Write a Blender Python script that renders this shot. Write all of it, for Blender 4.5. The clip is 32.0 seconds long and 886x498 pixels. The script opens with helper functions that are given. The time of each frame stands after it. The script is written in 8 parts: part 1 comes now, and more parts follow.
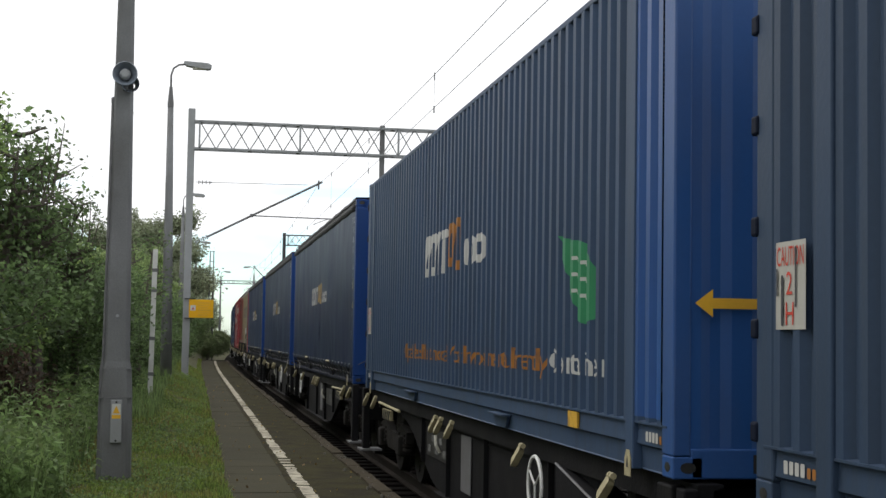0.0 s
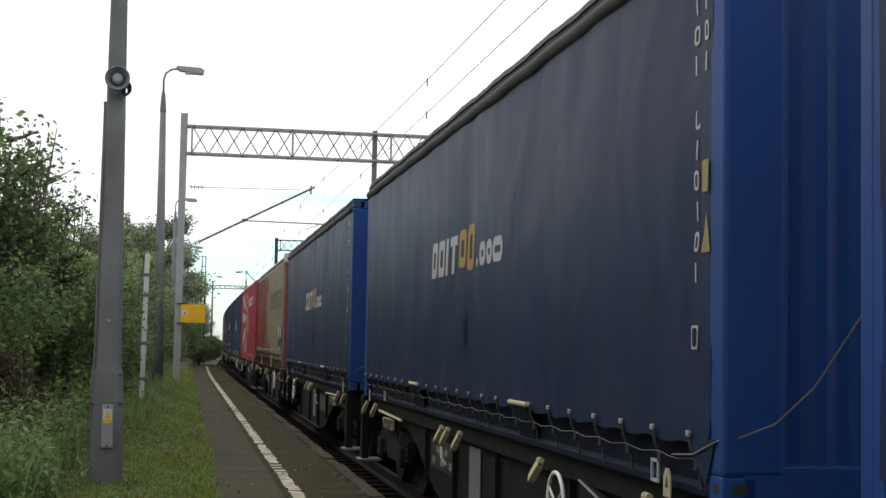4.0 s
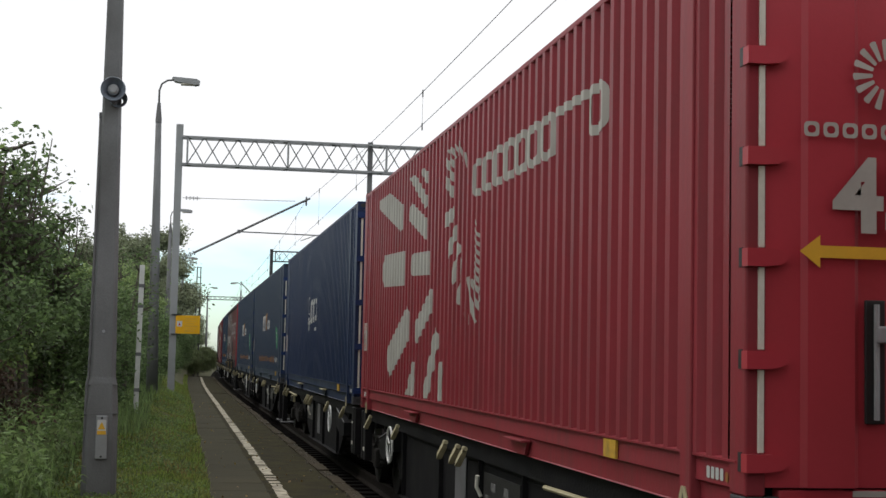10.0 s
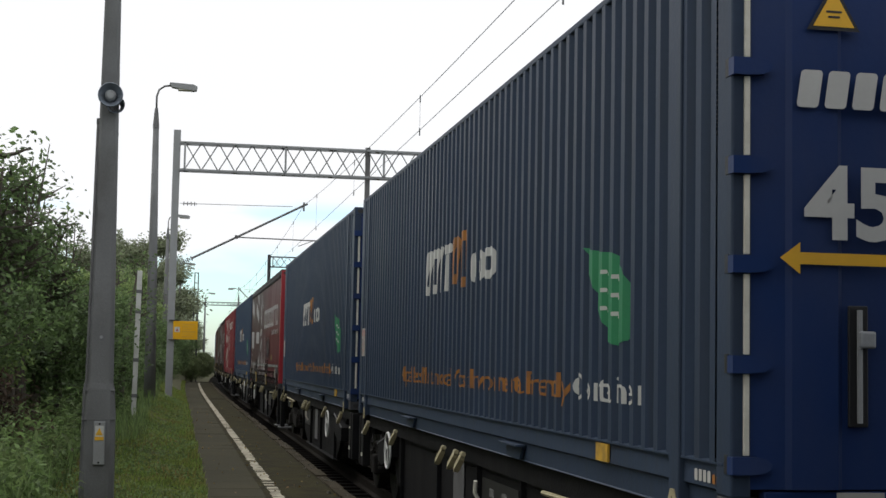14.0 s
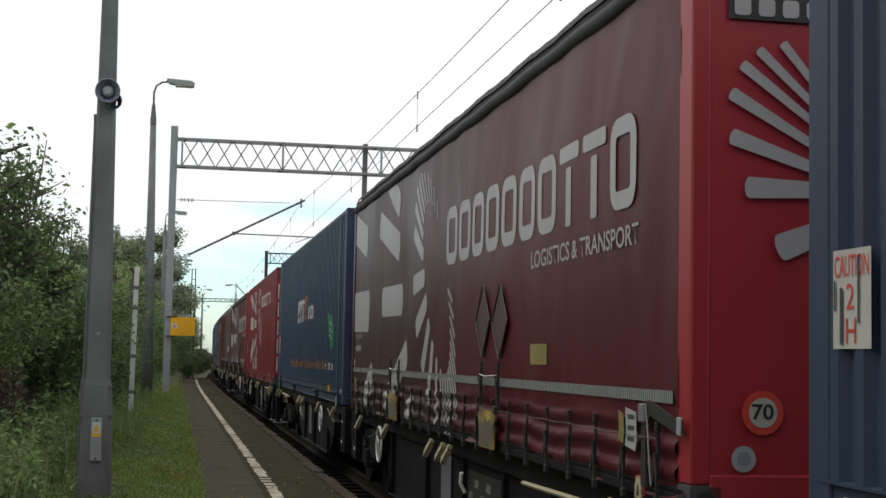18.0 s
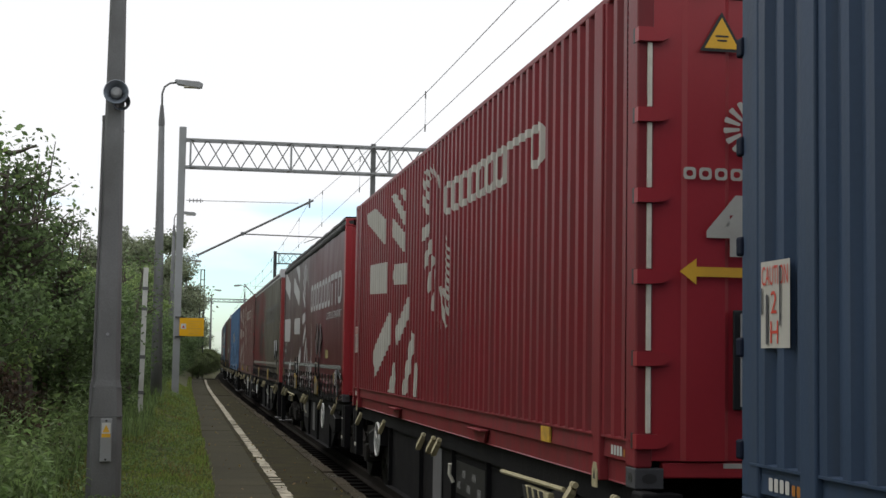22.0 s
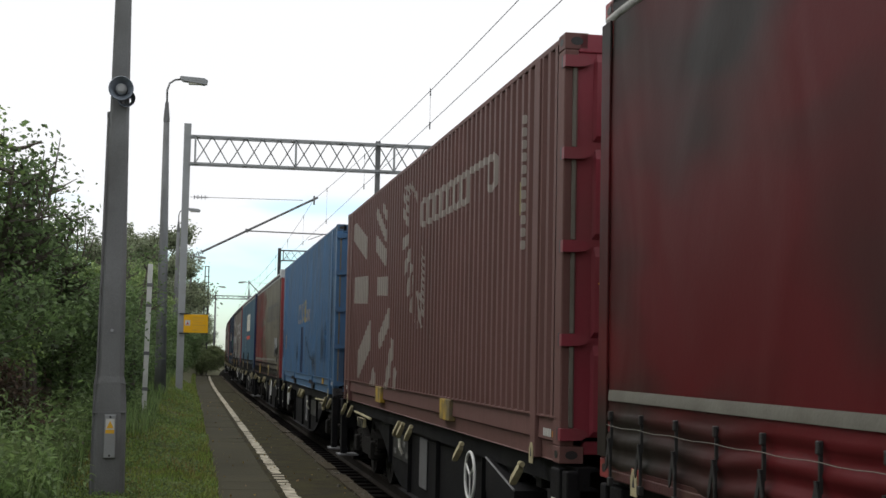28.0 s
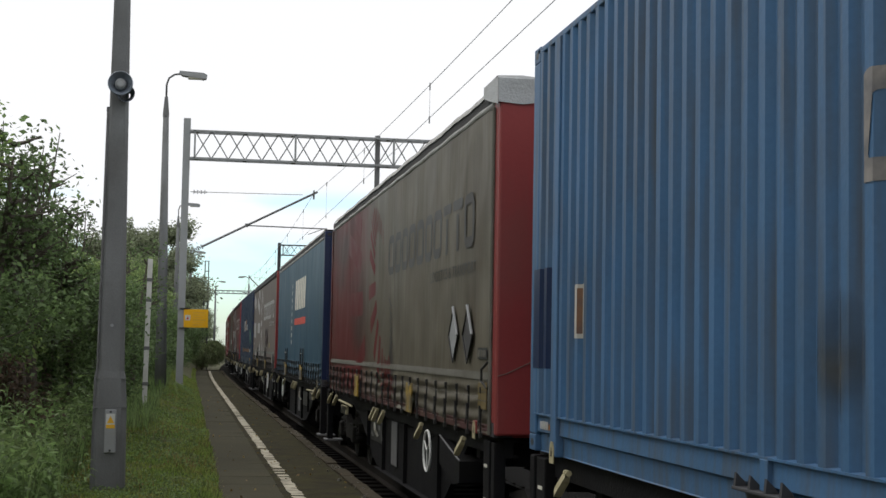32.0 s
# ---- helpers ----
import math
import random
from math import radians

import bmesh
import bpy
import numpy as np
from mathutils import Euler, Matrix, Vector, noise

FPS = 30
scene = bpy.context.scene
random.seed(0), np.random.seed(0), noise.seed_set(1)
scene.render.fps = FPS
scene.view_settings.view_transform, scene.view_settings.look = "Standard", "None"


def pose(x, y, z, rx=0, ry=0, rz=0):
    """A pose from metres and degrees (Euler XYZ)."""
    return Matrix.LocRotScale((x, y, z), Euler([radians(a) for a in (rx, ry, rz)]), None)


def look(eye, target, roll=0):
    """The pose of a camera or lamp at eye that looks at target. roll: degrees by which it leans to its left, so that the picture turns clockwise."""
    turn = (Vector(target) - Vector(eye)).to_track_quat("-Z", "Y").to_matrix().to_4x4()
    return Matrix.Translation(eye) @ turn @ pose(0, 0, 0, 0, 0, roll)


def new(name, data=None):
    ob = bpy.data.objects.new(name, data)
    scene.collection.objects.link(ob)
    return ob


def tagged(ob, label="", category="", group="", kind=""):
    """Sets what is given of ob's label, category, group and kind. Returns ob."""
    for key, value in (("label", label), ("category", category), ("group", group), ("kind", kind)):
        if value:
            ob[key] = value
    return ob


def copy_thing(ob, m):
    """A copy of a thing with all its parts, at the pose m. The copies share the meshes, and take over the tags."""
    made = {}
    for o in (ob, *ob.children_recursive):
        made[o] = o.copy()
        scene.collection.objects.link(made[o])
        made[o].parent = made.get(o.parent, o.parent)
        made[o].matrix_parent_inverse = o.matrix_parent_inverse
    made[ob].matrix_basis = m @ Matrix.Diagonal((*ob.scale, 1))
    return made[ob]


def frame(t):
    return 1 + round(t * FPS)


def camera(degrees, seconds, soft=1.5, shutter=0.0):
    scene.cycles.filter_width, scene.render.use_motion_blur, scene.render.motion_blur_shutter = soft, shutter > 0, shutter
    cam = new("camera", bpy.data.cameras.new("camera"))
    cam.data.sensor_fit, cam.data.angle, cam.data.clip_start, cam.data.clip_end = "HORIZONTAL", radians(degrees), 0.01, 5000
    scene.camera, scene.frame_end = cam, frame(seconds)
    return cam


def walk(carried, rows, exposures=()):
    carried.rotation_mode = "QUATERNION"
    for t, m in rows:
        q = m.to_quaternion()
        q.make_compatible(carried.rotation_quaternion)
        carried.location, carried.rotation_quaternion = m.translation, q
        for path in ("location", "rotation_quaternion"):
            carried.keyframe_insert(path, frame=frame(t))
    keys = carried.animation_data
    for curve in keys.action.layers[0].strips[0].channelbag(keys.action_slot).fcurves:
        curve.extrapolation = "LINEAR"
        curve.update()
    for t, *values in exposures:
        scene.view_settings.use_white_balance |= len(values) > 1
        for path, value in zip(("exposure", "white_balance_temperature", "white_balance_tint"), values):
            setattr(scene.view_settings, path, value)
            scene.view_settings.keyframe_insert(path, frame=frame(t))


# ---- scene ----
# ---- camera: held in the hand at eye height over the platform (z = 0), turning a little ----
EYE = (0.0, 0.0, 1.6)
cam = camera(34.3, 32.0, soft=1.5)


def aim(right, up, roll):
    """A look from the eye, by degrees to the right of the track's line (+y) and degrees upwards."""
    a, b = radians(right), radians(up)
    return look(EYE, (EYE[0] + math.sin(a) * math.cos(b), EYE[1] + math.cos(a) * math.cos(b), EYE[2] + math.sin(b)), roll)


walk(cam, [
    (0, aim(9.82, 3.63, 0.96)),
    (0.5, aim(9.86, 3.63, 0.97)),
    (1, aim(9.94, 3.69, 0.99)),
    (1.5, aim(9.95, 3.73, 1.01)),
    (2, aim(9.98, 3.74, 1.02)),
    (2.5, aim(10.00, 3.79, 1.04)),
    (3, aim(10.04, 3.84, 1.06)),
    (3.5, aim(10.10, 3.85, 1.06)),
    (5.5, aim(10.18, 3.82, 1.15)),
    (6, aim(10.19, 3.78, 1.17)),
    (6.5, aim(10.20, 3.82, 1.19)),
    (7, aim(10.22, 3.86, 1.24)),
    (7.5, aim(10.22, 3.89, 1.31)),
    (8, aim(10.23, 3.94, 1.35)),
    (8.5, aim(10.25, 4.00, 1.34)),
    (9, aim(10.28, 4.11, 1.31)),
    (9.5, aim(10.33, 4.23, 1.26)),
    (10, aim(10.31, 4.32, 1.22)),
    (10.5, aim(10.38, 4.42, 1.20)),
    (11, aim(10.34, 4.50, 1.21)),
    (11.5, aim(10.35, 4.60, 1.22)),
    (12, aim(10.37, 4.63, 1.20)),
    (12.5, aim(10.35, 4.66, 1.19)),
    (13, aim(10.37, 4.62, 1.16)),
    (13.5, aim(10.40, 4.55, 1.13)),
    (14, aim(10.40, 4.53, 1.12)),
    (14.5, aim(10.44, 4.50, 1.13)),
    (16.5, aim(10.54, 4.46, 1.15)),
    (17, aim(10.60, 4.49, 1.15)),
    (17.5, aim(10.58, 4.41, 1.15)),
    (18, aim(10.51, 4.39, 1.15)),
    (18.5, aim(10.45, 4.34, 1.17)),
    (19, aim(10.37, 4.32, 1.20)),
    (19.5, aim(10.23, 4.31, 1.22)),
    (20, aim(10.17, 4.30, 1.24)),
    (20.5, aim(10.19, 4.32, 1.22)),
    (21, aim(10.19, 4.36, 1.12)),
    (21.5, aim(10.19, 4.34, 1.02)),
    (22, aim(10.17, 4.37, 0.96)),
    (22.5, aim(10.14, 4.38, 0.93)),
    (23, aim(10.12, 4.42, 0.91)),
    (23.5, aim(10.09, 4.40, 0.92)),
    (24, aim(10.09, 4.35, 0.98)),
    (24.5, aim(10.12, 4.34, 1.06)),
    (25, aim(10.10, 4.29, 1.13)),
    (25.5, aim(10.10, 4.29, 1.16)),
    (27.5, aim(9.98, 4.30, 1.20)),
    (28, aim(10.00, 4.27, 1.19)),
    (28.5, aim(9.97, 4.22, 1.20)),
    (29, aim(9.96, 4.18, 1.23)),
    (29.5, aim(9.97, 4.12, 1.29)),
    (30, aim(9.93, 4.09, 1.34)),
    (30.5, aim(9.95, 4.01, 1.33)),
    (31, aim(10.00, 3.97, 1.25)),
    (31.5, aim(10.02, 4.00, 1.14)),
    (32, aim(10.01, 4.04, 1.06)),
], exposures=[(0, 0.26), (3, 0.26), (6, 0.2), (8, 0.14), (10, 0.03), (13, 0.0), (32, 0.0)])

# ---- light: a bright overcast sky with a few blue gaps low down, and a wide soft sun behind the cloud ----
world = bpy.data.worlds.new("world")
scene.world = world
world.use_nodes = True
wn, wl = world.node_tree.nodes, world.node_tree.links
wn.clear()
w_sky = wn.new("ShaderNodeTexSky")
w_sky.sky_type, w_sky.sun_disc = "NISHITA", False
w_sky.sun_elevation, w_sky.sun_rotation = radians(55), radians(312)
w_sky_dim = wn.new("ShaderNodeMix")
w_sky_dim.data_type, w_sky_dim.blend_type = "RGBA", "MULTIPLY"
w_sky_dim.inputs[0].default_value = 1.0
w_sky_dim.inputs[7].default_value = (1.4, 1.75, 1.95, 1)
w_co = wn.new("ShaderNodeTexCoord")
w_map = wn.new("ShaderNodeMapping")
w_map.inputs["Scale"].default_value = (3.0, 3.0, 11.0)
w_map.inputs["Location"].default_value = (0.35, 0.0, 0.2)
w_noise = wn.new("ShaderNodeTexNoise")
w_noise.inputs["Scale"].default_value, w_noise.inputs["Detail"].default_value = 1.4, 5.0
w_ramp = wn.new("ShaderNodeValToRGB")
w_ramp.color_ramp.elements[0].position, w_ramp.color_ramp.elements[1].position = 0.50, 0.64
w_sep, w_low, w_add = wn.new("ShaderNodeSeparateXYZ"), wn.new("ShaderNodeValToRGB"), wn.new("ShaderNodeMath")
# cloud over height: an open strip near the horizon, a cloud bank, a thin gap, then closed cloud
for at, cover in ((0.072, 0.0), (0.086, 1.0), (0.096, 1.0), (0.101, 0.35), (0.106, 0.35), (0.114, 1.0)):
    w_stop = w_low.color_ramp.elements.new(at)
    w_stop.color = (cover, cover, cover, 1)
w_low.color_ramp.elements[0].color = (0, 0, 0, 1)
w_wave, w_bent = wn.new("ShaderNodeTexNoise"), wn.new("ShaderNodeMath")
w_wave.inputs["Scale"].default_value, w_wave.inputs["Detail"].default_value = 5.0, 4.0
w_bent.operation = "MULTIPLY_ADD"
w_bent.inputs[1].default_value, w_bent.inputs[2].default_value = 0.03, -0.015
w_tilt = wn.new("ShaderNodeMath")
w_tilt.operation = "ADD"
w_add.operation, w_add.use_clamp = "ADD", True
wl.new(w_co.outputs["Generated"], w_sep.inputs[0])
wl.new(w_co.outputs["Generated"], w_wave.inputs["Vector"])
wl.new(w_wave.outputs["Fac"], w_bent.inputs[0])
wl.new(w_bent.outputs[0], w_tilt.inputs[0])
wl.new(w_sep.outputs["Z"], w_tilt.inputs[1])
wl.new(w_tilt.outputs[0], w_low.inputs["Fac"])
w_cloud = wn.new("ShaderNodeMix")
w_cloud.data_type = "RGBA"
w_cloud.inputs[7].default_value = (9.8, 9.9, 10.1, 1)
w_bg = wn.new("ShaderNodeBackground")
w_bg.inputs["Strength"].default_value = 0.102
w_out = wn.new("ShaderNodeOutputWorld")
wl.new(w_co.outputs["Generated"], w_map.inputs["Vector"])
wl.new(w_map.outputs["Vector"], w_noise.inputs["Vector"])
wl.new(w_noise.outputs["Fac"], w_ramp.inputs["Fac"])
wl.new(w_ramp.outputs["Color"], w_add.inputs[0])
wl.new(w_low.outputs[0], w_add.inputs[1])
wl.new(w_add.outputs[0], w_cloud.inputs[0])
wl.new(w_sky.outputs["Color"], w_sky_dim.inputs[6])
wl.new(w_sky_dim.outputs[2], w_cloud.inputs[6])
wl.new(w_cloud.outputs[2], w_bg.inputs["Color"])
wl.new(w_bg.outputs["Background"], w_out.inputs["Surface"])

sun = new("sun", bpy.data.lights.new("sun", "SUN"))
sun.data.energy, sun.data.angle, sun.data.color = 1.15, radians(35), (1.0, 0.96, 0.9)
sun.matrix_world = look((-20, 18, 38), (0, 0, 0))
scene.view_settings.exposure = 0.0

# ---- the plan: platform top z = 0, the track runs along +y and bends to the right far off ----
RAIL = -0.25      # rail top
DECK = 0.885      # underside of the containers
TRACK = 3.77      # the near track's centre line
BEND_FROM, BEND_R = 55.0, 3300.0


def bend(y):
    """How far the line has moved to the right at y."""
    return max(0.0, y - BEND_FROM) ** 2 / (2 * BEND_R)


def part(name, bm, material, parent=None, label="", smooth=False):
    me = bpy.data.meshes.new(name)
    bm.to_mesh(me)
    bm.free()
    for m in (material if isinstance(material, (list, tuple)) else (material,)):
        me.materials.append(m)
    if smooth:
        me.polygons.foreach_set("use_smooth", [True] * len(me.polygons))
    ob = new(name, me)
    ob.parent = parent
    if label:
        ob["label"] = label
    return ob


def share(name, me, parent, m=None):
    """One more object on a mesh that exists."""
    ob = new(name, me)
    ob.parent = parent
    if m is not None:
        ob.matrix_basis = m
    return ob


def base(name, label, category, group="", kind="", m=None):
    ob = new(name)
    ob.empty_display_size = 0.2
    if m is not None:
        ob.matrix_basis = m
    return tagged(ob, label, category, group, kind)


def box(bm, x0, x1, y0, y1, z0, z1, bevel=0.0, mi=0):
    v = [bm.verts.new((x, y, z)) for z in (z0, z1) for y in (y0, y1) for x in (x0, x1)]
    fs = [bm.faces.new([v[i] for i in q]) for q in ((0, 2, 3, 1), (4, 5, 7, 6), (0, 1, 5, 4), (2, 6, 7, 3), (0, 4, 6, 2), (1, 3, 7, 5))]
    for f in fs:
        f.material_index = mi
    if bevel:
        bmesh.ops.bevel(bm, geom=list({e for f in fs for e in f.edges}), offset=bevel, segments=2, affect="EDGES", profile=0.5)


def boxed(*a, **k):
    bm = bmesh.new()
    box(bm, *a, **k)
    return bm


def tube(bm, points, radius, n=10, cap=True, mi=0):
    """A round bar along points; radius is one number or one for each point."""
    pts = [Vector(p) for p in points]
    rad = radius if isinstance(radius, (list, tuple)) else [radius] * len(pts)
    rings, side = [], None
    for i, p in enumerate(pts):
        d = (pts[min(i + 1, len(pts) - 1)] - pts[max(i - 1, 0)]).normalized()
        if side is None:
            side = d.cross(Vector((0, 0, 1)) if abs(d.z) < 0.9 else Vector((1, 0, 0))).normalized()
        side = (side - d * side.dot(d)).normalized()
        up = d.cross(side)
        rings.append([bm.verts.new(p + (side * math.cos(a) + up * math.sin(a)) * rad[i]) for a in [2 * math.pi * k / n for k in range(n)]])
    for r, q in zip(rings, rings[1:]):
        for k in range(n):
            f = bm.faces.new((r[k], r[(k + 1) % n], q[(k + 1) % n], q[k]))
            f.material_index = mi
    if cap:
        bm.faces.new(rings[0][::-1]).material_index = mi
        bm.faces.new(rings[-1]).material_index = mi


def tubed(points, radius, n=10):
    bm = bmesh.new()
    tube(bm, points, radius, n)
    return bm


def prism(bm, outline, x0, x1, axis="x", mi=0):
    """An outline of (a, b) pushed from x0 to x1 along an axis: a, b are y, z for x; x, z for y; x, y for z."""
    def at(a, b, c):
        return {"x": (c, a, b), "y": (a, c, b), "z": (a, b, c)}[axis]
    lo = [bm.verts.new(at(a, b, x0)) for a, b in outline]
    hi = [bm.verts.new(at(a, b, x1)) for a, b in outline]
    n = len(outline)
    bm.faces.new(lo[::-1]).material_index = mi
    bm.faces.new(hi).material_index = mi
    for i in range(n):
        bm.faces.new((lo[i], lo[(i + 1) % n], hi[(i + 1) % n], hi[i])).material_index = mi
    bmesh.ops.recalc_face_normals(bm, faces=bm.faces)


def prismed(*a, **k):
    bm = bmesh.new()
    prism(bm, *a, **k)
    return bm


def ribbon(bm, sections, mi=0, closed=False):
    """Faces between rows of points, each row as long as the next."""
    rows = [[bm.verts.new(p) for p in row] for row in sections]
    for a, b in zip(rows, rows[1:]):
        for i in range(len(a) if closed else len(a) - 1):
            j = (i + 1) % len(a)
            bm.faces.new((a[i], a[j], b[j], b[i])).material_index = mi


# ---- materials ----
def surf(name, colour, rough=0.6, metal=0.0, var=0.25, scale=1.5, grain=45.0, bump=0.15, dirt=(0.09, 0.08, 0.065), dirty=0.0,
         streak=0.0, rand=0.0, spec=0.4, tone=None):
    """A painted, stony or leafy surface: colour that varies at two scales, dirt in patches or in streaks that run down, fine relief."""
    m = bpy.data.materials.new(name)
    m.use_nodes = True
    n, l = m.node_tree.nodes, m.node_tree.links
    n.clear()
    out, b = n.new("ShaderNodeOutputMaterial"), n.new("ShaderNodeBsdfPrincipled")
    l.new(b.outputs[0], out.inputs[0])
    b.inputs["Roughness"].default_value, b.inputs["Metallic"].default_value = rough, metal
    b.inputs["Specular IOR Level"].default_value = spec
    co, info = n.new("ShaderNodeTexCoord"), n.new("ShaderNodeObjectInfo")
    shift = n.new("ShaderNodeVectorMath")
    shift.operation = "MULTIPLY_ADD"
    shift.inputs[1].default_value = (37.0, 17.0, 5.0)
    l.new(info.outputs["Random"], shift.inputs[0])
    l.new(co.outputs["Object"], shift.inputs[2])
    def noise_of(sc, detail=4.0, squash=None):
        x = n.new("ShaderNodeTexNoise")
        x.inputs["Scale"].default_value, x.inputs["Detail"].default_value = sc, detail
        src = shift.outputs[0]
        if squash:
            mp = n.new("ShaderNodeMapping")
            mp.inputs["Scale"].default_value = squash
            l.new(src, mp.inputs["Vector"])
            src = mp.outputs["Vector"]
        l.new(src, x.inputs["Vector"])
        return x.outputs["Fac"]
    def math_of(op, a, c):
        x = n.new("ShaderNodeMath")
        x.operation = op
        for i, v in enumerate((a, c)):
            if isinstance(v, (int, float)):
                x.inputs[i].default_value = v
            else:
                l.new(v, x.inputs[i])
        return x.outputs[0]
    big, fine = noise_of(scale), noise_of(grain, 3.0)
    amount = math_of("ADD", math_of("MULTIPLY", big, var * 1.6), math_of("MULTIPLY", fine, var * 0.7))
    if rand:
        amount = math_of("ADD", amount, math_of("MULTIPLY", info.outputs["Random"], rand))
    amount = math_of("SUBTRACT", math_of("ADD", amount, 1.0), var * 1.15 + rand * 0.5)
    mix = n.new("ShaderNodeMix")
    mix.data_type, mix.blend_type = "RGBA", "MULTIPLY"
    mix.inputs[0].default_value = 1.0
    mix.inputs[6].default_value = (*colour, 1)
    l.new(amount, mix.inputs[7])
    last = mix.outputs[2]
    if tone:
        t = n.new("ShaderNodeMix")
        t.data_type = "RGBA"
        r = n.new("ShaderNodeValToRGB")
        r.color_ramp.elements[0].position, r.color_ramp.elements[1].position = 0.42, 0.62
        l.new(noise_of(scale * 2.3, 6.0), r.inputs[0])
        l.new(r.outputs[0], t.inputs[0])
        l.new(last, t.inputs[6])
        t.inputs[7].default_value = (*tone, 1)
        last = t.outputs[2]
    for much, squash, sc in ((dirty, None, scale * 1.7), (streak, (1.0, 7.0, 0.45), 1.6)):
        if much:
            r = n.new("ShaderNodeValToRGB")
            r.color_ramp.elements[0].position, r.color_ramp.elements[1].position = 0.45, 0.75
            l.new(noise_of(sc, 6.0, squash), r.inputs[0])
            d = n.new("ShaderNodeMix")
            d.data_type = "RGBA"
            l.new(math_of("MULTIPLY", r.outputs[0], much), d.inputs[0])
            l.new(last, d.inputs[6])
            d.inputs[7].default_value = (*dirt, 1)
            last = d.outputs[2]
    l.new(last, b.inputs["Base Color"])
    ro = math_of("ADD", math_of("MULTIPLY", big, 0.25), rough - 0.12)
    l.new(ro, b.inputs["Roughness"])
    if bump:
        bp = n.new("ShaderNodeBump")
        bp.inputs["Strength"].default_value, bp.inputs["Distance"].default_value = bump, 0.02
        l.new(math_of("ADD", fine, math_of("MULTIPLY", big, 0.6)), bp.inputs["Height"])
        l.new(bp.outputs[0], b.inputs["Normal"])
    return m

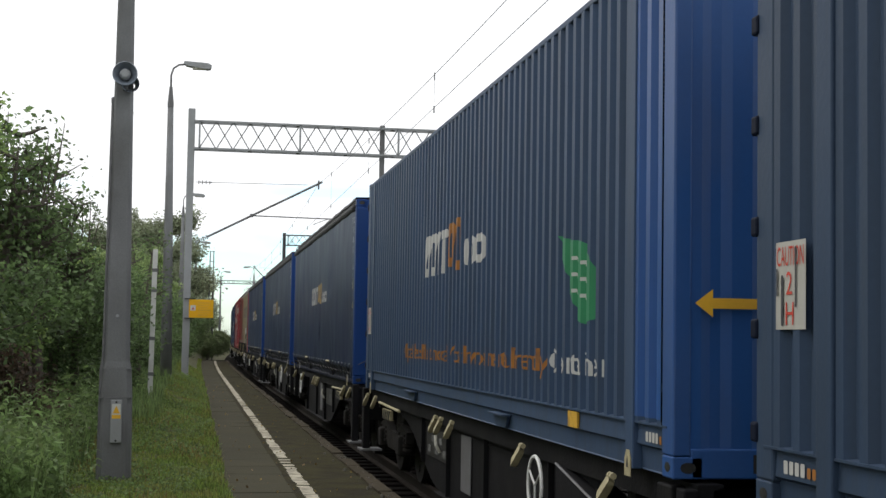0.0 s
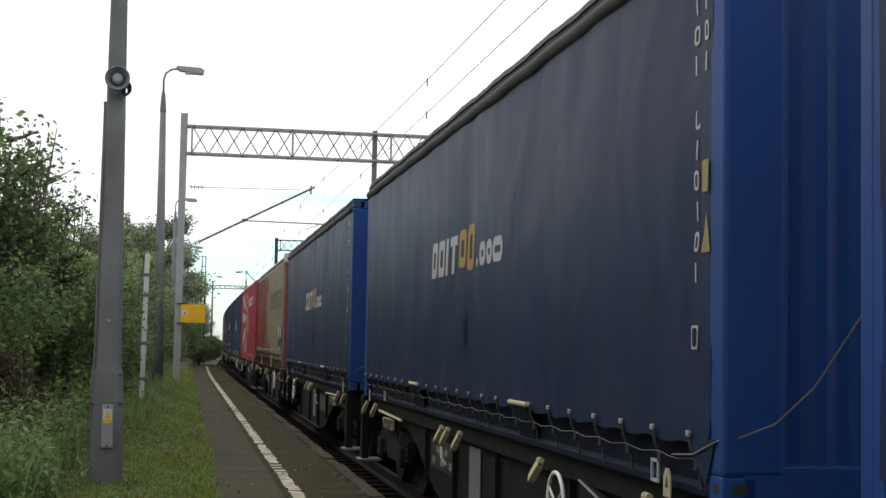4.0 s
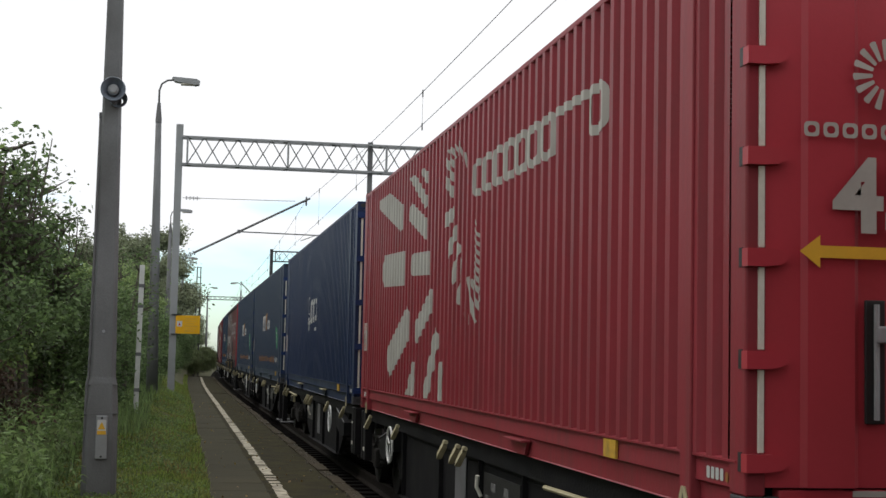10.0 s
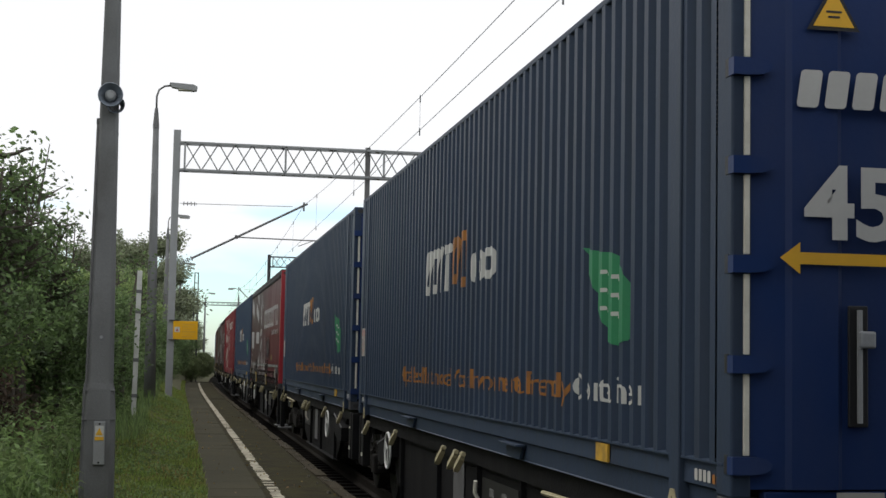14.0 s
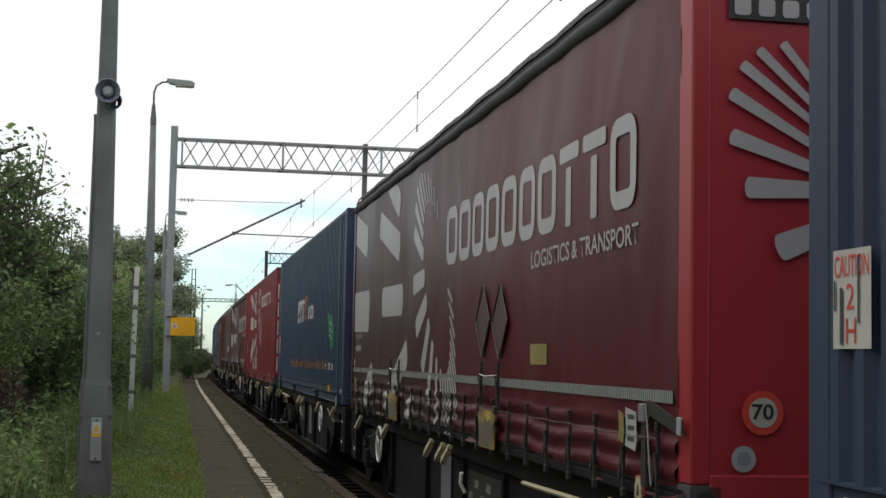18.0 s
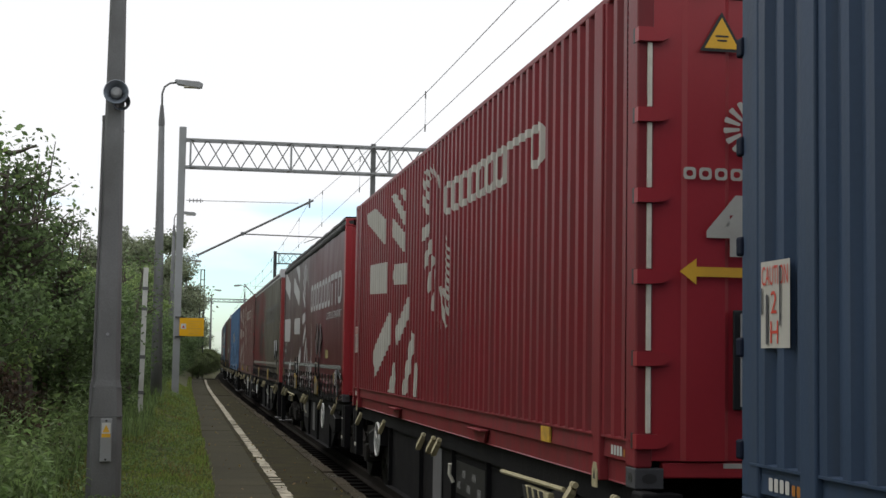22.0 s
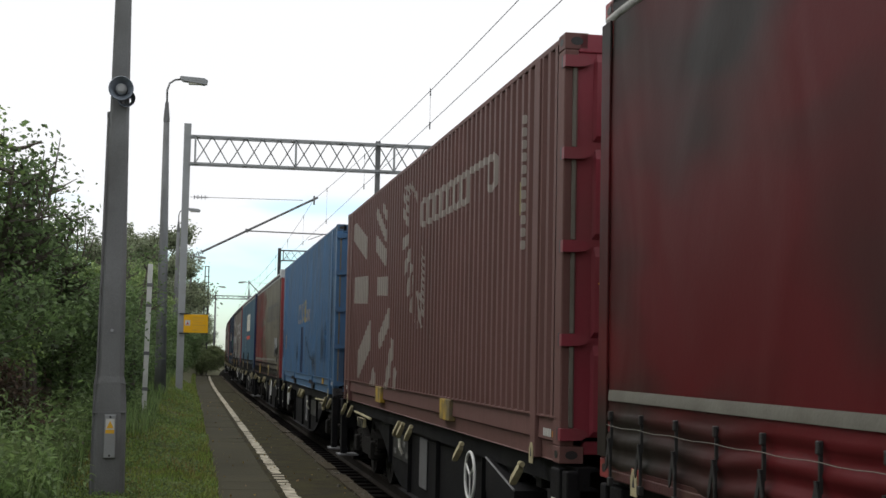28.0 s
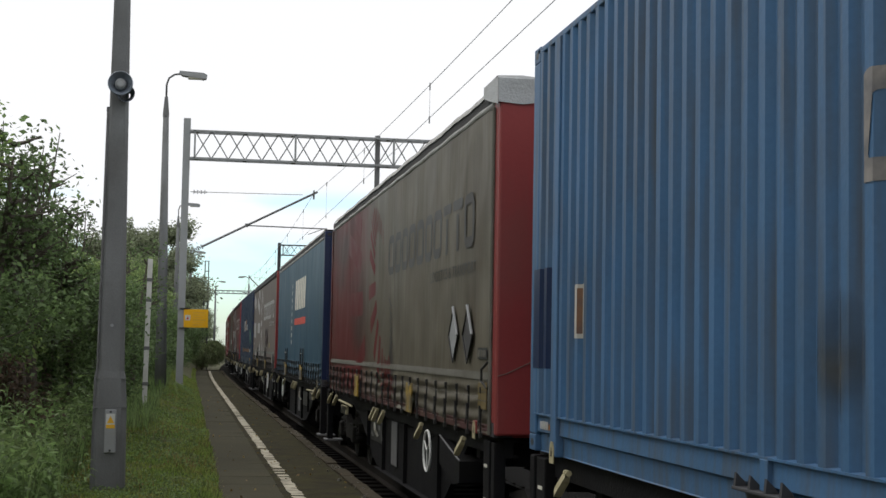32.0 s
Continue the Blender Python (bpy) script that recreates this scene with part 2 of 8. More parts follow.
M = {
    "concrete": surf("concrete", (0.042, 0.036, 0.028), 0.85, spec=0.2, var=0.3, scale=2.0, grain=60, bump=0.35, dirty=0.5, dirt=(0.09, 0.085, 0.07)),
    "pole": surf("pole concrete", (0.19, 0.195, 0.20), 0.85, spec=0.2, var=0.5, scale=1.1, grain=60, bump=0.2, streak=0.7, dirt=(0.085, 0.083, 0.077), dirty=0.4),
    "slab": surf("platform slab", (0.057, 0.053, 0.036), 0.85, spec=0.04, var=0.5, scale=1.1, grain=35, bump=0.3, dirty=0.6, dirt=(0.058, 0.057, 0.042), rand=0.12),
    "moss": surf("platform edge asphalt", (0.046, 0.0415, 0.0205), 0.85, spec=0.04, var=0.55, scale=1.3, grain=50, bump=0.5, dirty=0.7, dirt=(0.035, 0.032, 0.02), tone=(0.030, 0.027, 0.018)),
    "kerb": surf("platform edge stone", (0.060, 0.050, 0.036), 0.85, spec=0.04, var=0.5, scale=1.6, grain=50, bump=0.5, dirty=0.7, dirt=(0.035, 0.032, 0.02), rand=0.12),
    "line": surf("worn white paint", (0.42, 0.385, 0.30), 0.85, spec=0.2, var=0.6, scale=4.0, grain=25, bump=0.3, dirty=1.0, dirt=(0.075, 0.07, 0.055)),
    # ballast, rail and sleeper colours hold the shade under the train
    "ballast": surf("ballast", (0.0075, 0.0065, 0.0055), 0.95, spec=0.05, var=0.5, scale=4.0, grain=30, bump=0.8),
    "soil": surf("verge soil", (0.075, 0.085, 0.03), 0.95, var=0.5, scale=1.2, grain=30, bump=0.6, tone=(0.07, 0.06, 0.035)),
    "steel": surf("galvanised steel", (0.31, 0.32, 0.33), 0.6, metal=0.3, var=0.2, scale=2.0, bump=0.1, dirty=0.3, dirt=(0.25, 0.24, 0.22)),
    "darksteel": surf("weathered steel", (0.16, 0.16, 0.165), 0.65, metal=0.3, var=0.25, scale=3.0, dirty=0.3),
    "wire": surf("wire", (0.17, 0.17, 0.175), 0.5, metal=0.6, var=0.1, bump=0.0),
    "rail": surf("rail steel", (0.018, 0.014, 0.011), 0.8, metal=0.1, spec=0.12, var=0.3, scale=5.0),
    "white": surf("white paint", (0.62, 0.62, 0.60), 0.6, var=0.15, scale=3.0, dirty=0.35, dirt=(0.3, 0.3, 0.26)),
    "yellow": surf("yellow sign", (0.80, 0.42, 0.0), 0.5, var=0.12, scale=3.0),
    "black": surf("black paint", (0.02, 0.02, 0.02), 0.5, var=0.2),
    "wheel": surf("wheel steel", (0.035, 0.032, 0.03), 0.6, metal=0.3, var=0.3, scale=4.0),
    # near black: shade beside and below the wagons is put into the colour
    "sleeper": surf("sleeper with painted shade", (0.0065, 0.0055, 0.005), 0.95, spec=0.03, var=0.4, scale=3.0, bump=0.3),
    # grimy steel, darkened further to paint in the shade under the containers
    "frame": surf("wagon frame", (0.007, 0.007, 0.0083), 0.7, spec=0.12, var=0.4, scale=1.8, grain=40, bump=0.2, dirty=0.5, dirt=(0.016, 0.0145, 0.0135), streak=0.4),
    "bogie": surf("bogie grime and painted shade", (0.012, 0.011, 0.010), 0.8, spec=0.15, var=0.4, scale=4.0, grain=50, bump=0.3, dirty=0.5, dirt=(0.03, 0.025, 0.02)),
    "worn": surf("worn pale writing", (0.13, 0.13, 0.125), 0.8, var=0.5, scale=8.0, bump=0.0, dirty=0.6, dirt=(0.04, 0.04, 0.04)),
    "pad": surf("scuffed yellow paint", (0.55, 0.32, 0.03), 0.6, var=0.3, scale=5.0, bump=0.1, dirty=0.7, dirt=(0.12, 0.08, 0.04)),
    "spigot": surf("yellowed galvanised fitting", (0.38, 0.335, 0.20), 0.6, var=0.3, scale=9.0, grain=80, bump=0.2, dirty=0.4, dirt=(0.16, 0.13, 0.09)),
    "roof_tarp": surf("dark roof tarpaulin", (0.052, 0.052, 0.053), 0.8, spec=0.2, var=0.3, scale=2.0, bump=0.3),
    "pale_tarp": surf("pale roof tarpaulin", (0.30, 0.30, 0.285), 0.6, var=0.3, scale=3.0, bump=0.4, dirty=0.5),
    "lettering": surf("white lettering", (0.48, 0.48, 0.46), 0.55, var=0.12, scale=4.0, bump=0.0, streak=0.2, dirt=(0.3, 0.28, 0.25)),
    "orange": surf("orange lettering", (0.34, 0.135, 0.022), 0.55, var=0.3, scale=4.0, dirty=0.7, dirt=(0.09, 0.06, 0.05), bump=0.0, streak=0.25),
    "amber": surf("amber lettering", (0.75, 0.42, 0.03), 0.55, var=0.15, scale=4.0, bump=0.0, streak=0.25),
    "green": surf("green leaf paint", (0.024, 0.20, 0.085), 0.5, var=0.25, scale=3.0, bump=0.0),
    "red_letter": surf("red lettering", (0.5, 0.05, 0.03), 0.5, var=0.1, bump=0.0),
    "grey_letter": surf("dark grey lettering", (0.035, 0.032, 0.03), 0.55, var=0.2, bump=0.0),
    "strip": surf("pale gasket", (0.62, 0.6, 0.52), 0.6, var=0.2, scale=6.0, dirty=0.3, dirt=(0.3, 0.26, 0.2)),
    "slate": surf("slate blue paint", (0.034, 0.056, 0.098), 0.5, spec=0.16, var=0.22, scale=0.8, grain=30, bump=0.06, streak=0.45, dirt=(0.042, 0.052, 0.066)),
    "slate_pale": surf("lighter slate blue paint", (0.0415, 0.0694, 0.1254), 0.5, spec=0.16, var=0.22, scale=0.8, grain=30, bump=0.06, streak=0.45, dirt=(0.042, 0.052, 0.066)),
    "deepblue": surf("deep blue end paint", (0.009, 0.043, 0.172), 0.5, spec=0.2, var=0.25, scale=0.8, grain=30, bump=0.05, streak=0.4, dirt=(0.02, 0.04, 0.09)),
    # lighter versions of the red side and end paints
    "red_lighter": surf("lighter red paint", (0.262, 0.0339, 0.0452), 0.45, spec=0.16, var=0.18, scale=0.8, grain=30, bump=0.06, streak=0.5, dirt=(0.125, 0.05, 0.05), dirty=0.15),
    "end_rose": surf("lighter red end paint", (0.407, 0.0362, 0.0520), 0.42, var=0.15, scale=1.0, grain=30, bump=0.04, streak=0.2, dirt=(0.22, 0.05, 0.04)),
    "scrape": surf("grimy scrape", (0.055, 0.07, 0.085), 0.8, var=0.5, scale=5.0, grain=40, bump=0.2, dirty=0.8, dirt=(0.045, 0.04, 0.03), streak=0.6),
    "smear": surf("dark smear", (0.006, 0.008, 0.022), 0.6, spec=0.05, var=0.3, scale=3.0, bump=0.0),
    "rust_stain": surf("brown grimy stain", (0.075, 0.075, 0.062), 0.8, var=0.5, scale=3.0, grain=40, bump=0.2, dirty=0.8, dirt=(0.05, 0.08, 0.12), streak=0.9),
    "touch_up": surf("brighter blue touched-up paint", (0.045, 0.135, 0.295), 0.5, spec=0.16, var=0.3, scale=2.0, grain=30, bump=0.05, streak=0.6, dirt=(0.06, 0.14, 0.265)),
    "gold_board": surf("dull ochre board", (0.15, 0.11, 0.04), 0.6, var=0.3, scale=4.0, grain=40, bump=0.05, dirty=0.5, dirt=(0.09, 0.075, 0.05)),
    "rubble": surf("crumbled concrete", (0.15, 0.14, 0.12), 0.95, spec=0.1, var=0.5, scale=9.0, grain=60, bump=0.3, rand=0.3),
    "placard_red": surf("dull maroon placard", (0.062, 0.030, 0.031), 0.5, var=0.3, scale=4.0, bump=0.05, dirty=0.4, dirt=(0.075, 0.05, 0.05)),
    "slate_dark": surf("dark slate blue paint", (0.031, 0.047, 0.080), 0.5, spec=0.16, var=0.22, scale=0.8, grain=30, bump=0.06, streak=0.45, dirt=(0.036, 0.042, 0.050)),
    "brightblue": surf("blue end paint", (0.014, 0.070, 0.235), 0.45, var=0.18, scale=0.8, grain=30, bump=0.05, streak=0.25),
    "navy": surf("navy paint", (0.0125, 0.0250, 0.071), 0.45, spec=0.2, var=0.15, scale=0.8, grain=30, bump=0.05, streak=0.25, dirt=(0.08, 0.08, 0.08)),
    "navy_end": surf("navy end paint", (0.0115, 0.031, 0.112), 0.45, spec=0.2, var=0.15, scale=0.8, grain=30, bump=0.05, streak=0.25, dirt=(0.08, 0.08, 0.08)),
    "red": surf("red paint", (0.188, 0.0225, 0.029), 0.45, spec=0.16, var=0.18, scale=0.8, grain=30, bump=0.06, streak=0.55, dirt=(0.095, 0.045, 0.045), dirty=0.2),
    "brown": surf("faded red-brown paint", (0.128, 0.066, 0.060), 0.6, spec=0.16, var=0.25, scale=0.8, grain=30, bump=0.08, streak=0.5, dirt=(0.09, 0.05, 0.042)),
    "skyblue": surf("faded light blue paint", (0.060, 0.140, 0.265), 0.5, spec=0.16, var=0.3, scale=0.8, grain=30, bump=0.08, streak=0.75, dirt=(0.085, 0.085, 0.08), dirty=0.3),
    "tarp_blue": surf("dark blue tarpaulin", (0.0148, 0.0237, 0.058), 0.42, var=0.25, scale=0.7, grain=25, bump=0.03, streak=0.4, dirt=(0.026, 0.031, 0.037), dirty=0.3, spec=0.06),
    "tarp_red": surf("dark red tarpaulin", (0.078, 0.0105, 0.0155), 0.42, spec=0.13, var=0.22, scale=0.7, grain=25, bump=0.03, streak=0.25, dirt=(0.06, 0.022, 0.024)),
    "tarp_sea": surf("sea blue tarpaulin", (0.024, 0.070, 0.115), 0.48, spec=0.16, var=0.22, scale=0.7, grain=25, bump=0.03, streak=0.3),
    "tarp_grey": surf("grey brown tarpaulin", (0.13, 0.11, 0.10), 0.55, spec=0.16, var=0.25, scale=0.7, grain=25, bump=0.03, streak=0.4),
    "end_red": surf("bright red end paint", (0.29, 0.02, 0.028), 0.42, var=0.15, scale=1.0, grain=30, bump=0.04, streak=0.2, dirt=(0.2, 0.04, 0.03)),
    "end_brick": surf("brick red end paint", (0.23, 0.030, 0.030), 0.5, var=0.2, scale=1.0, grain=30, bump=0.05, streak=0.3),
    "worn_yellow": surf("worn yellow pad paint", (0.42, 0.27, 0.03), 0.6, var=0.3, scale=2.2, grain=60, bump=0.15, dirty=1.0, dirt=(0.085, 0.07, 0.05), streak=0.5, tone=(0.16, 0.13, 0.06)),
    "tarp_print": surf("pale print on tarpaulin", (0.34, 0.335, 0.34), 0.42, spec=0.16, var=0.12, scale=1.2, bump=0.0, streak=0.3, dirt=(0.22, 0.21, 0.2)),
    "placard": surf("dull dark placard", (0.055, 0.052, 0.055), 0.5, var=0.3, scale=4.0, bump=0.05, dirty=0.4, dirt=(0.09, 0.085, 0.085)),
    "brass": surf("dull yellow sticker", (0.22, 0.18, 0.05), 0.55, var=0.2, scale=4.0, bump=0.0, dirty=0.4),
    "webbing": surf("grey webbing", (0.20, 0.215, 0.20), 0.7, var=0.2, scale=4.0, grain=40, bump=0.1, dirty=0.3, dirt=(0.1, 0.09, 0.08)),
    "faded_red": surf("faded red print", (0.115, 0.016, 0.017), 0.55, spec=0.12, var=0.3, scale=1.5, bump=0.0, streak=0.4, dirt=(0.105, 0.045, 0.035)),
    "dark_maroon": surf("rusty maroon rail", (0.055, 0.014, 0.014), 0.6, var=0.4, scale=2.0, bump=0.15, dirty=0.4, dirt=(0.12, 0.08, 0.05)),
    "horn": surf("blue grey horn paint", (0.20, 0.23, 0.275), 0.5, var=0.2, scale=3.0, bump=0.05, dirty=0.4, dirt=(0.1, 0.1, 0.1)),
    "old_steel": surf("dark weathered steel", (0.045, 0.045, 0.05), 0.7, var=0.3, scale=2.0, bump=0.1),
    "pale_yellow": surf("yellowed lettering", (0.48, 0.44, 0.26), 0.55, var=0.2, scale=4.0, bump=0.0, dirty=0.4),
    "worn_print": surf("worn pale print", (0.26, 0.24, 0.22), 0.6, var=0.3, scale=5.0, bump=0.0, dirty=1.0, dirt=(0.10, 0.10, 0.11), streak=0.5),
    "worn_gold": surf("worn yellow print", (0.34, 0.26, 0.07), 0.6, var=0.3, scale=5.0, bump=0.0, dirty=1.0, dirt=(0.08, 0.12, 0.18), streak=0.5),
    "faded_orange": surf("faded orange print", (0.15, 0.075, 0.04), 0.6, var=0.3, scale=5.0, bump=0.0, dirty=0.6, dirt=(0.05, 0.05, 0.07)),
    "dark_navy": surf("dark navy boards", (0.006, 0.009, 0.021), 0.6, var=0.3, scale=2.0, bump=0.05, spec=0.08),
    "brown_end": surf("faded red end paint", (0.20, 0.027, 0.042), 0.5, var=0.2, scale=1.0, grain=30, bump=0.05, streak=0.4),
    "hem_grey": surf("grimy grey hem", (0.13, 0.125, 0.105), 0.7, var=0.3, scale=2.0, bump=0.1, dirty=0.5, dirt=(0.07, 0.06, 0.045)),
    "bare_pad": surf("bare grey brown metal", (0.10, 0.085, 0.065), 0.6, var=0.3, scale=5.0, bump=0.1, dirty=0.5, dirt=(0.2, 0.13, 0.03)),
    "pale_print": surf("weathered pale print", (0.25, 0.215, 0.19), 0.6, var=0.2, scale=4.0, bump=0.0, dirty=0.5, dirt=(0.2, 0.18, 0.16), streak=0.3),
    "gold_print": surf("gold print", (0.27, 0.165, 0.028), 0.55, var=0.15, scale=4.0, bump=0.0),
    "deep_red": surf("deep red print", (0.098, 0.012, 0.014), 0.5, var=0.2, scale=2.0, bump=0.0, spec=0.1),
    "white_tarp": surf("whitish roof flap", (0.42, 0.43, 0.44), 0.6, var=0.25, scale=3.0, bump=0.4, dirty=0.4, dirt=(0.2, 0.2, 0.19)),
    "box_print": surf("weathered off-white print", (0.41, 0.40, 0.36), 0.6, var=0.2, scale=3.0, bump=0.0, dirty=0.3, dirt=(0.26, 0.23, 0.2), streak=0.3),
    "buckle": surf("black strap", (0.02, 0.019, 0.019), 0.6, var=0.2, bump=0.1),
}


def beige_tarp(name, colour, tone, dirt, edge, dull, bright):
    """Beige tarpaulin whose far third is printed red, fading over in soft blotches; grime runs down."""
    m = surf(name, colour, 0.5, tone=tone, spec=0.08, var=0.25, scale=0.7, grain=25, bump=0.03, streak=0.5, dirt=dirt, dirty=0.4)
    n, l = m.node_tree.nodes, m.node_tree.links
    b = next(x for x in n if x.type == "BSDF_PRINCIPLED")
    old = b.inputs["Base Color"].links[0].from_socket
    co, sep = n.new("ShaderNodeTexCoord"), n.new("ShaderNodeSeparateXYZ")
    l.new(co.outputs["Object"], sep.inputs[0])
    ra, no, ad, rp = n.new("ShaderNodeMapRange"), n.new("ShaderNodeTexNoise"), n.new("ShaderNodeMath"), n.new("ShaderNodeMix")
    no.inputs["Scale"].default_value = 0.7
    l.new(co.outputs["Object"], no.inputs["Vector"])
    ra.inputs["From Min"].default_value, ra.inputs["From Max"].default_value = edge, edge + 2.3
    l.new(sep.outputs["Y"], ra.inputs["Value"])
    ad.operation = "MULTIPLY_ADD"
    l.new(no.outputs["Fac"], ad.inputs[0])
    ad.inputs[1].default_value = 0.5
    l.new(ra.outputs[0], ad.inputs[2])
    su, red = n.new("ShaderNodeMath"), n.new("ShaderNodeMix")
    su.operation, su.use_clamp = "SUBTRACT", True
    l.new(ad.outputs[0], su.inputs[0])
    su.inputs[1].default_value = 0.25
    red.data_type = rp.data_type = "RGBA"
    wide = n.new("ShaderNodeTexNoise")
    wide.inputs["Scale"].default_value = 0.35
    mp = n.new("ShaderNodeMapping")
    mp.inputs["Scale"].default_value = (1, 1, 2.6)
    l.new(co.outputs["Object"], mp.inputs["Vector"])
    l.new(mp.outputs[0], wide.inputs["Vector"])
    cr = n.new("ShaderNodeValToRGB")
    cr.color_ramp.elements[0].position, cr.color_ramp.elements[1].position = 0.4, 0.6
    l.new(wide.outputs["Fac"], cr.inputs[0])
    l.new(cr.outputs[0], red.inputs[0])
    red.inputs[6].default_value = (*dull, 1)
    red.inputs[7].default_value = (*bright, 1)
    l.new(su.outputs[0], rp.inputs[0])
    l.new(old, rp.inputs[6])
    l.new(red.outputs[2], rp.inputs[7])
    l.new(rp.outputs[2], b.inputs["Base Color"])
    return m


M["tarp_beige"] = beige_tarp("beige and red tarpaulin", (0.165, 0.136, 0.078), (0.195, 0.17, 0.112), (0.062, 0.048, 0.030), 0.1, (0.05, 0.022, 0.02), (0.15, 0.014, 0.014))
M["tarp_grimy"] = beige_tarp("grimy beige and red tarpaulin", (0.072, 0.065, 0.047), (0.092, 0.083, 0.063), (0.04, 0.035, 0.028), -0.4, (0.022, 0.017, 0.015), (0.085, 0.009, 0.011))

M["tarp_worn"] = beige_tarp("worn grey-beige and red tarpaulin", (0.118, 0.106, 0.080), (0.145, 0.132, 0.102), (0.055, 0.047, 0.036), 0.6, (0.05, 0.018, 0.016), (0.10, 0.015, 0.015))


def faded(m, far, y0, y1):
    """Fade a sheet's colour over to another towards its far end, in soft blotches."""
    n, l = m.node_tree.nodes, m.node_tree.links
    b = next(x for x in n if x.type == "BSDF_PRINCIPLED")
    old = b.inputs["Base Color"].links[0].from_socket
    co, sep, ra, no, ad, mx = (n.new("ShaderNode" + k) for k in ("TexCoord", "SeparateXYZ", "MapRange", "TexNoise", "Math", "Mix"))
    l.new(co.outputs["Object"], sep.inputs[0])
    l.new(co.outputs["Object"], no.inputs["Vector"])
    no.inputs["Scale"].default_value = 0.5
    ra.inputs["From Min"].default_value, ra.inputs["From Max"].default_value = y0, y1
    ra.inputs["To Min"].default_value, ra.inputs["To Max"].default_value = -0.3, 0.8
    l.new(sep.outputs["Y"], ra.inputs["Value"])
    ad.operation, ad.use_clamp = "MULTIPLY_ADD", True
    ad.inputs[1].default_value = 0.6
    l.new(no.outputs["Fac"], ad.inputs[0])
    l.new(ra.outputs[0], ad.inputs[2])
    mx.data_type = "RGBA"
    l.new(ad.outputs[0], mx.inputs[0])
    l.new(old, mx.inputs[6])
    mx.inputs[7].default_value = (*far, 1)
    l.new(mx.outputs[2], b.inputs["Base Color"])


faded(M["tarp_red"], (0.056, 0.027, 0.028), -2.6, 2.2)


def soft_edged(m, much, grain):
    """A stain that thins out towards its rim and is broken up by grain."""
    n, l = m.node_tree.nodes, m.node_tree.links
    b = next(x for x in n if x.type == "BSDF_PRINCIPLED")
    co, mp, ln, ra, no, mu = (n.new("ShaderNode" + k) for k in ("TexCoord", "Mapping", "VectorMath", "MapRange", "TexNoise", "Math"))
    mp.inputs["Location"].default_value, mp.inputs["Scale"].default_value = (0, -1, -1), (0, 2, 2)
    l.new(co.outputs["Generated"], mp.inputs["Vector"])
    ln.operation = "LENGTH"
    l.new(mp.outputs[0], ln.inputs[0])
    ra.inputs["From Min"].default_value, ra.inputs["From Max"].default_value = 1.0, 0.25
    ra.inputs["To Max"].default_value = much
    l.new(ln.outputs["Value"], ra.inputs["Value"])
    no.inputs["Scale"].default_value, no.inputs["Detail"].default_value = grain, 5.0
    l.new(co.outputs["Object"], no.inputs["Vector"])
    mu.operation, mu.use_clamp = "MULTIPLY", True
    l.new(ra.outputs[0], mu.inputs[0])
    l.new(no.outputs["Fac"], mu.inputs[1])
    l.new(mu.outputs[0], b.inputs["Alpha"])


for key, much, grain in (("scrape", 0.85, 9.0), ("rust_stain", 1.05, 4.0), ("touch_up", 1.8, 3.0), ("smear", 1.5, 2.0)):
    soft_edged(M[key], much, grain)


def wrinkled(m, deep):
    """Give a hung sheet its soft folds: broad dents and creases that run mostly upright."""
    n, l = m.node_tree.nodes, m.node_tree.links
    b = next(x for x in n if x.type == "BSDF_PRINCIPLED")
    co, mp, no, bp = n.new("ShaderNodeTexCoord"), n.new("ShaderNodeMapping"), n.new("ShaderNodeTexNoise"), n.new("ShaderNodeBump")
    mp.inputs["Scale"].default_value = (1.0, 1.0, 0.7)
    mp.inputs["Rotation"].default_value = (0.12, 0, 0)
    l.new(co.outputs["Object"], mp.inputs["Vector"])
    l.new(mp.outputs[0], no.inputs["Vector"])
    no.inputs["Scale"].default_value, no.inputs["Detail"].default_value = 0.9, 1.6
    no.inputs["Distortion"].default_value = 0.8
    bp.inputs["Strength"].default_value, bp.inputs["Distance"].default_value = 1.0, deep
    l.new(no.outputs["Fac"], bp.inputs["Height"])
    old = b.inputs["Normal"].links
    if old:
        l.new(old[0].from_socket, bp.inputs["Normal"])
    l.new(bp.outputs[0], b.inputs["Normal"])


for key in ("tarp_blue", "tarp_red", "tarp_sea", "tarp_grey", "tarp_beige", "tarp_grimy", "tarp_worn"):
    wrinkled(M[key], 0.042 if key in ("tarp_beige", "tarp_grimy", "tarp_worn") else 0.028)


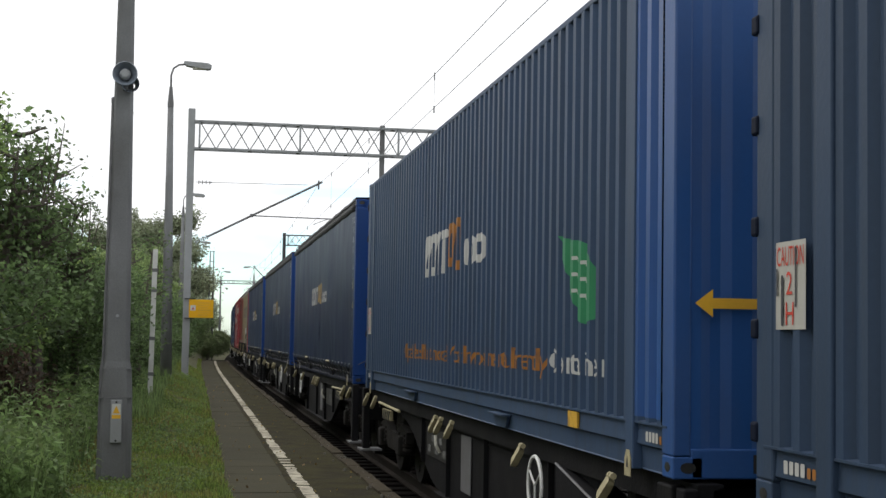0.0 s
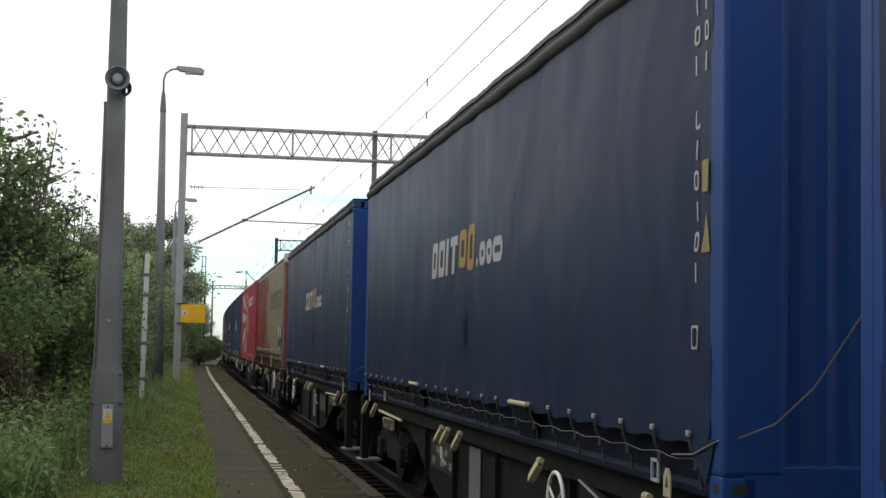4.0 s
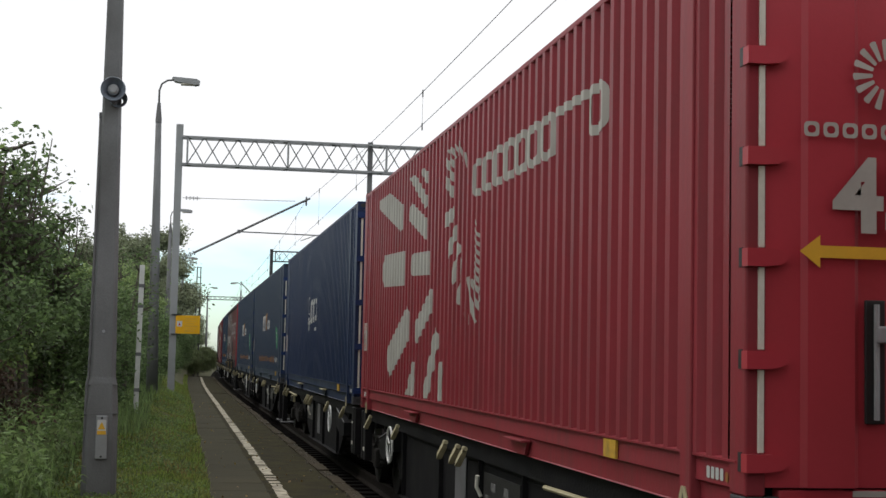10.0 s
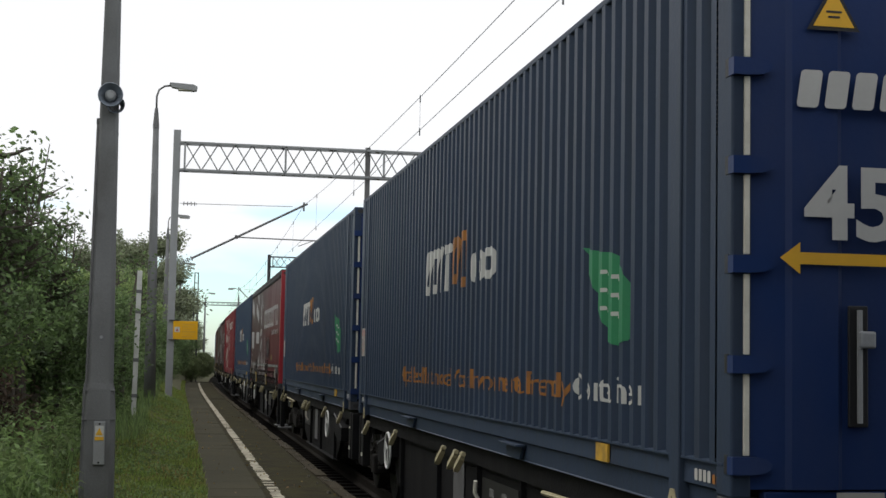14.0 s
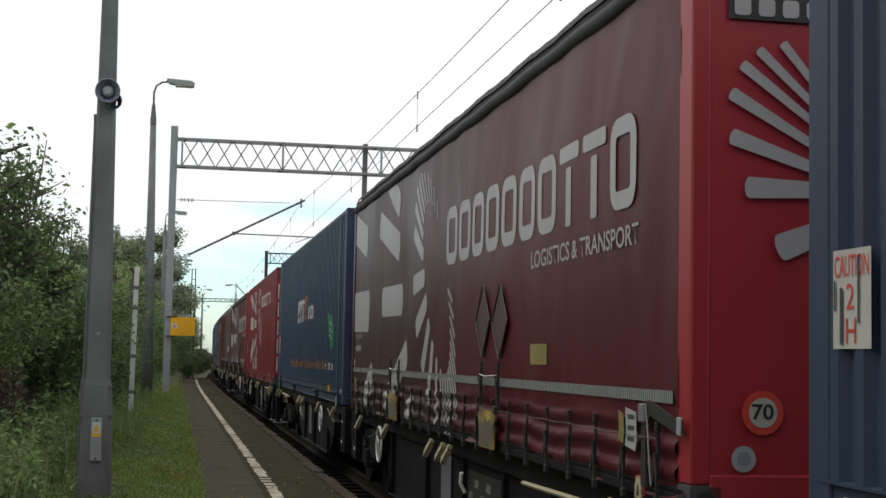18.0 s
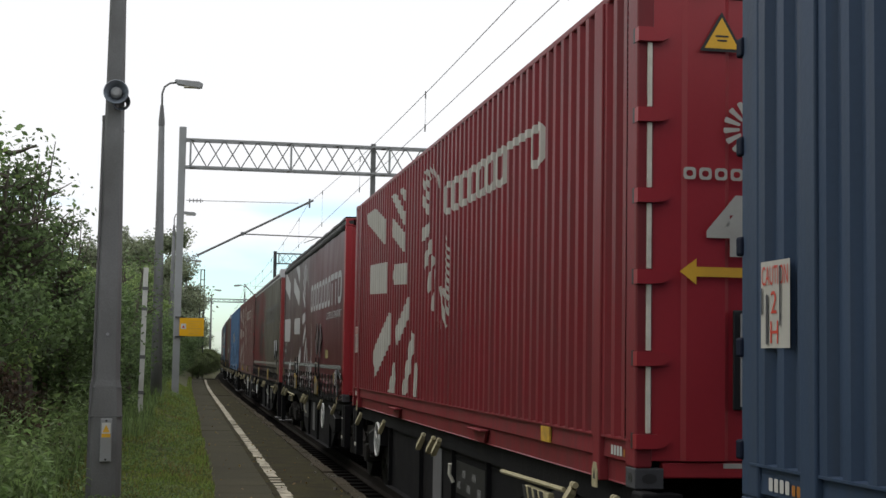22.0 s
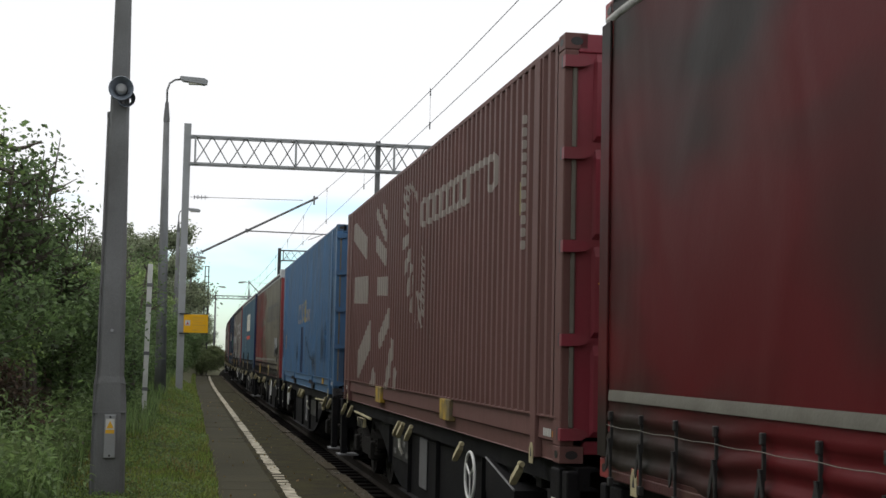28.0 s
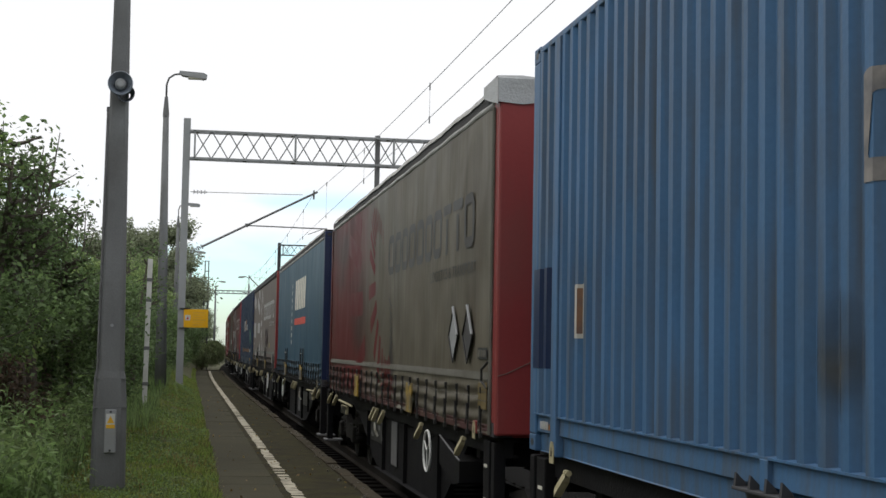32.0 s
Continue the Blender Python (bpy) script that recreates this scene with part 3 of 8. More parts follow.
def webbing():
    """Grey webbing with close upright ribs."""
    m = surf("ribbed grey webbing", (0.20, 0.215, 0.20), 0.7, var=0.2, scale=4.0, grain=40, bump=0.0, dirty=0.3, dirt=(0.1, 0.09, 0.08))
    n, l = m.node_tree.nodes, m.node_tree.links
    b = next(x for x in n if x.type == "BSDF_PRINCIPLED")
    co, wv, bp, mx = n.new("ShaderNodeTexCoord"), n.new("ShaderNodeTexWave"), n.new("ShaderNodeBump"), n.new("ShaderNodeMix")
    wv.bands_direction = "Y"
    wv.inputs["Scale"].default_value = 8.5
    l.new(co.outputs["Object"], wv.inputs["Vector"])
    bp.inputs["Strength"].default_value, bp.inputs["Distance"].default_value = 0.8, 0.01
    l.new(wv.outputs["Fac"], bp.inputs["Height"])
    l.new(bp.outputs[0], b.inputs["Normal"])
    # the same wave paints shade into the grooves between the ribs
    mx.data_type, mx.blend_type = "RGBA", "MULTIPLY"
    mx.inputs[0].default_value = 0.45
    l.new(b.inputs["Base Color"].links[0].from_socket, mx.inputs[6])
    l.new(wv.outputs["Fac"], mx.inputs[7])
    l.new(mx.outputs[2], b.inputs["Base Color"])
    return m


M["webbing"] = webbing()

# ---- ground, platform and track ----
def verge(x, y):
    """Height of the grassy ground left of the platform: nearly level by the eye, rising a little further on."""
    t = min(1.0, max(0.0, (y - 12.0) / 34.0))
    rise = 0.55 * t * t * (3 - 2 * t)
    slope = min(1.0, max(0.0, (0.55 + bend(y) - x) / 1.1))
    return 0.03 + rise * slope + 0.06 * noise.noise((x * 0.5, y * 0.3, 0)) * slope + max(0.0, -2.5 - x) * 0.05


def ground_height(x, y):
    edge = 0.31 + bend(y)
    if x < edge:
        return verge(x, y)
    if x < 12 + bend(y):
        return -0.75
    # unseen bank added on the right to block low light under the train
    return -0.75 + min(2.6, (x - 12 - bend(y)) * 0.5)


bm = bmesh.new()
ys = [-400, -150, -60, -30, -15] + [-8 + 2.0 * i for i in range(70)] + [140, 160, 200, 260, 400, 800, 2500]
xs = [-2500, -700, -200, -80, -40, -24, -16, -12, -9, -7, -5.5, -4.4, -3.6, -3, -2.5, -2, -1.6, -1.2, -0.9, -0.6, -0.3, -0.1, 0.1, 0.22, 0.305, 0.315,
      2.2, 6, 11.9, 13, 18, 30, 80, 200, 700, 2500]
ribbon(bm, [[(x + bend(min(y, 150)), y, ground_height(x + bend(min(y, 150)), min(y, 150))) for x in xs] for y in ys])
bmesh.ops.recalc_face_normals(bm, faces=bm.faces)
ground = tagged(part("ground", bm, M["soil"], smooth=True), "grass and soil ground around the line, with an added bank", "ground", kind="structure")


def strip(x0, x1, y0, y1, step, section):
    """A long body along the line: section(x0, x1) gives its outline as (x, z), bent with the track."""
    bm = bmesh.new()
    n = max(1, round((y1 - y0) / step))
    rows = []
    for i in range(n + 1):
        y = y0 + (y1 - y0) * i / n
        rows.append([(x + bend(y), y, z) for x, z in section])
    ribbon(bm, rows, closed=True)
    bm.verts.ensure_lookup_table()
    k = len(section)
    bm.faces.new(bm.verts[:k][::-1])
    bm.faces.new(bm.verts[-k:])
    bmesh.ops.recalc_face_normals(bm, faces=bm.faces)
    return bm


P_END, P_EDGE, P_LEFT, P_LINE = 96.0, 2.11, 0.33, 1.235
platform = tagged(part("platform", strip(0, 0, -20, P_END, 4, [(P_LEFT, -0.9), (P_EDGE - 0.14, -0.9), (P_EDGE - 0.14, -0.012), (P_LEFT, -0.012)]), M["moss"]),
                  "low worn asphalt station platform with a concrete edge", "platform", kind="structure")
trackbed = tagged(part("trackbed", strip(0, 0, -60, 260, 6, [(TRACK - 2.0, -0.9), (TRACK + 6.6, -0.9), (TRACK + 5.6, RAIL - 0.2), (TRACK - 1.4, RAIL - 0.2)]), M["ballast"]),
                  "dark ballast bed under the tracks with shade painted in", "ballast", kind="structure")
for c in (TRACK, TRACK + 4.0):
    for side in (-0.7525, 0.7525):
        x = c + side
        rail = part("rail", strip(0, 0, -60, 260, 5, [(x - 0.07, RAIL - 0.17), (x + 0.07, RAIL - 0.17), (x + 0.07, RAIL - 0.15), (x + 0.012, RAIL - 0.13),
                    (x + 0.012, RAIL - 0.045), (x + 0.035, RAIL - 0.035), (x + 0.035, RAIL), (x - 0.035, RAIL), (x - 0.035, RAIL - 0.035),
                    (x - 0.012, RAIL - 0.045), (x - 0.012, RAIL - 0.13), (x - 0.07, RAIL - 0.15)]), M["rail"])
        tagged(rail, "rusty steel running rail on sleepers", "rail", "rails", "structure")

# ---- platform surface: slabs, painted line, edge stones ----
rng = random.Random(5)


def slab_mesh(w, l, t, seed):
    r = random.Random(seed)
    bm = bmesh.new()
    box(bm, -w / 2, w / 2, -l / 2, l / 2, -t, 0, 0.004)
    for v in bm.verts:
        if v.co.z > -0.02:
            v.co.z += r.uniform(-0.0025, 0.0025)
    me = bpy.data.meshes.new("slab")
    bm.to_mesh(me)
    bm.free()
    return me


slab_meshes, edge_meshes = [], []
for i in range(5):
    me = slab_mesh(0.742, 0.997, 0.05, i)
    me.materials.append(M["slab"])
    slab_meshes.append(me)
    me = slab_mesh(0.15, 0.99, 0.3, 40 + i)
    me.materials.append(M["kerb"])
    edge_meshes.append(me)
for i in range(86):
    y = 10.5 + i
    share("slab", slab_meshes[rng.randrange(5)], platform, Matrix.Translation((P_LEFT + 0.375 + bend(y) + rng.uniform(-0.006, 0.006), y, 0.002 + rng.uniform(-0.004, 0.004))) @ pose(0, 0, 0, rng.uniform(-0.25, 0.25), rng.uniform(-0.4, 0.4), rng.uniform(-0.3, 0.3)))
    share("edge_stone", edge_meshes[rng.randrange(5)], platform, Matrix.Translation((P_EDGE - 0.075 + bend(y) + rng.uniform(-0.012, 0.012), y, 0.01 + rng.uniform(-0.01, 0.012))) @ pose(0, 0, 0, 0, rng.uniform(-1, 1), rng.uniform(-0.6, 0.6)))

bm = bmesh.new()
rows, y = [], 8.0
while y < P_END - 0.5:
    a, b = 0.074 + rng.uniform(-0.022, 0.010), 0.074 + rng.uniform(-0.024, 0.010)
    rows.append([(P_LINE + bend(y) - a, y, -0.008), (P_LINE + bend(y) + b, y, -0.008)])
    y += rng.uniform(0.05, 0.22)
    if rng.random() < 0.09 and len(rows) > 1:
        ribbon(bm, rows)
        rows, y = [], y + rng.uniform(0.02, 0.05)
if len(rows) > 1:
    ribbon(bm, rows)
tagged(part("safety_line", bm, M["line"]), "worn white painted safety line along the platform", "painted line", kind="structure")
# the old crossing joint in the surface
part("joint", boxed(P_LEFT + 0.2, P_EDGE - 0.16, 57.9, 58.25, -0.012, -0.006), M["ballast"], platform)
tagged(part("platform_end_wall", boxed(P_LEFT + bend(P_END), P_EDGE + bend(P_END), P_END, P_END + 0.25, -0.9, 0.02, 0.01), M["concrete"]), "concrete end wall of the platform", "wall", kind="structure")

bm = bmesh.new()
for i in range(170):
    y = 12.0 + 40.0 * rng.random() ** 1.6
    k, x = rng.uniform(0.006, 0.022), P_EDGE + bend(y) - 0.02 - abs(rng.gauss(0, 0.09))
    top = [bm.verts.new((x + k * rng.uniform(0.6, 1.2) * math.cos(a), y + k * 1.6 * rng.uniform(0.6, 1.2) * math.sin(a), 0.012 + k * rng.uniform(0.3, 0.8))) for a in (0.3, 1.7, 3.0, 4.6)]
    low = [bm.verts.new((v.co.x * 1.0 + (v.co.x - x) * 0.3, v.co.y + (v.co.y - y) * 0.3, -0.006)) for v in top]
    bm.faces.new(top)
    for a in range(4):
        bm.faces.new((top[a], low[a], low[(a + 1) % 4], top[(a + 1) % 4]))
bmesh.ops.recalc_face_normals(bm, faces=bm.faces)
tagged(part("rubble", bm, M["rubble"]), "crumbled pale concrete bits along the platform edge", "rubble", kind="stuff")

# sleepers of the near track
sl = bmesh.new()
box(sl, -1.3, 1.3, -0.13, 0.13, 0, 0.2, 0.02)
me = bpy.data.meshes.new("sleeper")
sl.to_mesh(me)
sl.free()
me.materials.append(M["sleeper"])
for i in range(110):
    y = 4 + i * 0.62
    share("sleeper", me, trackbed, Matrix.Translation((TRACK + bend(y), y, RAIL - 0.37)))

# ---- the train: containers 45 feet long, two to an articulated wagon ----
LEN, WID, HIGH = 13.716, 2.5, 2.94      # HIGH is 2.985 on the steel boxes
HALF, SIDE = LEN / 2, -WID / 2
PITCH = 0.207


def rib_breaks(u0, u1):
    """Where the folds of the corrugated wall lie, from the far end, with the depth at each."""
    out, u = [], u0
    while u + PITCH <= u1 + 1e-6:
        out += [(u, 0.0), (u + 0.070, 0.0), (u + 0.106, 0.036), (u + 0.168, 0.036)]
        u += PITCH
    return out + [(u, 0.0), (u1, 0.0)]


RIBS = rib_breaks(0.2, LEN - 0.2)
RIB_U, RIB_D = [r[0] for r in RIBS], [r[1] for r in RIBS]


def ribbed(u, v):
    return float(np.interp(u, RIB_U, RIB_D))


def slack(u, v, folds=True):
    """How far the tarpaulin hangs in: gentle waves, folds near the hem and the top."""
    w = 0.012 * noise.noise((u * 0.55, v * 0.5, 3.1)) + 0.007 * noise.noise((u * 2.1, v * 0.35, 7.7))
    w += 0.010 * max(0.0, 1 - (v - 0.42) / 0.35) * noise.noise((u * 3.4, v * 1.5, 1.0))
    w += 0.009 * max(0.0, (v - 2.2) / 0.6) * noise.noise((u * 2.6, v * 1.2, 9.0))
    if v < 0.46 and folds:
        pinch = 0.55 + 0.45 * abs(math.sin(math.pi * (u - 0.31) / 0.565))
        w += (0.017 * math.sin((v - 0.02) * 46.0 + 1.1 * math.sin(u * 1.3) + 0.7 * math.sin(u * 4.1)) + 0.004) * pinch * min(1.0, (0.46 - v) / 0.09)
    if u > 12.4:
        w += 0.016 * min(1.0, (u - 12.4) / 0.8) * noise.noise((u * 3.2 + v * 2.6, v * 2.2 - u * 1.4, 6.0))
    # upright creases, strongest under the roof
    w += 0.006 * max(0.0, (v - 1.2) / 1.5) * abs(noise.noise((u * 1.1, 5.0, v * 0.2)))
    return 0.014 + w


def flat(u, v):
    return 0.0


def rounded(u0, u1, v0, v1, r, n=4, slant=0.0):
    """A rounded block in the wall's plane, u from the far end and v upwards."""
    r = min(r, (u1 - u0) / 2 - 1e-3, (v1 - v0) / 2 - 1e-3)
    pts = []
    for cu, cv, a0 in ((u1 - r, v1 - r, 0), (u0 + r, v1 - r, 90), (u0 + r, v0 + r, 180), (u1 - r, v0 + r, 270)):
        for i in range(n + 1):
            a = radians(a0 + 90 * i / n)
            pts.append((cu + r * math.cos(a), cv + r * math.sin(a)))
    return [(u + slant * (v - v0), v) for u, v in pts]


def ring(u0, u1, v0, v1, t, r):
    """A rounded frame as four strokes' worth of quads."""
    a, b = rounded(u0, u1, v0, v1, r), rounded(u0 + t, u1 - t, v0 + t, v1 - t, max(0.02, r - t))
    n = len(a)
    return [[a[i], a[(i + 1) % n], b[(i + 1) % n], b[i]] for i in range(n)]


def petal(cu, cv, angle, r0, r1, w0, w1, n=5):
    """A rounded spoke of a sunburst, from r0 to r1 along an angle, w0 and w1 wide."""
    d, s = (math.cos(angle), math.sin(angle)), (-math.sin(angle), math.cos(angle))
    out = []
    for i in range(n + 1):
        a = math.pi / 2 - math.pi * i / n
        q, p = r1 - w1 * 0.22 + w1 * 0.22 * math.cos(a), w1 / 2 * math.sin(a)
        out.append((q, p))
    for i in range(n + 1):
        a = -math.pi / 2 - math.pi * i / n
        q, p = r0 + w0 * 0.22 + w0 * 0.22 * math.cos(a), w0 / 2 * math.sin(a)
        out.append((q, p))
    return [(cu + d[0] * q + s[0] * p, cv + d[1] * q + s[1] * p) for q, p in out]


def words(body, u0, v0, height, width=None, bold=0.0):
    """Writing in the built-in font, as polygons: u to the right, v up, from (u0, v0)."""
    cu = bpy.data.curves.new("words", "FONT")
    cu.body, cu.size, cu.resolution_u, cu.offset = body, 1.0, 3, bold
    ob = bpy.data.objects.new("words", cu)
    scene.collection.objects.link(ob)
    me = ob.evaluated_get(bpy.context.evaluated_depsgraph_get()).to_mesh()
    co = [v.co.copy() for v in me.vertices]
    polys = [[(co[i].x, co[i].y) for i in p.vertices] for p in me.polygons]
    bpy.data.objects.remove(ob)
    bpy.data.curves.remove(cu)
    xs, ys = [p[0] for q in polys for p in q], [p[1] for q in polys for p in q]
    k = height / 0.70
    kx = width / (max(xs) - min(xs)) if width else k
    return [[(u0 + (x - min(xs)) * kx, v0 + y * k) for x, y in q] for q in polys]


def decal(name, polys, material, parent, face=flat, cuts=None, lift=0.004, lo=None, hi=None, label="", end=False, split=False):
    """Paint or film on a wall: polygons cut at the wall's folds and laid on its surface. end: on the near end face, u across; split: a part for each polygon."""
    if split:
        return [decal(name, q if isinstance(q[0], list) else [q], material, parent, face, cuts, lift, lo, hi, label if i == 0 else "", end) for i, q in enumerate(polys)]
    if face not in (flat, ribbed) and not end:
        lift += 0.005
    bm = bmesh.new()
    for q in polys:
        vs = [bm.verts.new((u, 0, v)) for u, v in q]
        if len(vs) > 2:
            bm.faces.new(vs)
    bmesh.ops.remove_doubles(bm, verts=bm.verts[:], dist=0.0005)
    us = [v.co.x for v in bm.verts]
    for u in cuts or ():
        if min(us) < u < max(us):
            bmesh.ops.bisect_plane(bm, geom=bm.verts[:] + bm.edges[:] + bm.faces[:], plane_co=(u, 0, 0), plane_no=(1, 0, 0))
    if face not in (flat, ribbed) and not end:
        vs = [v.co.z for v in bm.verts]
        for v in HEM_V + TARP_V:
            if min(vs) < v < max(vs):
                bmesh.ops.bisect_plane(bm, geom=bm.verts[:] + bm.edges[:] + bm.faces[:], plane_co=(0, 0, v), plane_no=(0, 0, 1))
    for lim, keep_above in ((lo, True), (hi, False)):
        if lim:
            for (c, no) in (((lim[0], 0, 0), (1, 0, 0)), ((0, 0, lim[1]), (0, 0, 1))):
                bmesh.ops.bisect_plane(bm, geom=bm.verts[:] + bm.edges[:] + bm.faces[:], plane_co=c, plane_no=no, clear_inner=keep_above, clear_outer=not keep_above)
    if not bm.faces:
        bm.free()
        return None
    cloth = face not in (flat, ribbed) and not end
    for v in bm.verts:
        u, h = v.co.x, v.co.z
        v.co = (u, -HALF - lift, h) if end else (SIDE + face(u, h) - lift + (0.0055 * min(1.0, max(0.0, (12.5 - u) / 0.5)) if cloth and h > 0.5 else 0.0), HALF - u, h)
    bm.normal_update()
    for f in bm.faces:
        out = -f.normal.y if end else -f.normal.x
        if out < 0:
            f.normal_flip()
    return part(name, bm, material, parent, label, smooth=cloth)


def casting(bm, x, y, z):
    box(bm, x - 0.085, x + 0.085, y - 0.09, y + 0.09, z, z + 0.118, 0.008)


def side_ribbed(paint, parent, x_sign, low=0.27):
    bm = bmesh.new()
    rows = []
    for u, d in RIBS:
        px = SIDE + d if x_sign < 0 else -SIDE - d
        rows.append([(px, HALF - u, low), (px, HALF - u, HIGH - 0.055)])
    ribbon(bm, rows)
    bmesh.ops.recalc_face_normals(bm, faces=bm.faces)
    return part("side_panel", bm, paint, parent, "corrugated steel side panel")


def rails_and_posts(c, paint, low=0.27, top=0.06, top_paint=None, rail_paint=None, cast_paint=None, inset=False):
    for s in (-1, 1):
        y0, y1 = -HALF + 0.1, HALF - 0.1
        bm = bmesh.new()
        x = s * WID / 2
        if low > 0.2:
            # a thin lip under the corrugations, an upright band below it, a fold, and a second band set further in
            prism(bm, [(x + s * 0.004, low + 0.003), (x - s * 0.05, low + 0.012), (x - s * 0.08, 0.0), (x - s * 0.040, 0.0), (x - s * 0.046, 0.008), (x - s * 0.042, 0.128), (x - s * 0.014, 0.145), (x - s * 0.020, low - 0.012), (x + s * 0.004, low - 0.008)], y0, y1, "y")
        elif inset:
            # a low rail set well back under the hanging curtain, with a sloping ledge
            prism(bm, [(x - s * 0.080, 0.080), (x - s * 0.13, 0.080), (x - s * 0.13, -0.02), (x - s * 0.055, -0.02), (x - s * 0.045, -0.005), (x - s * 0.045, 0.030), (x - s * 0.080, 0.055)], y0, y1, "y")
        else:
            prism(bm, [(x + s * 0.004, low), (x - s * 0.05, low + 0.012), (x - s * 0.06, 0.0), (x - s * 0.01, 0.0)], y0, y1, "y")
        part("bottom_rail", bm, rail_paint or paint, c)
        part("top_rail", boxed(min(x, x - s * 0.07), max(x, x - s * 0.07), y0, y1, HIGH - top, HIGH - 0.012, 0.01), top_paint or paint, c)
        for e in (-1, 1):
            ye = e * HALF
            bm = boxed(min(x, x - s * 0.1), max(x, x - s * 0.1), min(ye, ye - e * 0.19), max(ye, ye - e * 0.19), 0.118, HIGH - 0.118, 0.012)
            part("corner_post", bm, paint, c)
            for z in (0.0, HIGH - 0.118):
                bm = bmesh.new()
                casting(bm, x - s * 0.085, ye - e * 0.09, z)
                ob = part("corner_casting", bm, cast_paint if cast_paint and z == 0 and e < 0 else paint, c)
                if s < 0:
                    part("casting_hole", prismed([(ye - e * 0.09 + 0.045 * math.cos(a), z + 0.059 + 0.027 * math.sin(a)) for a in [math.pi * q / 5 for q in range(10)]], x - 0.0012, x + 0.004, "x"), M["black"], ob)
                    if e < 0:
                        part("casting_hole", prismed([(x + 0.085 + 0.045 * math.cos(a), z + 0.059 + 0.03 * math.sin(a)) for a in [math.pi * q / 5 for q in range(10)]], ye - 0.0015, ye + 0.004, "y"), M["black"], ob)
            # the posts at forty feet, where cranes and spigots hold it
            yp = e * 6.12
            if not inset:
                part("lifting_post", boxed(min(x + s * 0.014, x - s * 0.05), max(x + s * 0.014, x - s * 0.05), yp - 0.075, yp + 0.075, -0.004, HIGH - 0.05 if low > 0.2 else low + 0.02, 0.008), paint, c)
            if s < 0:
                foot = part("post_foot", prismed([(yp - 0.055, -0.05), (yp + 0.055, -0.05), (yp + 0.055, 0.05), (yp + 0.025, 0.10), (yp - 0.025, 0.10), (yp - 0.055, 0.05)], SIDE - 0.022, SIDE - 0.0155, "x"), M["spigot"], c, "worn yellow fitting at the foot of the post")
                part("foot_hole", prismed([(yp - 0.022, 0.0), (yp + 0.022, 0.0), (yp, 0.065)], SIDE - 0.024, SIDE - 0.0222, "x"), M["black"], foot)
    part("floor_pan", boxed(-WID / 2 + 0.09, WID / 2 - 0.09, -HALF + 0.12, HALF - 0.12, 0.1, 0.2), M["bogie"], c)


def lashing_pad(c, u, style, paint):
    """A grapple pad on the fold of the bottom rail: a shelf over a tapered plate that stands in for its shadow; forked
    ones carry upright fins.
    """
    y = HALF - u
    shelf = {"paint": paint, "pale": M["spigot"], "forked": M["old_steel"]}[style]
    pad = part("lashing_pad", boxed(SIDE - 0.042, SIDE + 0.035, y - 0.29, y + 0.29, 0.105, 0.122, 0.004), shelf, c, "grapple pad on the bottom rail")
    # plate in the shape of the shadow below the shelf
    part("bracket", prismed([(y - 0.27, 0.104), (y + 0.27, 0.104), (y + 0.19, 0.012), (y - 0.19, 0.012)], SIDE + 0.012, SIDE + 0.035, "x"), M["old_steel"] if style == "forked" else paint, pad)
    if style == "forked":
        for q in (-0.26, -0.09, 0.09, 0.26):
            part("fin", prismed([(SIDE + 0.02, 0.123), (SIDE - 0.04, 0.123), (SIDE - 0.034, 0.185), (SIDE + 0.006, 0.145)], y + q - 0.012, y + q + 0.012, "y"), shelf, pad)
        part("web", boxed(SIDE - 0.008, SIDE + 0.024, y - 0.045, y + 0.045, 0.123, 0.262, 0.004), paint, pad)


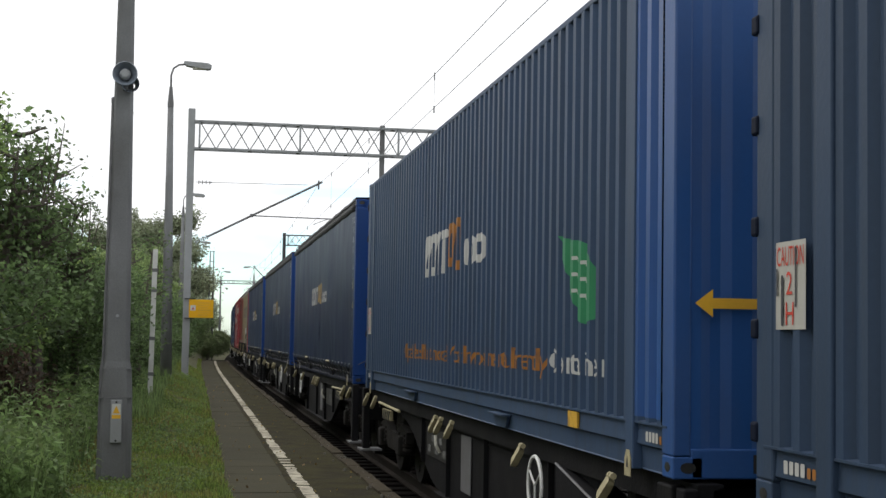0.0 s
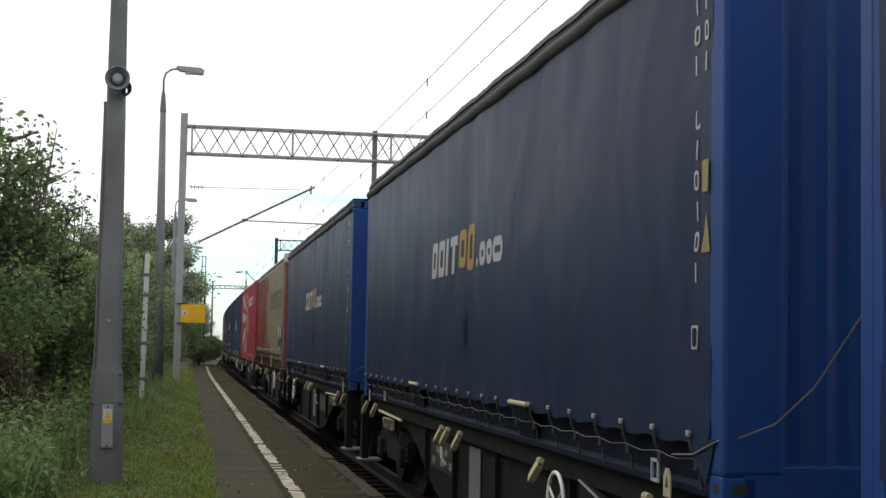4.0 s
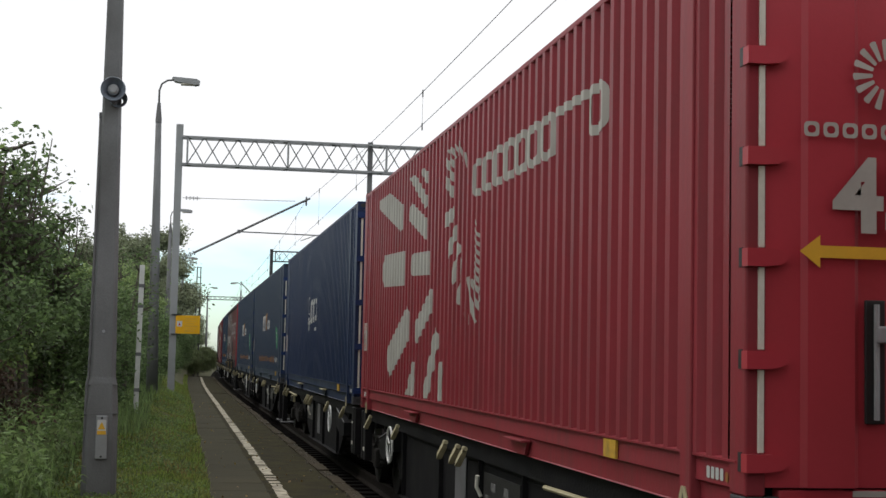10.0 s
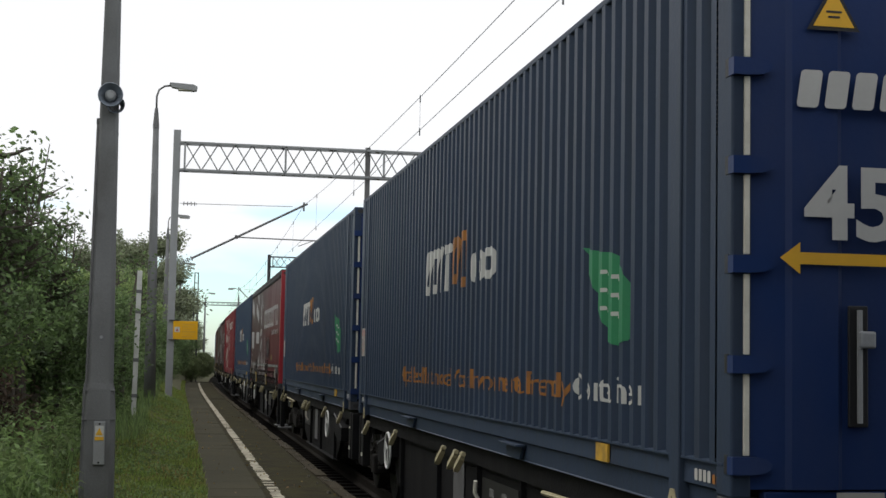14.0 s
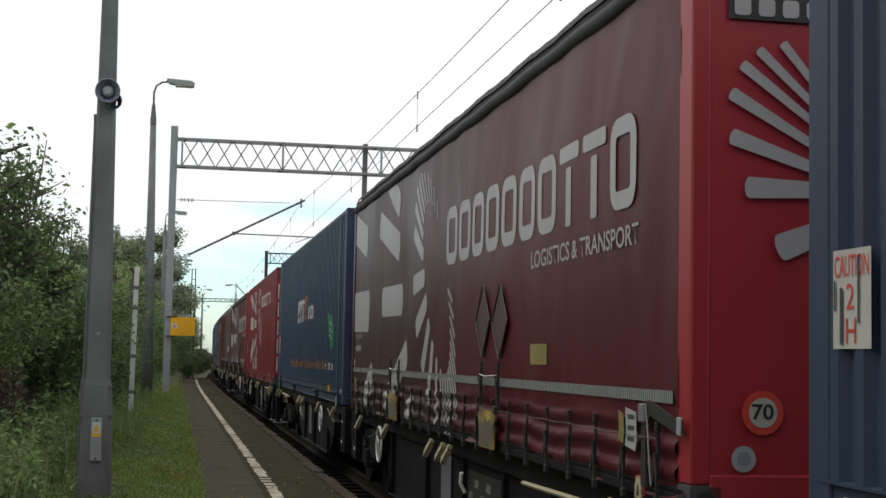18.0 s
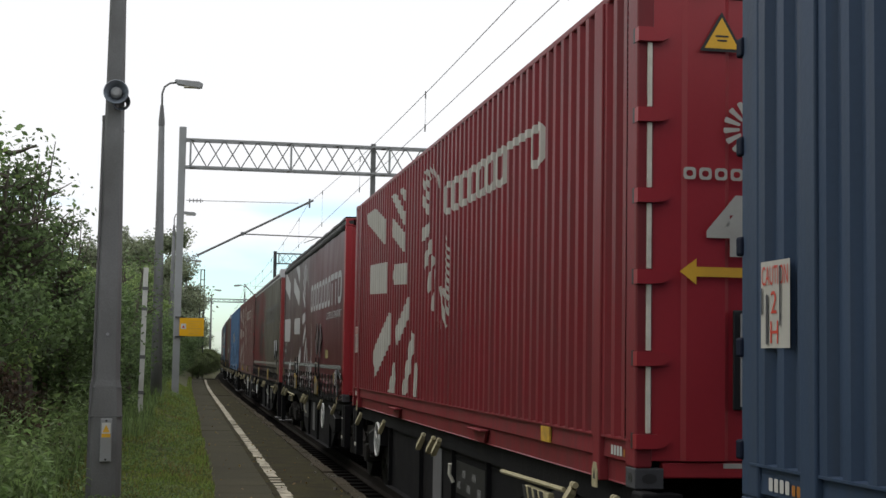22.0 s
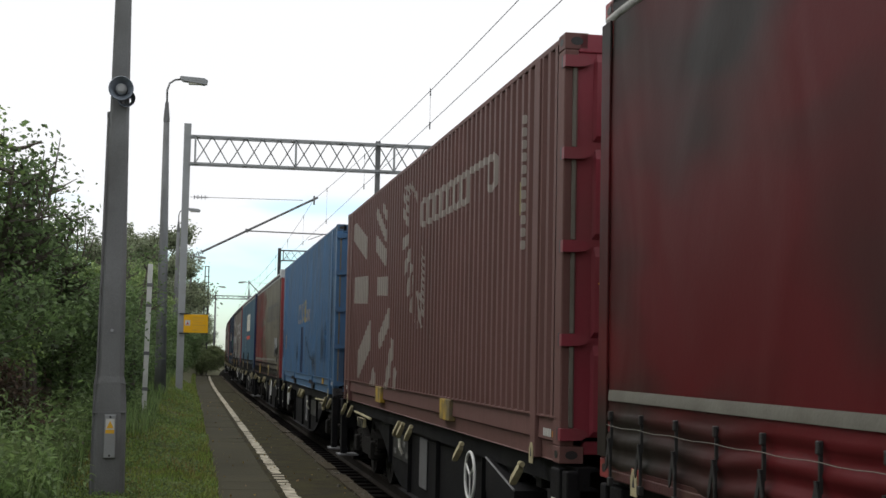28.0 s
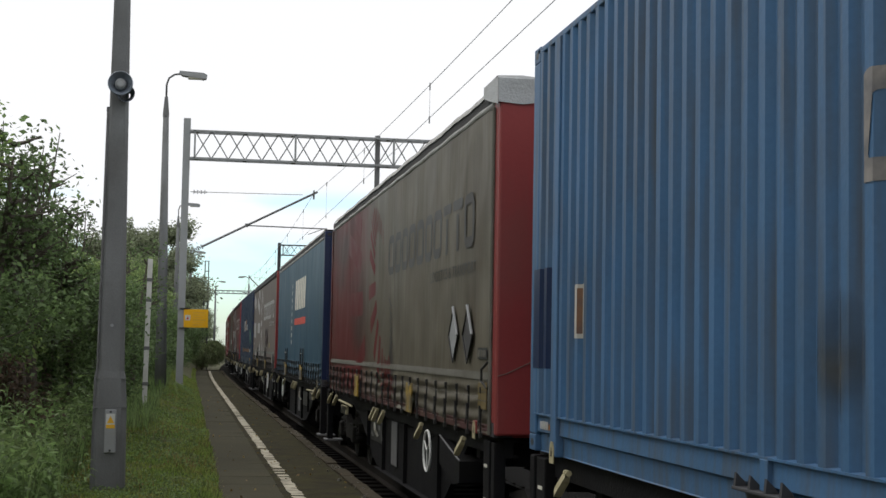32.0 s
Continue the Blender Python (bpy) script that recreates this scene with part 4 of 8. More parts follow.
def box_container(label, paint, end="plain", end_paint=None, group="containers on the train", pads="paint", low=0.27):
    global HIGH
    HIGH = 2.985
    c = base("shipping_container", label, "container", group)
    end_paint = end_paint or paint
    for s in (-1, 1):
        side_ribbed(paint, c, s, low)
    rails_and_posts(c, paint, low=low, cast_paint=M["old_steel"] if end != "plain" and pads else None)
    bm = bmesh.new()
    rows = []
    for u, d in RIBS:
        rows.append([(-WID / 2 + 0.05, HALF - u, HIGH - 0.03 - d * 0.6), (WID / 2 - 0.05, HALF - u, HIGH - 0.03 - d * 0.6)])
    ribbon(bm, rows)
    bmesh.ops.recalc_face_normals(bm, faces=bm.faces)
    part("roof", bm, paint, c)
    # grapple pads and the small yellow plate on the bottom rail
    for u in (4.42, 9.34) if pads else ():
        lashing_pad(c, u, pads, paint)
    if pads:
        part("yellow_plate", boxed(SIDE - 0.003, SIDE + 0.012, HALF - 11.80, HALF - 11.56, 0.148, 0.255), M["pad"], c, "small yellow plate")
    part("yellow_tag", boxed(SIDE - 0.008, SIDE + 0.004, HALF - 13.02, HALF - 12.97, 2.25, 2.37), M["pad"], c, "small yellow tag")
    # far end
    bm = bmesh.new()
    ribbon(bm, [[(-1.15 + 2.3 * i / 32, HALF - 0.03 - (0.03 if i % 4 in (1, 2) else 0), z) for z in (0.118, HIGH - 0.118)] for i in range(33)])
    part("end_panel", bm, end_paint, c)
    if end == "plain":
        # the doors are at the far end: their hinges stand proud of the corner
        for i in range(6):
            part("hinge", boxed(SIDE - 0.012, SIDE + 0.09, HALF - 0.03, HALF + 0.045, 0.28 + 0.465 * i, 0.37 + 0.465 * i, 0.012), M["dark_navy"], c, "dark door hinge")
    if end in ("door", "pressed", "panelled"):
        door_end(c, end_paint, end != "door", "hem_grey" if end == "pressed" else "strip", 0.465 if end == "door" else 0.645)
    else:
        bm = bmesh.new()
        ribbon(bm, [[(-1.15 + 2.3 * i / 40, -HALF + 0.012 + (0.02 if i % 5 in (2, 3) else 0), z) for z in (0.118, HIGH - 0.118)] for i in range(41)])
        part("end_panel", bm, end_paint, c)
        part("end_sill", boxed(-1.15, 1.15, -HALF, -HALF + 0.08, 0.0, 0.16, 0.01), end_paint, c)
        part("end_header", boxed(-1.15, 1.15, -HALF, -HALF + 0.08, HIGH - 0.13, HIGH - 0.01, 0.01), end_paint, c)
        for x in (-0.75, -0.55, 0.55, 0.75):
            part("fork_hole", boxed(x - 0.05, x + 0.05, -HALF - 0.003, -HALF + 0.01, 0.03, 0.13, 0.003), M["black"], c)
    return c


def door_end(c, paint, pressed=False, gasket="strip", pitch=0.465):
    sill = part("door_sill", boxed(-1.08, 1.08, -HALF + 0.02, -HALF + 0.1, 0.06, 0.15, 0.01), paint, c)
    for k in (-0.72, -0.36, 0.12, 0.5):
        part("sill_sticker", boxed(k, k + 0.24, -HALF + 0.0165, -HALF + 0.0195, 0.118, 0.146), M["box_print"], sill, "pale reflective sticker")
    part("door_header", boxed(-1.15, 1.15, -HALF, -HALF + 0.1, HIGH - 0.14, HIGH - 0.005, 0.01), paint, c)
    for s in (-1, 1):
        def x(q):
            return s * q
        bm = bmesh.new()
        if pressed:
            # a leaf with four pressed panels, one above the other
            ribbon(bm, [[(x(1.16), y, z), (x(1.04), y, z), (x(1.02), y + d, z), (x(0.06), y + d, z), (x(0.01), y, z)] for y, z, d in
                        [(-HALF + 0.012, z, d) for i in range(4) for z, d in ((0.18 + i * 0.68, 0.0), (0.22 + i * 0.68, -0.03), (0.74 + i * 0.68, -0.03), (0.81 + i * 0.68, 0.0))]])
        else:
            # a leaf folded into broad shallow upright waves
            xs = [(1.16, 0.0), (0.98, 0.0), (0.95, -0.014), (0.72, -0.014), (0.69, 0.012), (0.42, 0.012), (0.39, -0.014), (0.2, -0.014), (0.17, 0.0), (0.01, 0.0)]
            ribbon(bm, [[(x(q), -HALF + 0.012 + d, z) for q, d in xs] for z in (0.16, HIGH - 0.15)])
        bmesh.ops.recalc_face_normals(bm, faces=bm.faces)
        door = part("door", bm, paint, c, "closed steel door leaf")
        count = int(2.62 / pitch) + 1
        for i in range(count):
            z = (0.27 if pitch < 0.5 else 0.2) + i * pitch
            tongue = [(x(1.256), z + 0.040), (x(1.13), z + 0.040), (x(1.085), z + 0.030), (x(1.062), z + 0.008), (x(1.070), z - 0.018), (x(1.105), z - 0.036), (x(1.17), z - 0.042), (x(1.256), z - 0.042)]
            hinge = part("hinge", prismed(tongue, -HALF - 0.036, -HALF + 0.03, "y"), paint, door)
            part("socket", boxed(min(x(1.2495), x(1.2535)), max(x(1.2495), x(1.2535)), -HALF + 0.032, -HALF + 0.075, z - 0.042, z + 0.046), M["black"], hinge, "dark socket in the post")
            if i < count - 1:
                part("gasket", boxed(min(x(1.165), x(1.192)), max(x(1.165), x(1.192)), -HALF - 0.016, -HALF + 0.01, z + 0.045, z + pitch - 0.045, 0.004), M[gasket], door, "door gasket")
        xb = x(0.62)
        slot = part("handle_slot", boxed(xb - 0.05, xb + 0.05, -HALF - 0.006, -HALF + 0.01, 0.45, 1.02, 0.006), M["black"], door, "dark recess of the locking bar")
        bar = part("locking_bar", tubed([(xb, -HALF - 0.02, 0.47), (xb, -HALF - 0.02, 1.0)], 0.014, 8), M["steel"], slot)
        part("catch", boxed(xb - 0.01, xb + 0.07, -HALF - 0.05, -HALF - 0.012, 0.82, 0.9, 0.01), M["steel"], slot)
        for k in (0.26, 0.88):
            part("keeper", boxed(x(k) - 0.05, x(k) + 0.05, -HALF - 0.05, -HALF + 0.01, HIGH - 0.13, HIGH - 0.03, 0.01), paint, door)


def curtain_container(label, tarp, frame_paint, roof="roof_tarp", group="containers on the train", hem=True, skirt=0.02, rail_paint="frame", du=0.0, hung=True):
    global HIGH
    HIGH = 2.94
    c = base("curtain_container", label, "container", group)
    rails_and_posts(c, frame_paint, top=0.11, low=0.085, top_paint=M["roof_tarp"], rail_paint=M[rail_paint], cast_paint=M["old_steel"] if skirt < 0.2 else None, inset=skirt > 0.2)
    cu = TARP_U
    cv = [v for v in HEM_V if v >= skirt] + TARP_V
    for s in (-1, 1):
        bm = bmesh.new()
        ribbon(bm, [[(s * (WID / 2 - slack(u, v, skirt < 0.2)) + s * 0.015, HALF - u, v + (0.012 * math.sin(u * 11.1) if v == cv[0] and skirt > 0.2 else 0)) for v in cv] for u in cu])
        bmesh.ops.recalc_face_normals(bm, faces=bm.faces)
        part("side_curtain", bm, tarp, c, "tarpaulin side curtain, slightly slack", smooth=True)
        x = s * WID / 2
        bm = bmesh.new()
        tube(bm, [(x - s * 0.02, HALF - u, 2.82 + 0.006 * math.sin(u * 5)) for u in [0.05 + 0.3 * i for i in range(46)]], 0.062 if roof == "roof_tarp" else 0.034, 8)
        part("curtain_rail", bm, M[roof], c, smooth=True)
    bm = bmesh.new()
    ribbon(bm, [[(x, HALF - u, HIGH + (0.045 - 0.03 * abs(x) if abs(x) < 1.25 else -0.05) + 0.03 + 0.006 * math.sin(u * 4 + x) + 0.003 * math.sin(u * 13)) for x in (-1.262, -1.24, -0.8, 0, 0.8, 1.24, 1.262)] for u in cu])
    part("roof", bm, M[roof], c, smooth=True)
    if hem:
        strap_me = tongue_me = None
        n = 24
        for i in range(n):
            u = 0.31 + 0.565 * i
            if strap_me is None and skirt > 0.2:
                bm = bmesh.new()
                for (d0, v0), (d1, v1), w in (((-0.016, 0.30), (-0.006, 0.22), 0.019), ((-0.006, 0.22), (0.040, 0.13), 0.022), ((0.040, 0.13), (0.052, 0.02), 0.016)):
                    prism(bm, [(SIDE + d0, v0), (SIDE + d0 - 0.008, v0), (SIDE + d1 - 0.008, v1), (SIDE + d1, v1)], -w, w, "y")
                box(bm, SIDE + 0.012, SIDE + 0.034, -0.026, 0.026, 0.115, 0.165, 0.005)
                ob = part("strap", bm, M["buckle"], c, "thin dark tensioning strap")
                strap_me = ob.data
                ob.location.y = HALF - u
                buckle_me = part("buckle", boxed(SIDE - 0.034, SIDE - 0.016, -0.019, 0.019, 0.285, 0.316, 0.004), M["steel"], ob, "small bright buckle").data
            elif strap_me is None:
                bm = bmesh.new()
                box(bm, SIDE - 0.030, SIDE - 0.014, -0.008, 0.008, 0.2, 0.41)
                box(bm, SIDE - 0.040, SIDE - 0.018, -0.016, 0.016, 0.355, 0.41, 0.006)
                prism(bm, [(-0.010, 0.25), (0.012, 0.25), (0.075, 0.09), (0.058, 0.06), (0.040, 0.08)], SIDE - 0.040, SIDE - 0.033, "x")
                prism(bm, [(0.010, 0.25), (-0.012, 0.25), (-0.050, 0.14), (-0.044, 0.10), (-0.024, 0.13)], SIDE - 0.048, SIDE - 0.041, "x")
                box(bm, SIDE - 0.034, SIDE - 0.020, -0.009, 0.009, -0.01, 0.25)
                box(bm, SIDE - 0.042, SIDE - 0.012, -0.022, 0.022, -0.03, 0.02, 0.006)
                ob = part("strap", bm, M["buckle"], c, "black tensioning strap with a buckle")
                strap_me = ob.data
                ob.location.y = HALF - u
            else:
                ob = share("strap", strap_me, c)
                ob.location.y = HALF - u
                if skirt > 0.2:
                    share("buckle", buckle_me, ob)
        bm = bmesh.new()
        cx, cz = (SIDE - 0.052, 0.325) if skirt < 0.2 else (SIDE + 0.006, 0.165)
        tube(bm, [(cx, HALF - u, cz + (0.004 if skirt < 0.2 else 0.010) * math.cos((u - 0.31) * 2 * math.pi / 0.565)) for u in [0.3 + 0.145 * i for i in range(91)]], 0.002, 4)
        part("customs_cord", bm, M["hem_grey" if skirt < 0.2 else "darksteel"], c, "thin cord along the hem")
        if skirt < 0.2:
            part("side_board", boxed(SIDE - 0.004, SIDE + 0.02, -HALF + 0.2, HALF - 0.2, 0.0, 0.06, 0.008), M[rail_paint], c)
        else:
            part("side_board", boxed(SIDE + 0.085, SIDE + 0.11, -HALF + 0.2, HALF - 0.2, 0.06, 0.62, 0.008), M["dark_navy"], c, "dark boards behind the curtain")
            for u in (1.95, 12.66):
                bm = bmesh.new()
                for q0, q1, v0, v1 in ((-0.06, -0.042, 0.0, 0.125), (0.042, 0.06, 0.0, 0.125), (-0.042, 0.042, 0.107, 0.125), (-0.042, 0.042, 0.0, 0.018)):
                    box(bm, SIDE + 0.016, SIDE + 0.028, HALF - u + q0, HALF - u + q1, v0, v1)
                part("tie_loop", bm, M["steel"], c, "pale rectangular metal loop")
    for u in (4.27 + du, 9.28 + du):
        if skirt < 0.2:
            w = 1.0 if hung else 0.7
            pad = part("lifting_pad", prismed([(w * a, b) for a, b in ((-0.30, 0.345), (-0.22, 0.345), (-0.19, 0.315), (0.19, 0.315), (0.22, 0.345), (0.30, 0.345), (0.31, 0.25), (0.26, 0.20), (0.26, 0.02), (-0.26, 0.02), (-0.26, 0.20), (-0.31, 0.25))], SIDE - 0.062, SIDE - 0.045, "x"), M["worn_yellow"], c, "scuffed yellow lifting pad with worn paint")
            pad.location.y = HALF - u
            for q in (-0.31, 0.31) if hung else ():
                bm = bmesh.new()
                prism(bm, [(q - 0.016, 0.34), (q + 0.016, 0.34), (q + 0.010, 0.70), (q - 0.010, 0.70)], SIDE - 0.05, SIDE - 0.03, "x")
                box(bm, SIDE - 0.075, SIDE - 0.03, q - 0.036, q + 0.036, 0.30, 0.36, 0.008)
                prism(bm, [(q - 0.05, 0.42), (q - 0.02, 0.5), (q + 0.05, 0.62), (q + 0.02, 0.5)], SIDE - 0.06, SIDE - 0.051, "x")
                part("pad_strap", bm, M["buckle"], pad, "black hanging strap")
            if hung:
                part("worn_patch", prismed([(w * a, b) for a, b in ((-0.24, 0.03), (0.24, 0.03), (0.24, 0.19), (0.17, 0.24), (0.10, 0.20), (0.02, 0.27), (-0.06, 0.22), (-0.13, 0.26), (-0.24, 0.20))], SIDE - 0.0645, SIDE - 0.0625, "x"), M["bare_pad"], pad, "patch of bare grey brown metal")
                part("pad_cord", tubed([(SIDE - 0.055, -0.31, 0.60), (SIDE - 0.055, 0.1, 0.585), (SIDE - 0.055, 0.31, 0.60)], 0.005, 5), M["strip"], pad, "pale cord")
        else:
            y = HALF - u - 0.28
            pad = part("lifting_pad", prismed([(SIDE - 0.030, 0.285), (SIDE + 0.055, 0.03), (SIDE + 0.075, 0.03), (SIDE - 0.008, 0.285)], y - 0.285, y + 0.285, "y"), M["dark_navy"], c, "dark blue lifting pad that leans outwards")
            part("pad_rim", tubed([(SIDE - 0.022, y - 0.285, 0.292), (SIDE - 0.022, y + 0.285, 0.292)], 0.019, 10), M["spigot"], pad, "yellowed upper rim")
    for e in (-1, 1):
        ye = e * HALF
        bm = bmesh.new()
        if skirt > 0.2:
            ribbon(bm, [[(-0.95 + 1.9 * i / 30, ye - e * (0.06 + (0.03 if i % 4 in (1, 2) else 0)), z) for z in (0.1, HIGH - 0.1)] for i in range(31)])
            for x0, x1 in ((-1.25, -0.94), (0.94, 1.25)):
                part("end_post", boxed(x0 * 1.003, x1 * 1.003, min(ye + e * 0.006, ye - e * 0.12), max(ye + e * 0.006, ye - e * 0.12), 0.122, HIGH - 0.13, 0.022), frame_paint, c)
        else:
            box(bm, -1.16, 1.16, min(ye - e * 0.015, ye - e * 0.06), max(ye - e * 0.015, ye - e * 0.06), 0.1, HIGH - 0.1)
        part("end_panel", bm, frame_paint, c)
        part("end_sill", boxed(-1.15, 1.15, min(ye, ye - e * 0.1), max(ye, ye - e * 0.1), 0.0, 0.17, 0.01), frame_paint, c)
        part("end_header", boxed(-1.15, 1.15, min(ye, ye - e * 0.1), max(ye, ye - e * 0.1), HIGH - 0.13, HIGH - 0.01, 0.01), frame_paint, c)
    return c


def caution_sign(c):
    s = decal("height_sign", [[(0.235, 0.785), (0.545, 0.785), (0.545, 1.165), (0.235, 1.165)]], M["box_print"], c, flat, lift=0.003, label="white warning sticker with worn red writing")
    decal("writing", words("CAUTION", 0.25, 1.06, 0.085, 0.28) + words("2", 0.35, 0.935, 0.1) + words("H", 0.345, 0.805, 0.1), M["red_letter"], s, flat, lift=0.006)
    decal("scuff", [rounded(0.30, 0.325, 0.80, 1.02, 0.01), rounded(0.445, 0.46, 0.88, 1.14, 0.007), rounded(0.25, 0.265, 0.93, 1.05, 0.007)], M["old_steel"], s, flat, lift=0.0085, label="dark scuffs")


def maker_plate(c, colour="lettering"):
    """The line of small blocks on the bottom rail near the end."""
    for u0 in (0.29, 13.22):
        decal("small_mark", [rounded(u0 + i * 0.058, u0 + 0.042 + i * 0.058, 0.165, 0.222, 0.008) for i in range(4)], M[colour], c, flat, lift=-0.010)
        decal("small_mark", [rounded(u0 + 0.24 + i * 0.05, u0 + 0.275 + i * 0.05, 0.165, 0.21, 0.008) for i in range(3)], M["orange"], c, flat, lift=-0.010)


def end_marks(c, size="45", arrow=True, triangle=True, mark=True, low=1.34, lift=0.0, tint="lettering", rise=0.0, x0=-0.90, aside=0.0, burst=False):
    if burst:
        # a small sunburst over a row of small frames
        ring_of = []
        for i in range(11):
            a = radians(70 + 23 * i)
            ring_of.append([petal(-0.57 + 0.07 * math.cos(a), 2.07 + 0.07 * math.sin(a), a, 0.0, 0.10, 0.018, 0.034)])
        decal("mark_spoke", ring_of, M[tint], c, end=True, lift=0.024, split=True)
        decal("mark", [ring(-0.98 + i * 0.095, -0.905 + i * 0.095, 1.765, 1.835, 0.017, 0.02) for i in range(10)], M[tint], c, end=True, lift=0.024, split=True)
    elif mark:
        decal("mark", [rounded(-0.94 + i * 0.14, -0.83 + i * 0.14, 1.95, 2.13, 0.02, slant=0.15) for i in range(6)], M["lettering"], c, end=True, lift=0.024, split=True)
    if size:
        decal("length_number", words(size, x0, low, 0.33, 0.48, 0.03), M[tint], c, end=True, lift=0.024)
    if arrow:
        z = 1.235 + rise
        decal("arrow", [[(x - aside, y) for x, y in ((-1.02, z), (-0.92, z - 0.075), (-0.92, z - 0.028), (-0.45, z - 0.028), (-0.45, z + 0.028), (-0.92, z + 0.028), (-0.92, z + 0.075))]], M["amber"], c, end=True, lift=0.024)
    if triangle:
        rim = decal("warning_triangle", [[(-0.885, 2.325 + lift), (-0.615, 2.325 + lift), (-0.75, 2.56 + lift)]], M["black"], c, end=True, lift=0.022, label="yellow warning triangle with a black rim")
        decal("triangle_face", [[(-0.855, 2.343 + lift), (-0.645, 2.343 + lift), (-0.75, 2.525 + lift)]], M["amber"], rim, end=True, lift=0.025)
        decal("triangle_bar", [rounded(-0.79, -0.71, 2.41 + lift, 2.42 + lift, 0.004), rounded(-0.78, -0.72, 2.385 + lift, 2.395 + lift, 0.004)], M["grey_letter"], rim, end=True, lift=0.0275)


def side_codes(c, u, colour="lettering", du=0.32):
    """Two upright rows of plain bars near the end, where numbers stand, with a small yellow label between them."""
    for k, (v0, n) in enumerate(((2.62, 9), (2.60, 11))):
        decal("number_bar", [rounded(u + du * k, u + du * k + 0.05, v0 - 0.098 * i - 0.07, v0 - 0.098 * i, 0.012) for i in range(n)], M[colour], c, ribbed, RIB_U, lift=0.004, split=True)
    decal("yellow_label", [rounded(u + 0.25, u + 0.31, 1.82, 2.08, 0.01)], M["brass"], c, ribbed, RIB_U, lift=0.004)


def lean(polys, v0, slant):
    return [[(u + slant * (v - v0), v) for u, v in q] for q in polys]


def unit_mark(c, u0, v0, k, face, cuts, white="lettering", gold="orange", kv=1.0):
    """The maker's mark as plain slanted frames and bars: pale ones, two taller orange frames, then a dot and three small pale frames."""
    h, t = kv * k * 0.46, k * 0.095
    pale = []
    for x, w in ((0.0, 0.30), (0.38, 0.34)):
        pale.append(lean(ring(u0 + k * x, u0 + k * (x + w), v0, v0 + h, t, 0.05), v0, 0.16))
    pale.append([rounded(u0 + k * 0.80, u0 + k * 0.92, v0, v0 + h, 0.02, slant=0.16)])
    pale.append([rounded(u0 + k * 1.12, u0 + k * 1.25, v0, v0 + h - t, 0.02, slant=0.16), rounded(u0 + k * 1.06, u0 + k * 1.42, v0 + h - t * 0.98, v0 + h, 0.02)])
    decal("mark", pale, M[white], c, face, cuts, split=True)
    x = u0 + k * 1.48
    decal("mark_number", [lean(ring(x, x + k * 0.32, v0 + kv * k * 0.05, v0 + kv * k * 0.50, t, 0.07), v0, 0.12), lean(ring(x + k * 0.38, x + k * 0.68, v0 + kv * k * 0.0, v0 + kv * k * 0.53, t, 0.07), v0, 0.12)], M[gold], c, face, cuts, split=True)
    b = [rounded(x + k * 0.80, x + k * 0.89, v0 + kv * k * 0.02, v0 + kv * k * 0.12, 0.045)]
    for i, w in enumerate((0.24, 0.24, 0.38)):
        q = x + k * (0.94 + 0.28 * i)
        b += ring(q, q + k * w, v0 + kv * k * 0.02, v0 + kv * k * 0.29, k * 0.075, 0.09)
    decal("mark_ending", b, M[white], c, face, cuts)


def block_mark(c, u0, u1, v0, v1, colour, face, cuts, name="mark"):
    """A ten-sign wordmark as plain rounded frames and upright bars, of its size and colour."""
    w, t = (u1 - u0) / 10.0, (v1 - v0) * 0.2
    polys = []
    for i in range(10):
        a, b = u0 + w * i, u0 + w * (i + 0.84)
        if i in (7, 8):
            polys.append([rounded(a, b, v1 - t, v1, 0.03), rounded((a + b) / 2 - t * 0.6, (a + b) / 2 + t * 0.6, v0, v1 - t * 1.4, 0.02)])
        else:
            polys.append(ring(a, b, v0, v1, t, (v1 - v0) * 0.26))
    decal(name, polys, M[colour], c, face, cuts, split=True)


def spoke(a, b, w, n=5):
    """A blunt rounded bar from a to b, w wide."""
    du, dv = b[0] - a[0], b[1] - a[1]
    return petal(a[0], a[1], math.atan2(dv, du), 0.0, math.hypot(du, dv), w, w, n)


def sunburst(c, cu, cv, colour, face, cuts, k=1.0, long=(), lo=(0.16, 0.03), hi=(13.5, 2.76), dark=None):
    """A leaning oval ring of spokes, broad on its far side and thinning out to fine slashes, with long blunt spokes beyond it."""
    sky, dark_ones, q = [spoke(a, b, w) for a, b, w in long], [], 48.0
    while q < 356:
        s, o = math.sin(radians(q)), math.cos(radians(q))
        u, v = cu + k * (0.58 * o - 0.52 * s), cv + k * 0.87 * s
        turn = radians(float(np.interp(q, (48, 90, 134, 163, 173, 190, 206, 222, 238, 268, 292, 325, 353), (101, 127, 143, 159, 186, 209, 234, 256, 275, 295, 311, 314, 330))))
        ln = k * float(np.interp(q, (48, 90, 134, 173, 206, 268, 303, 325, 353), (0.21, 0.43, 0.69, 0.74, 0.65, 0.66, 0.58, 0.41, 0.26)))
        w = k * float(np.interp(q, (48, 90, 134, 163, 180, 206, 222, 238, 268, 303, 353), (0.035, 0.05, 0.10, 0.19, 0.24, 0.20, 0.15, 0.11, 0.075, 0.055, 0.045)))
        (dark_ones if q > 295 and dark else sky).append(petal(u, v, turn, 0.0, ln, w * 0.85, w))
        q += float(np.interp(q, (48, 100, 120, 140, 160, 236, 250, 276, 300, 353), (10.7, 11.5, 13.0, 15.5, 15.5, 15.5, 12.0, 9.5, 9.5, 8.5)))
    decal("spoke", sky, M[colour], c, face, cuts, lo=lo, hi=hi, split=True)
    if dark_ones:
        decal("slash", dark_ones, M[dark], c, face, cuts, lo=lo, hi=hi, split=True)


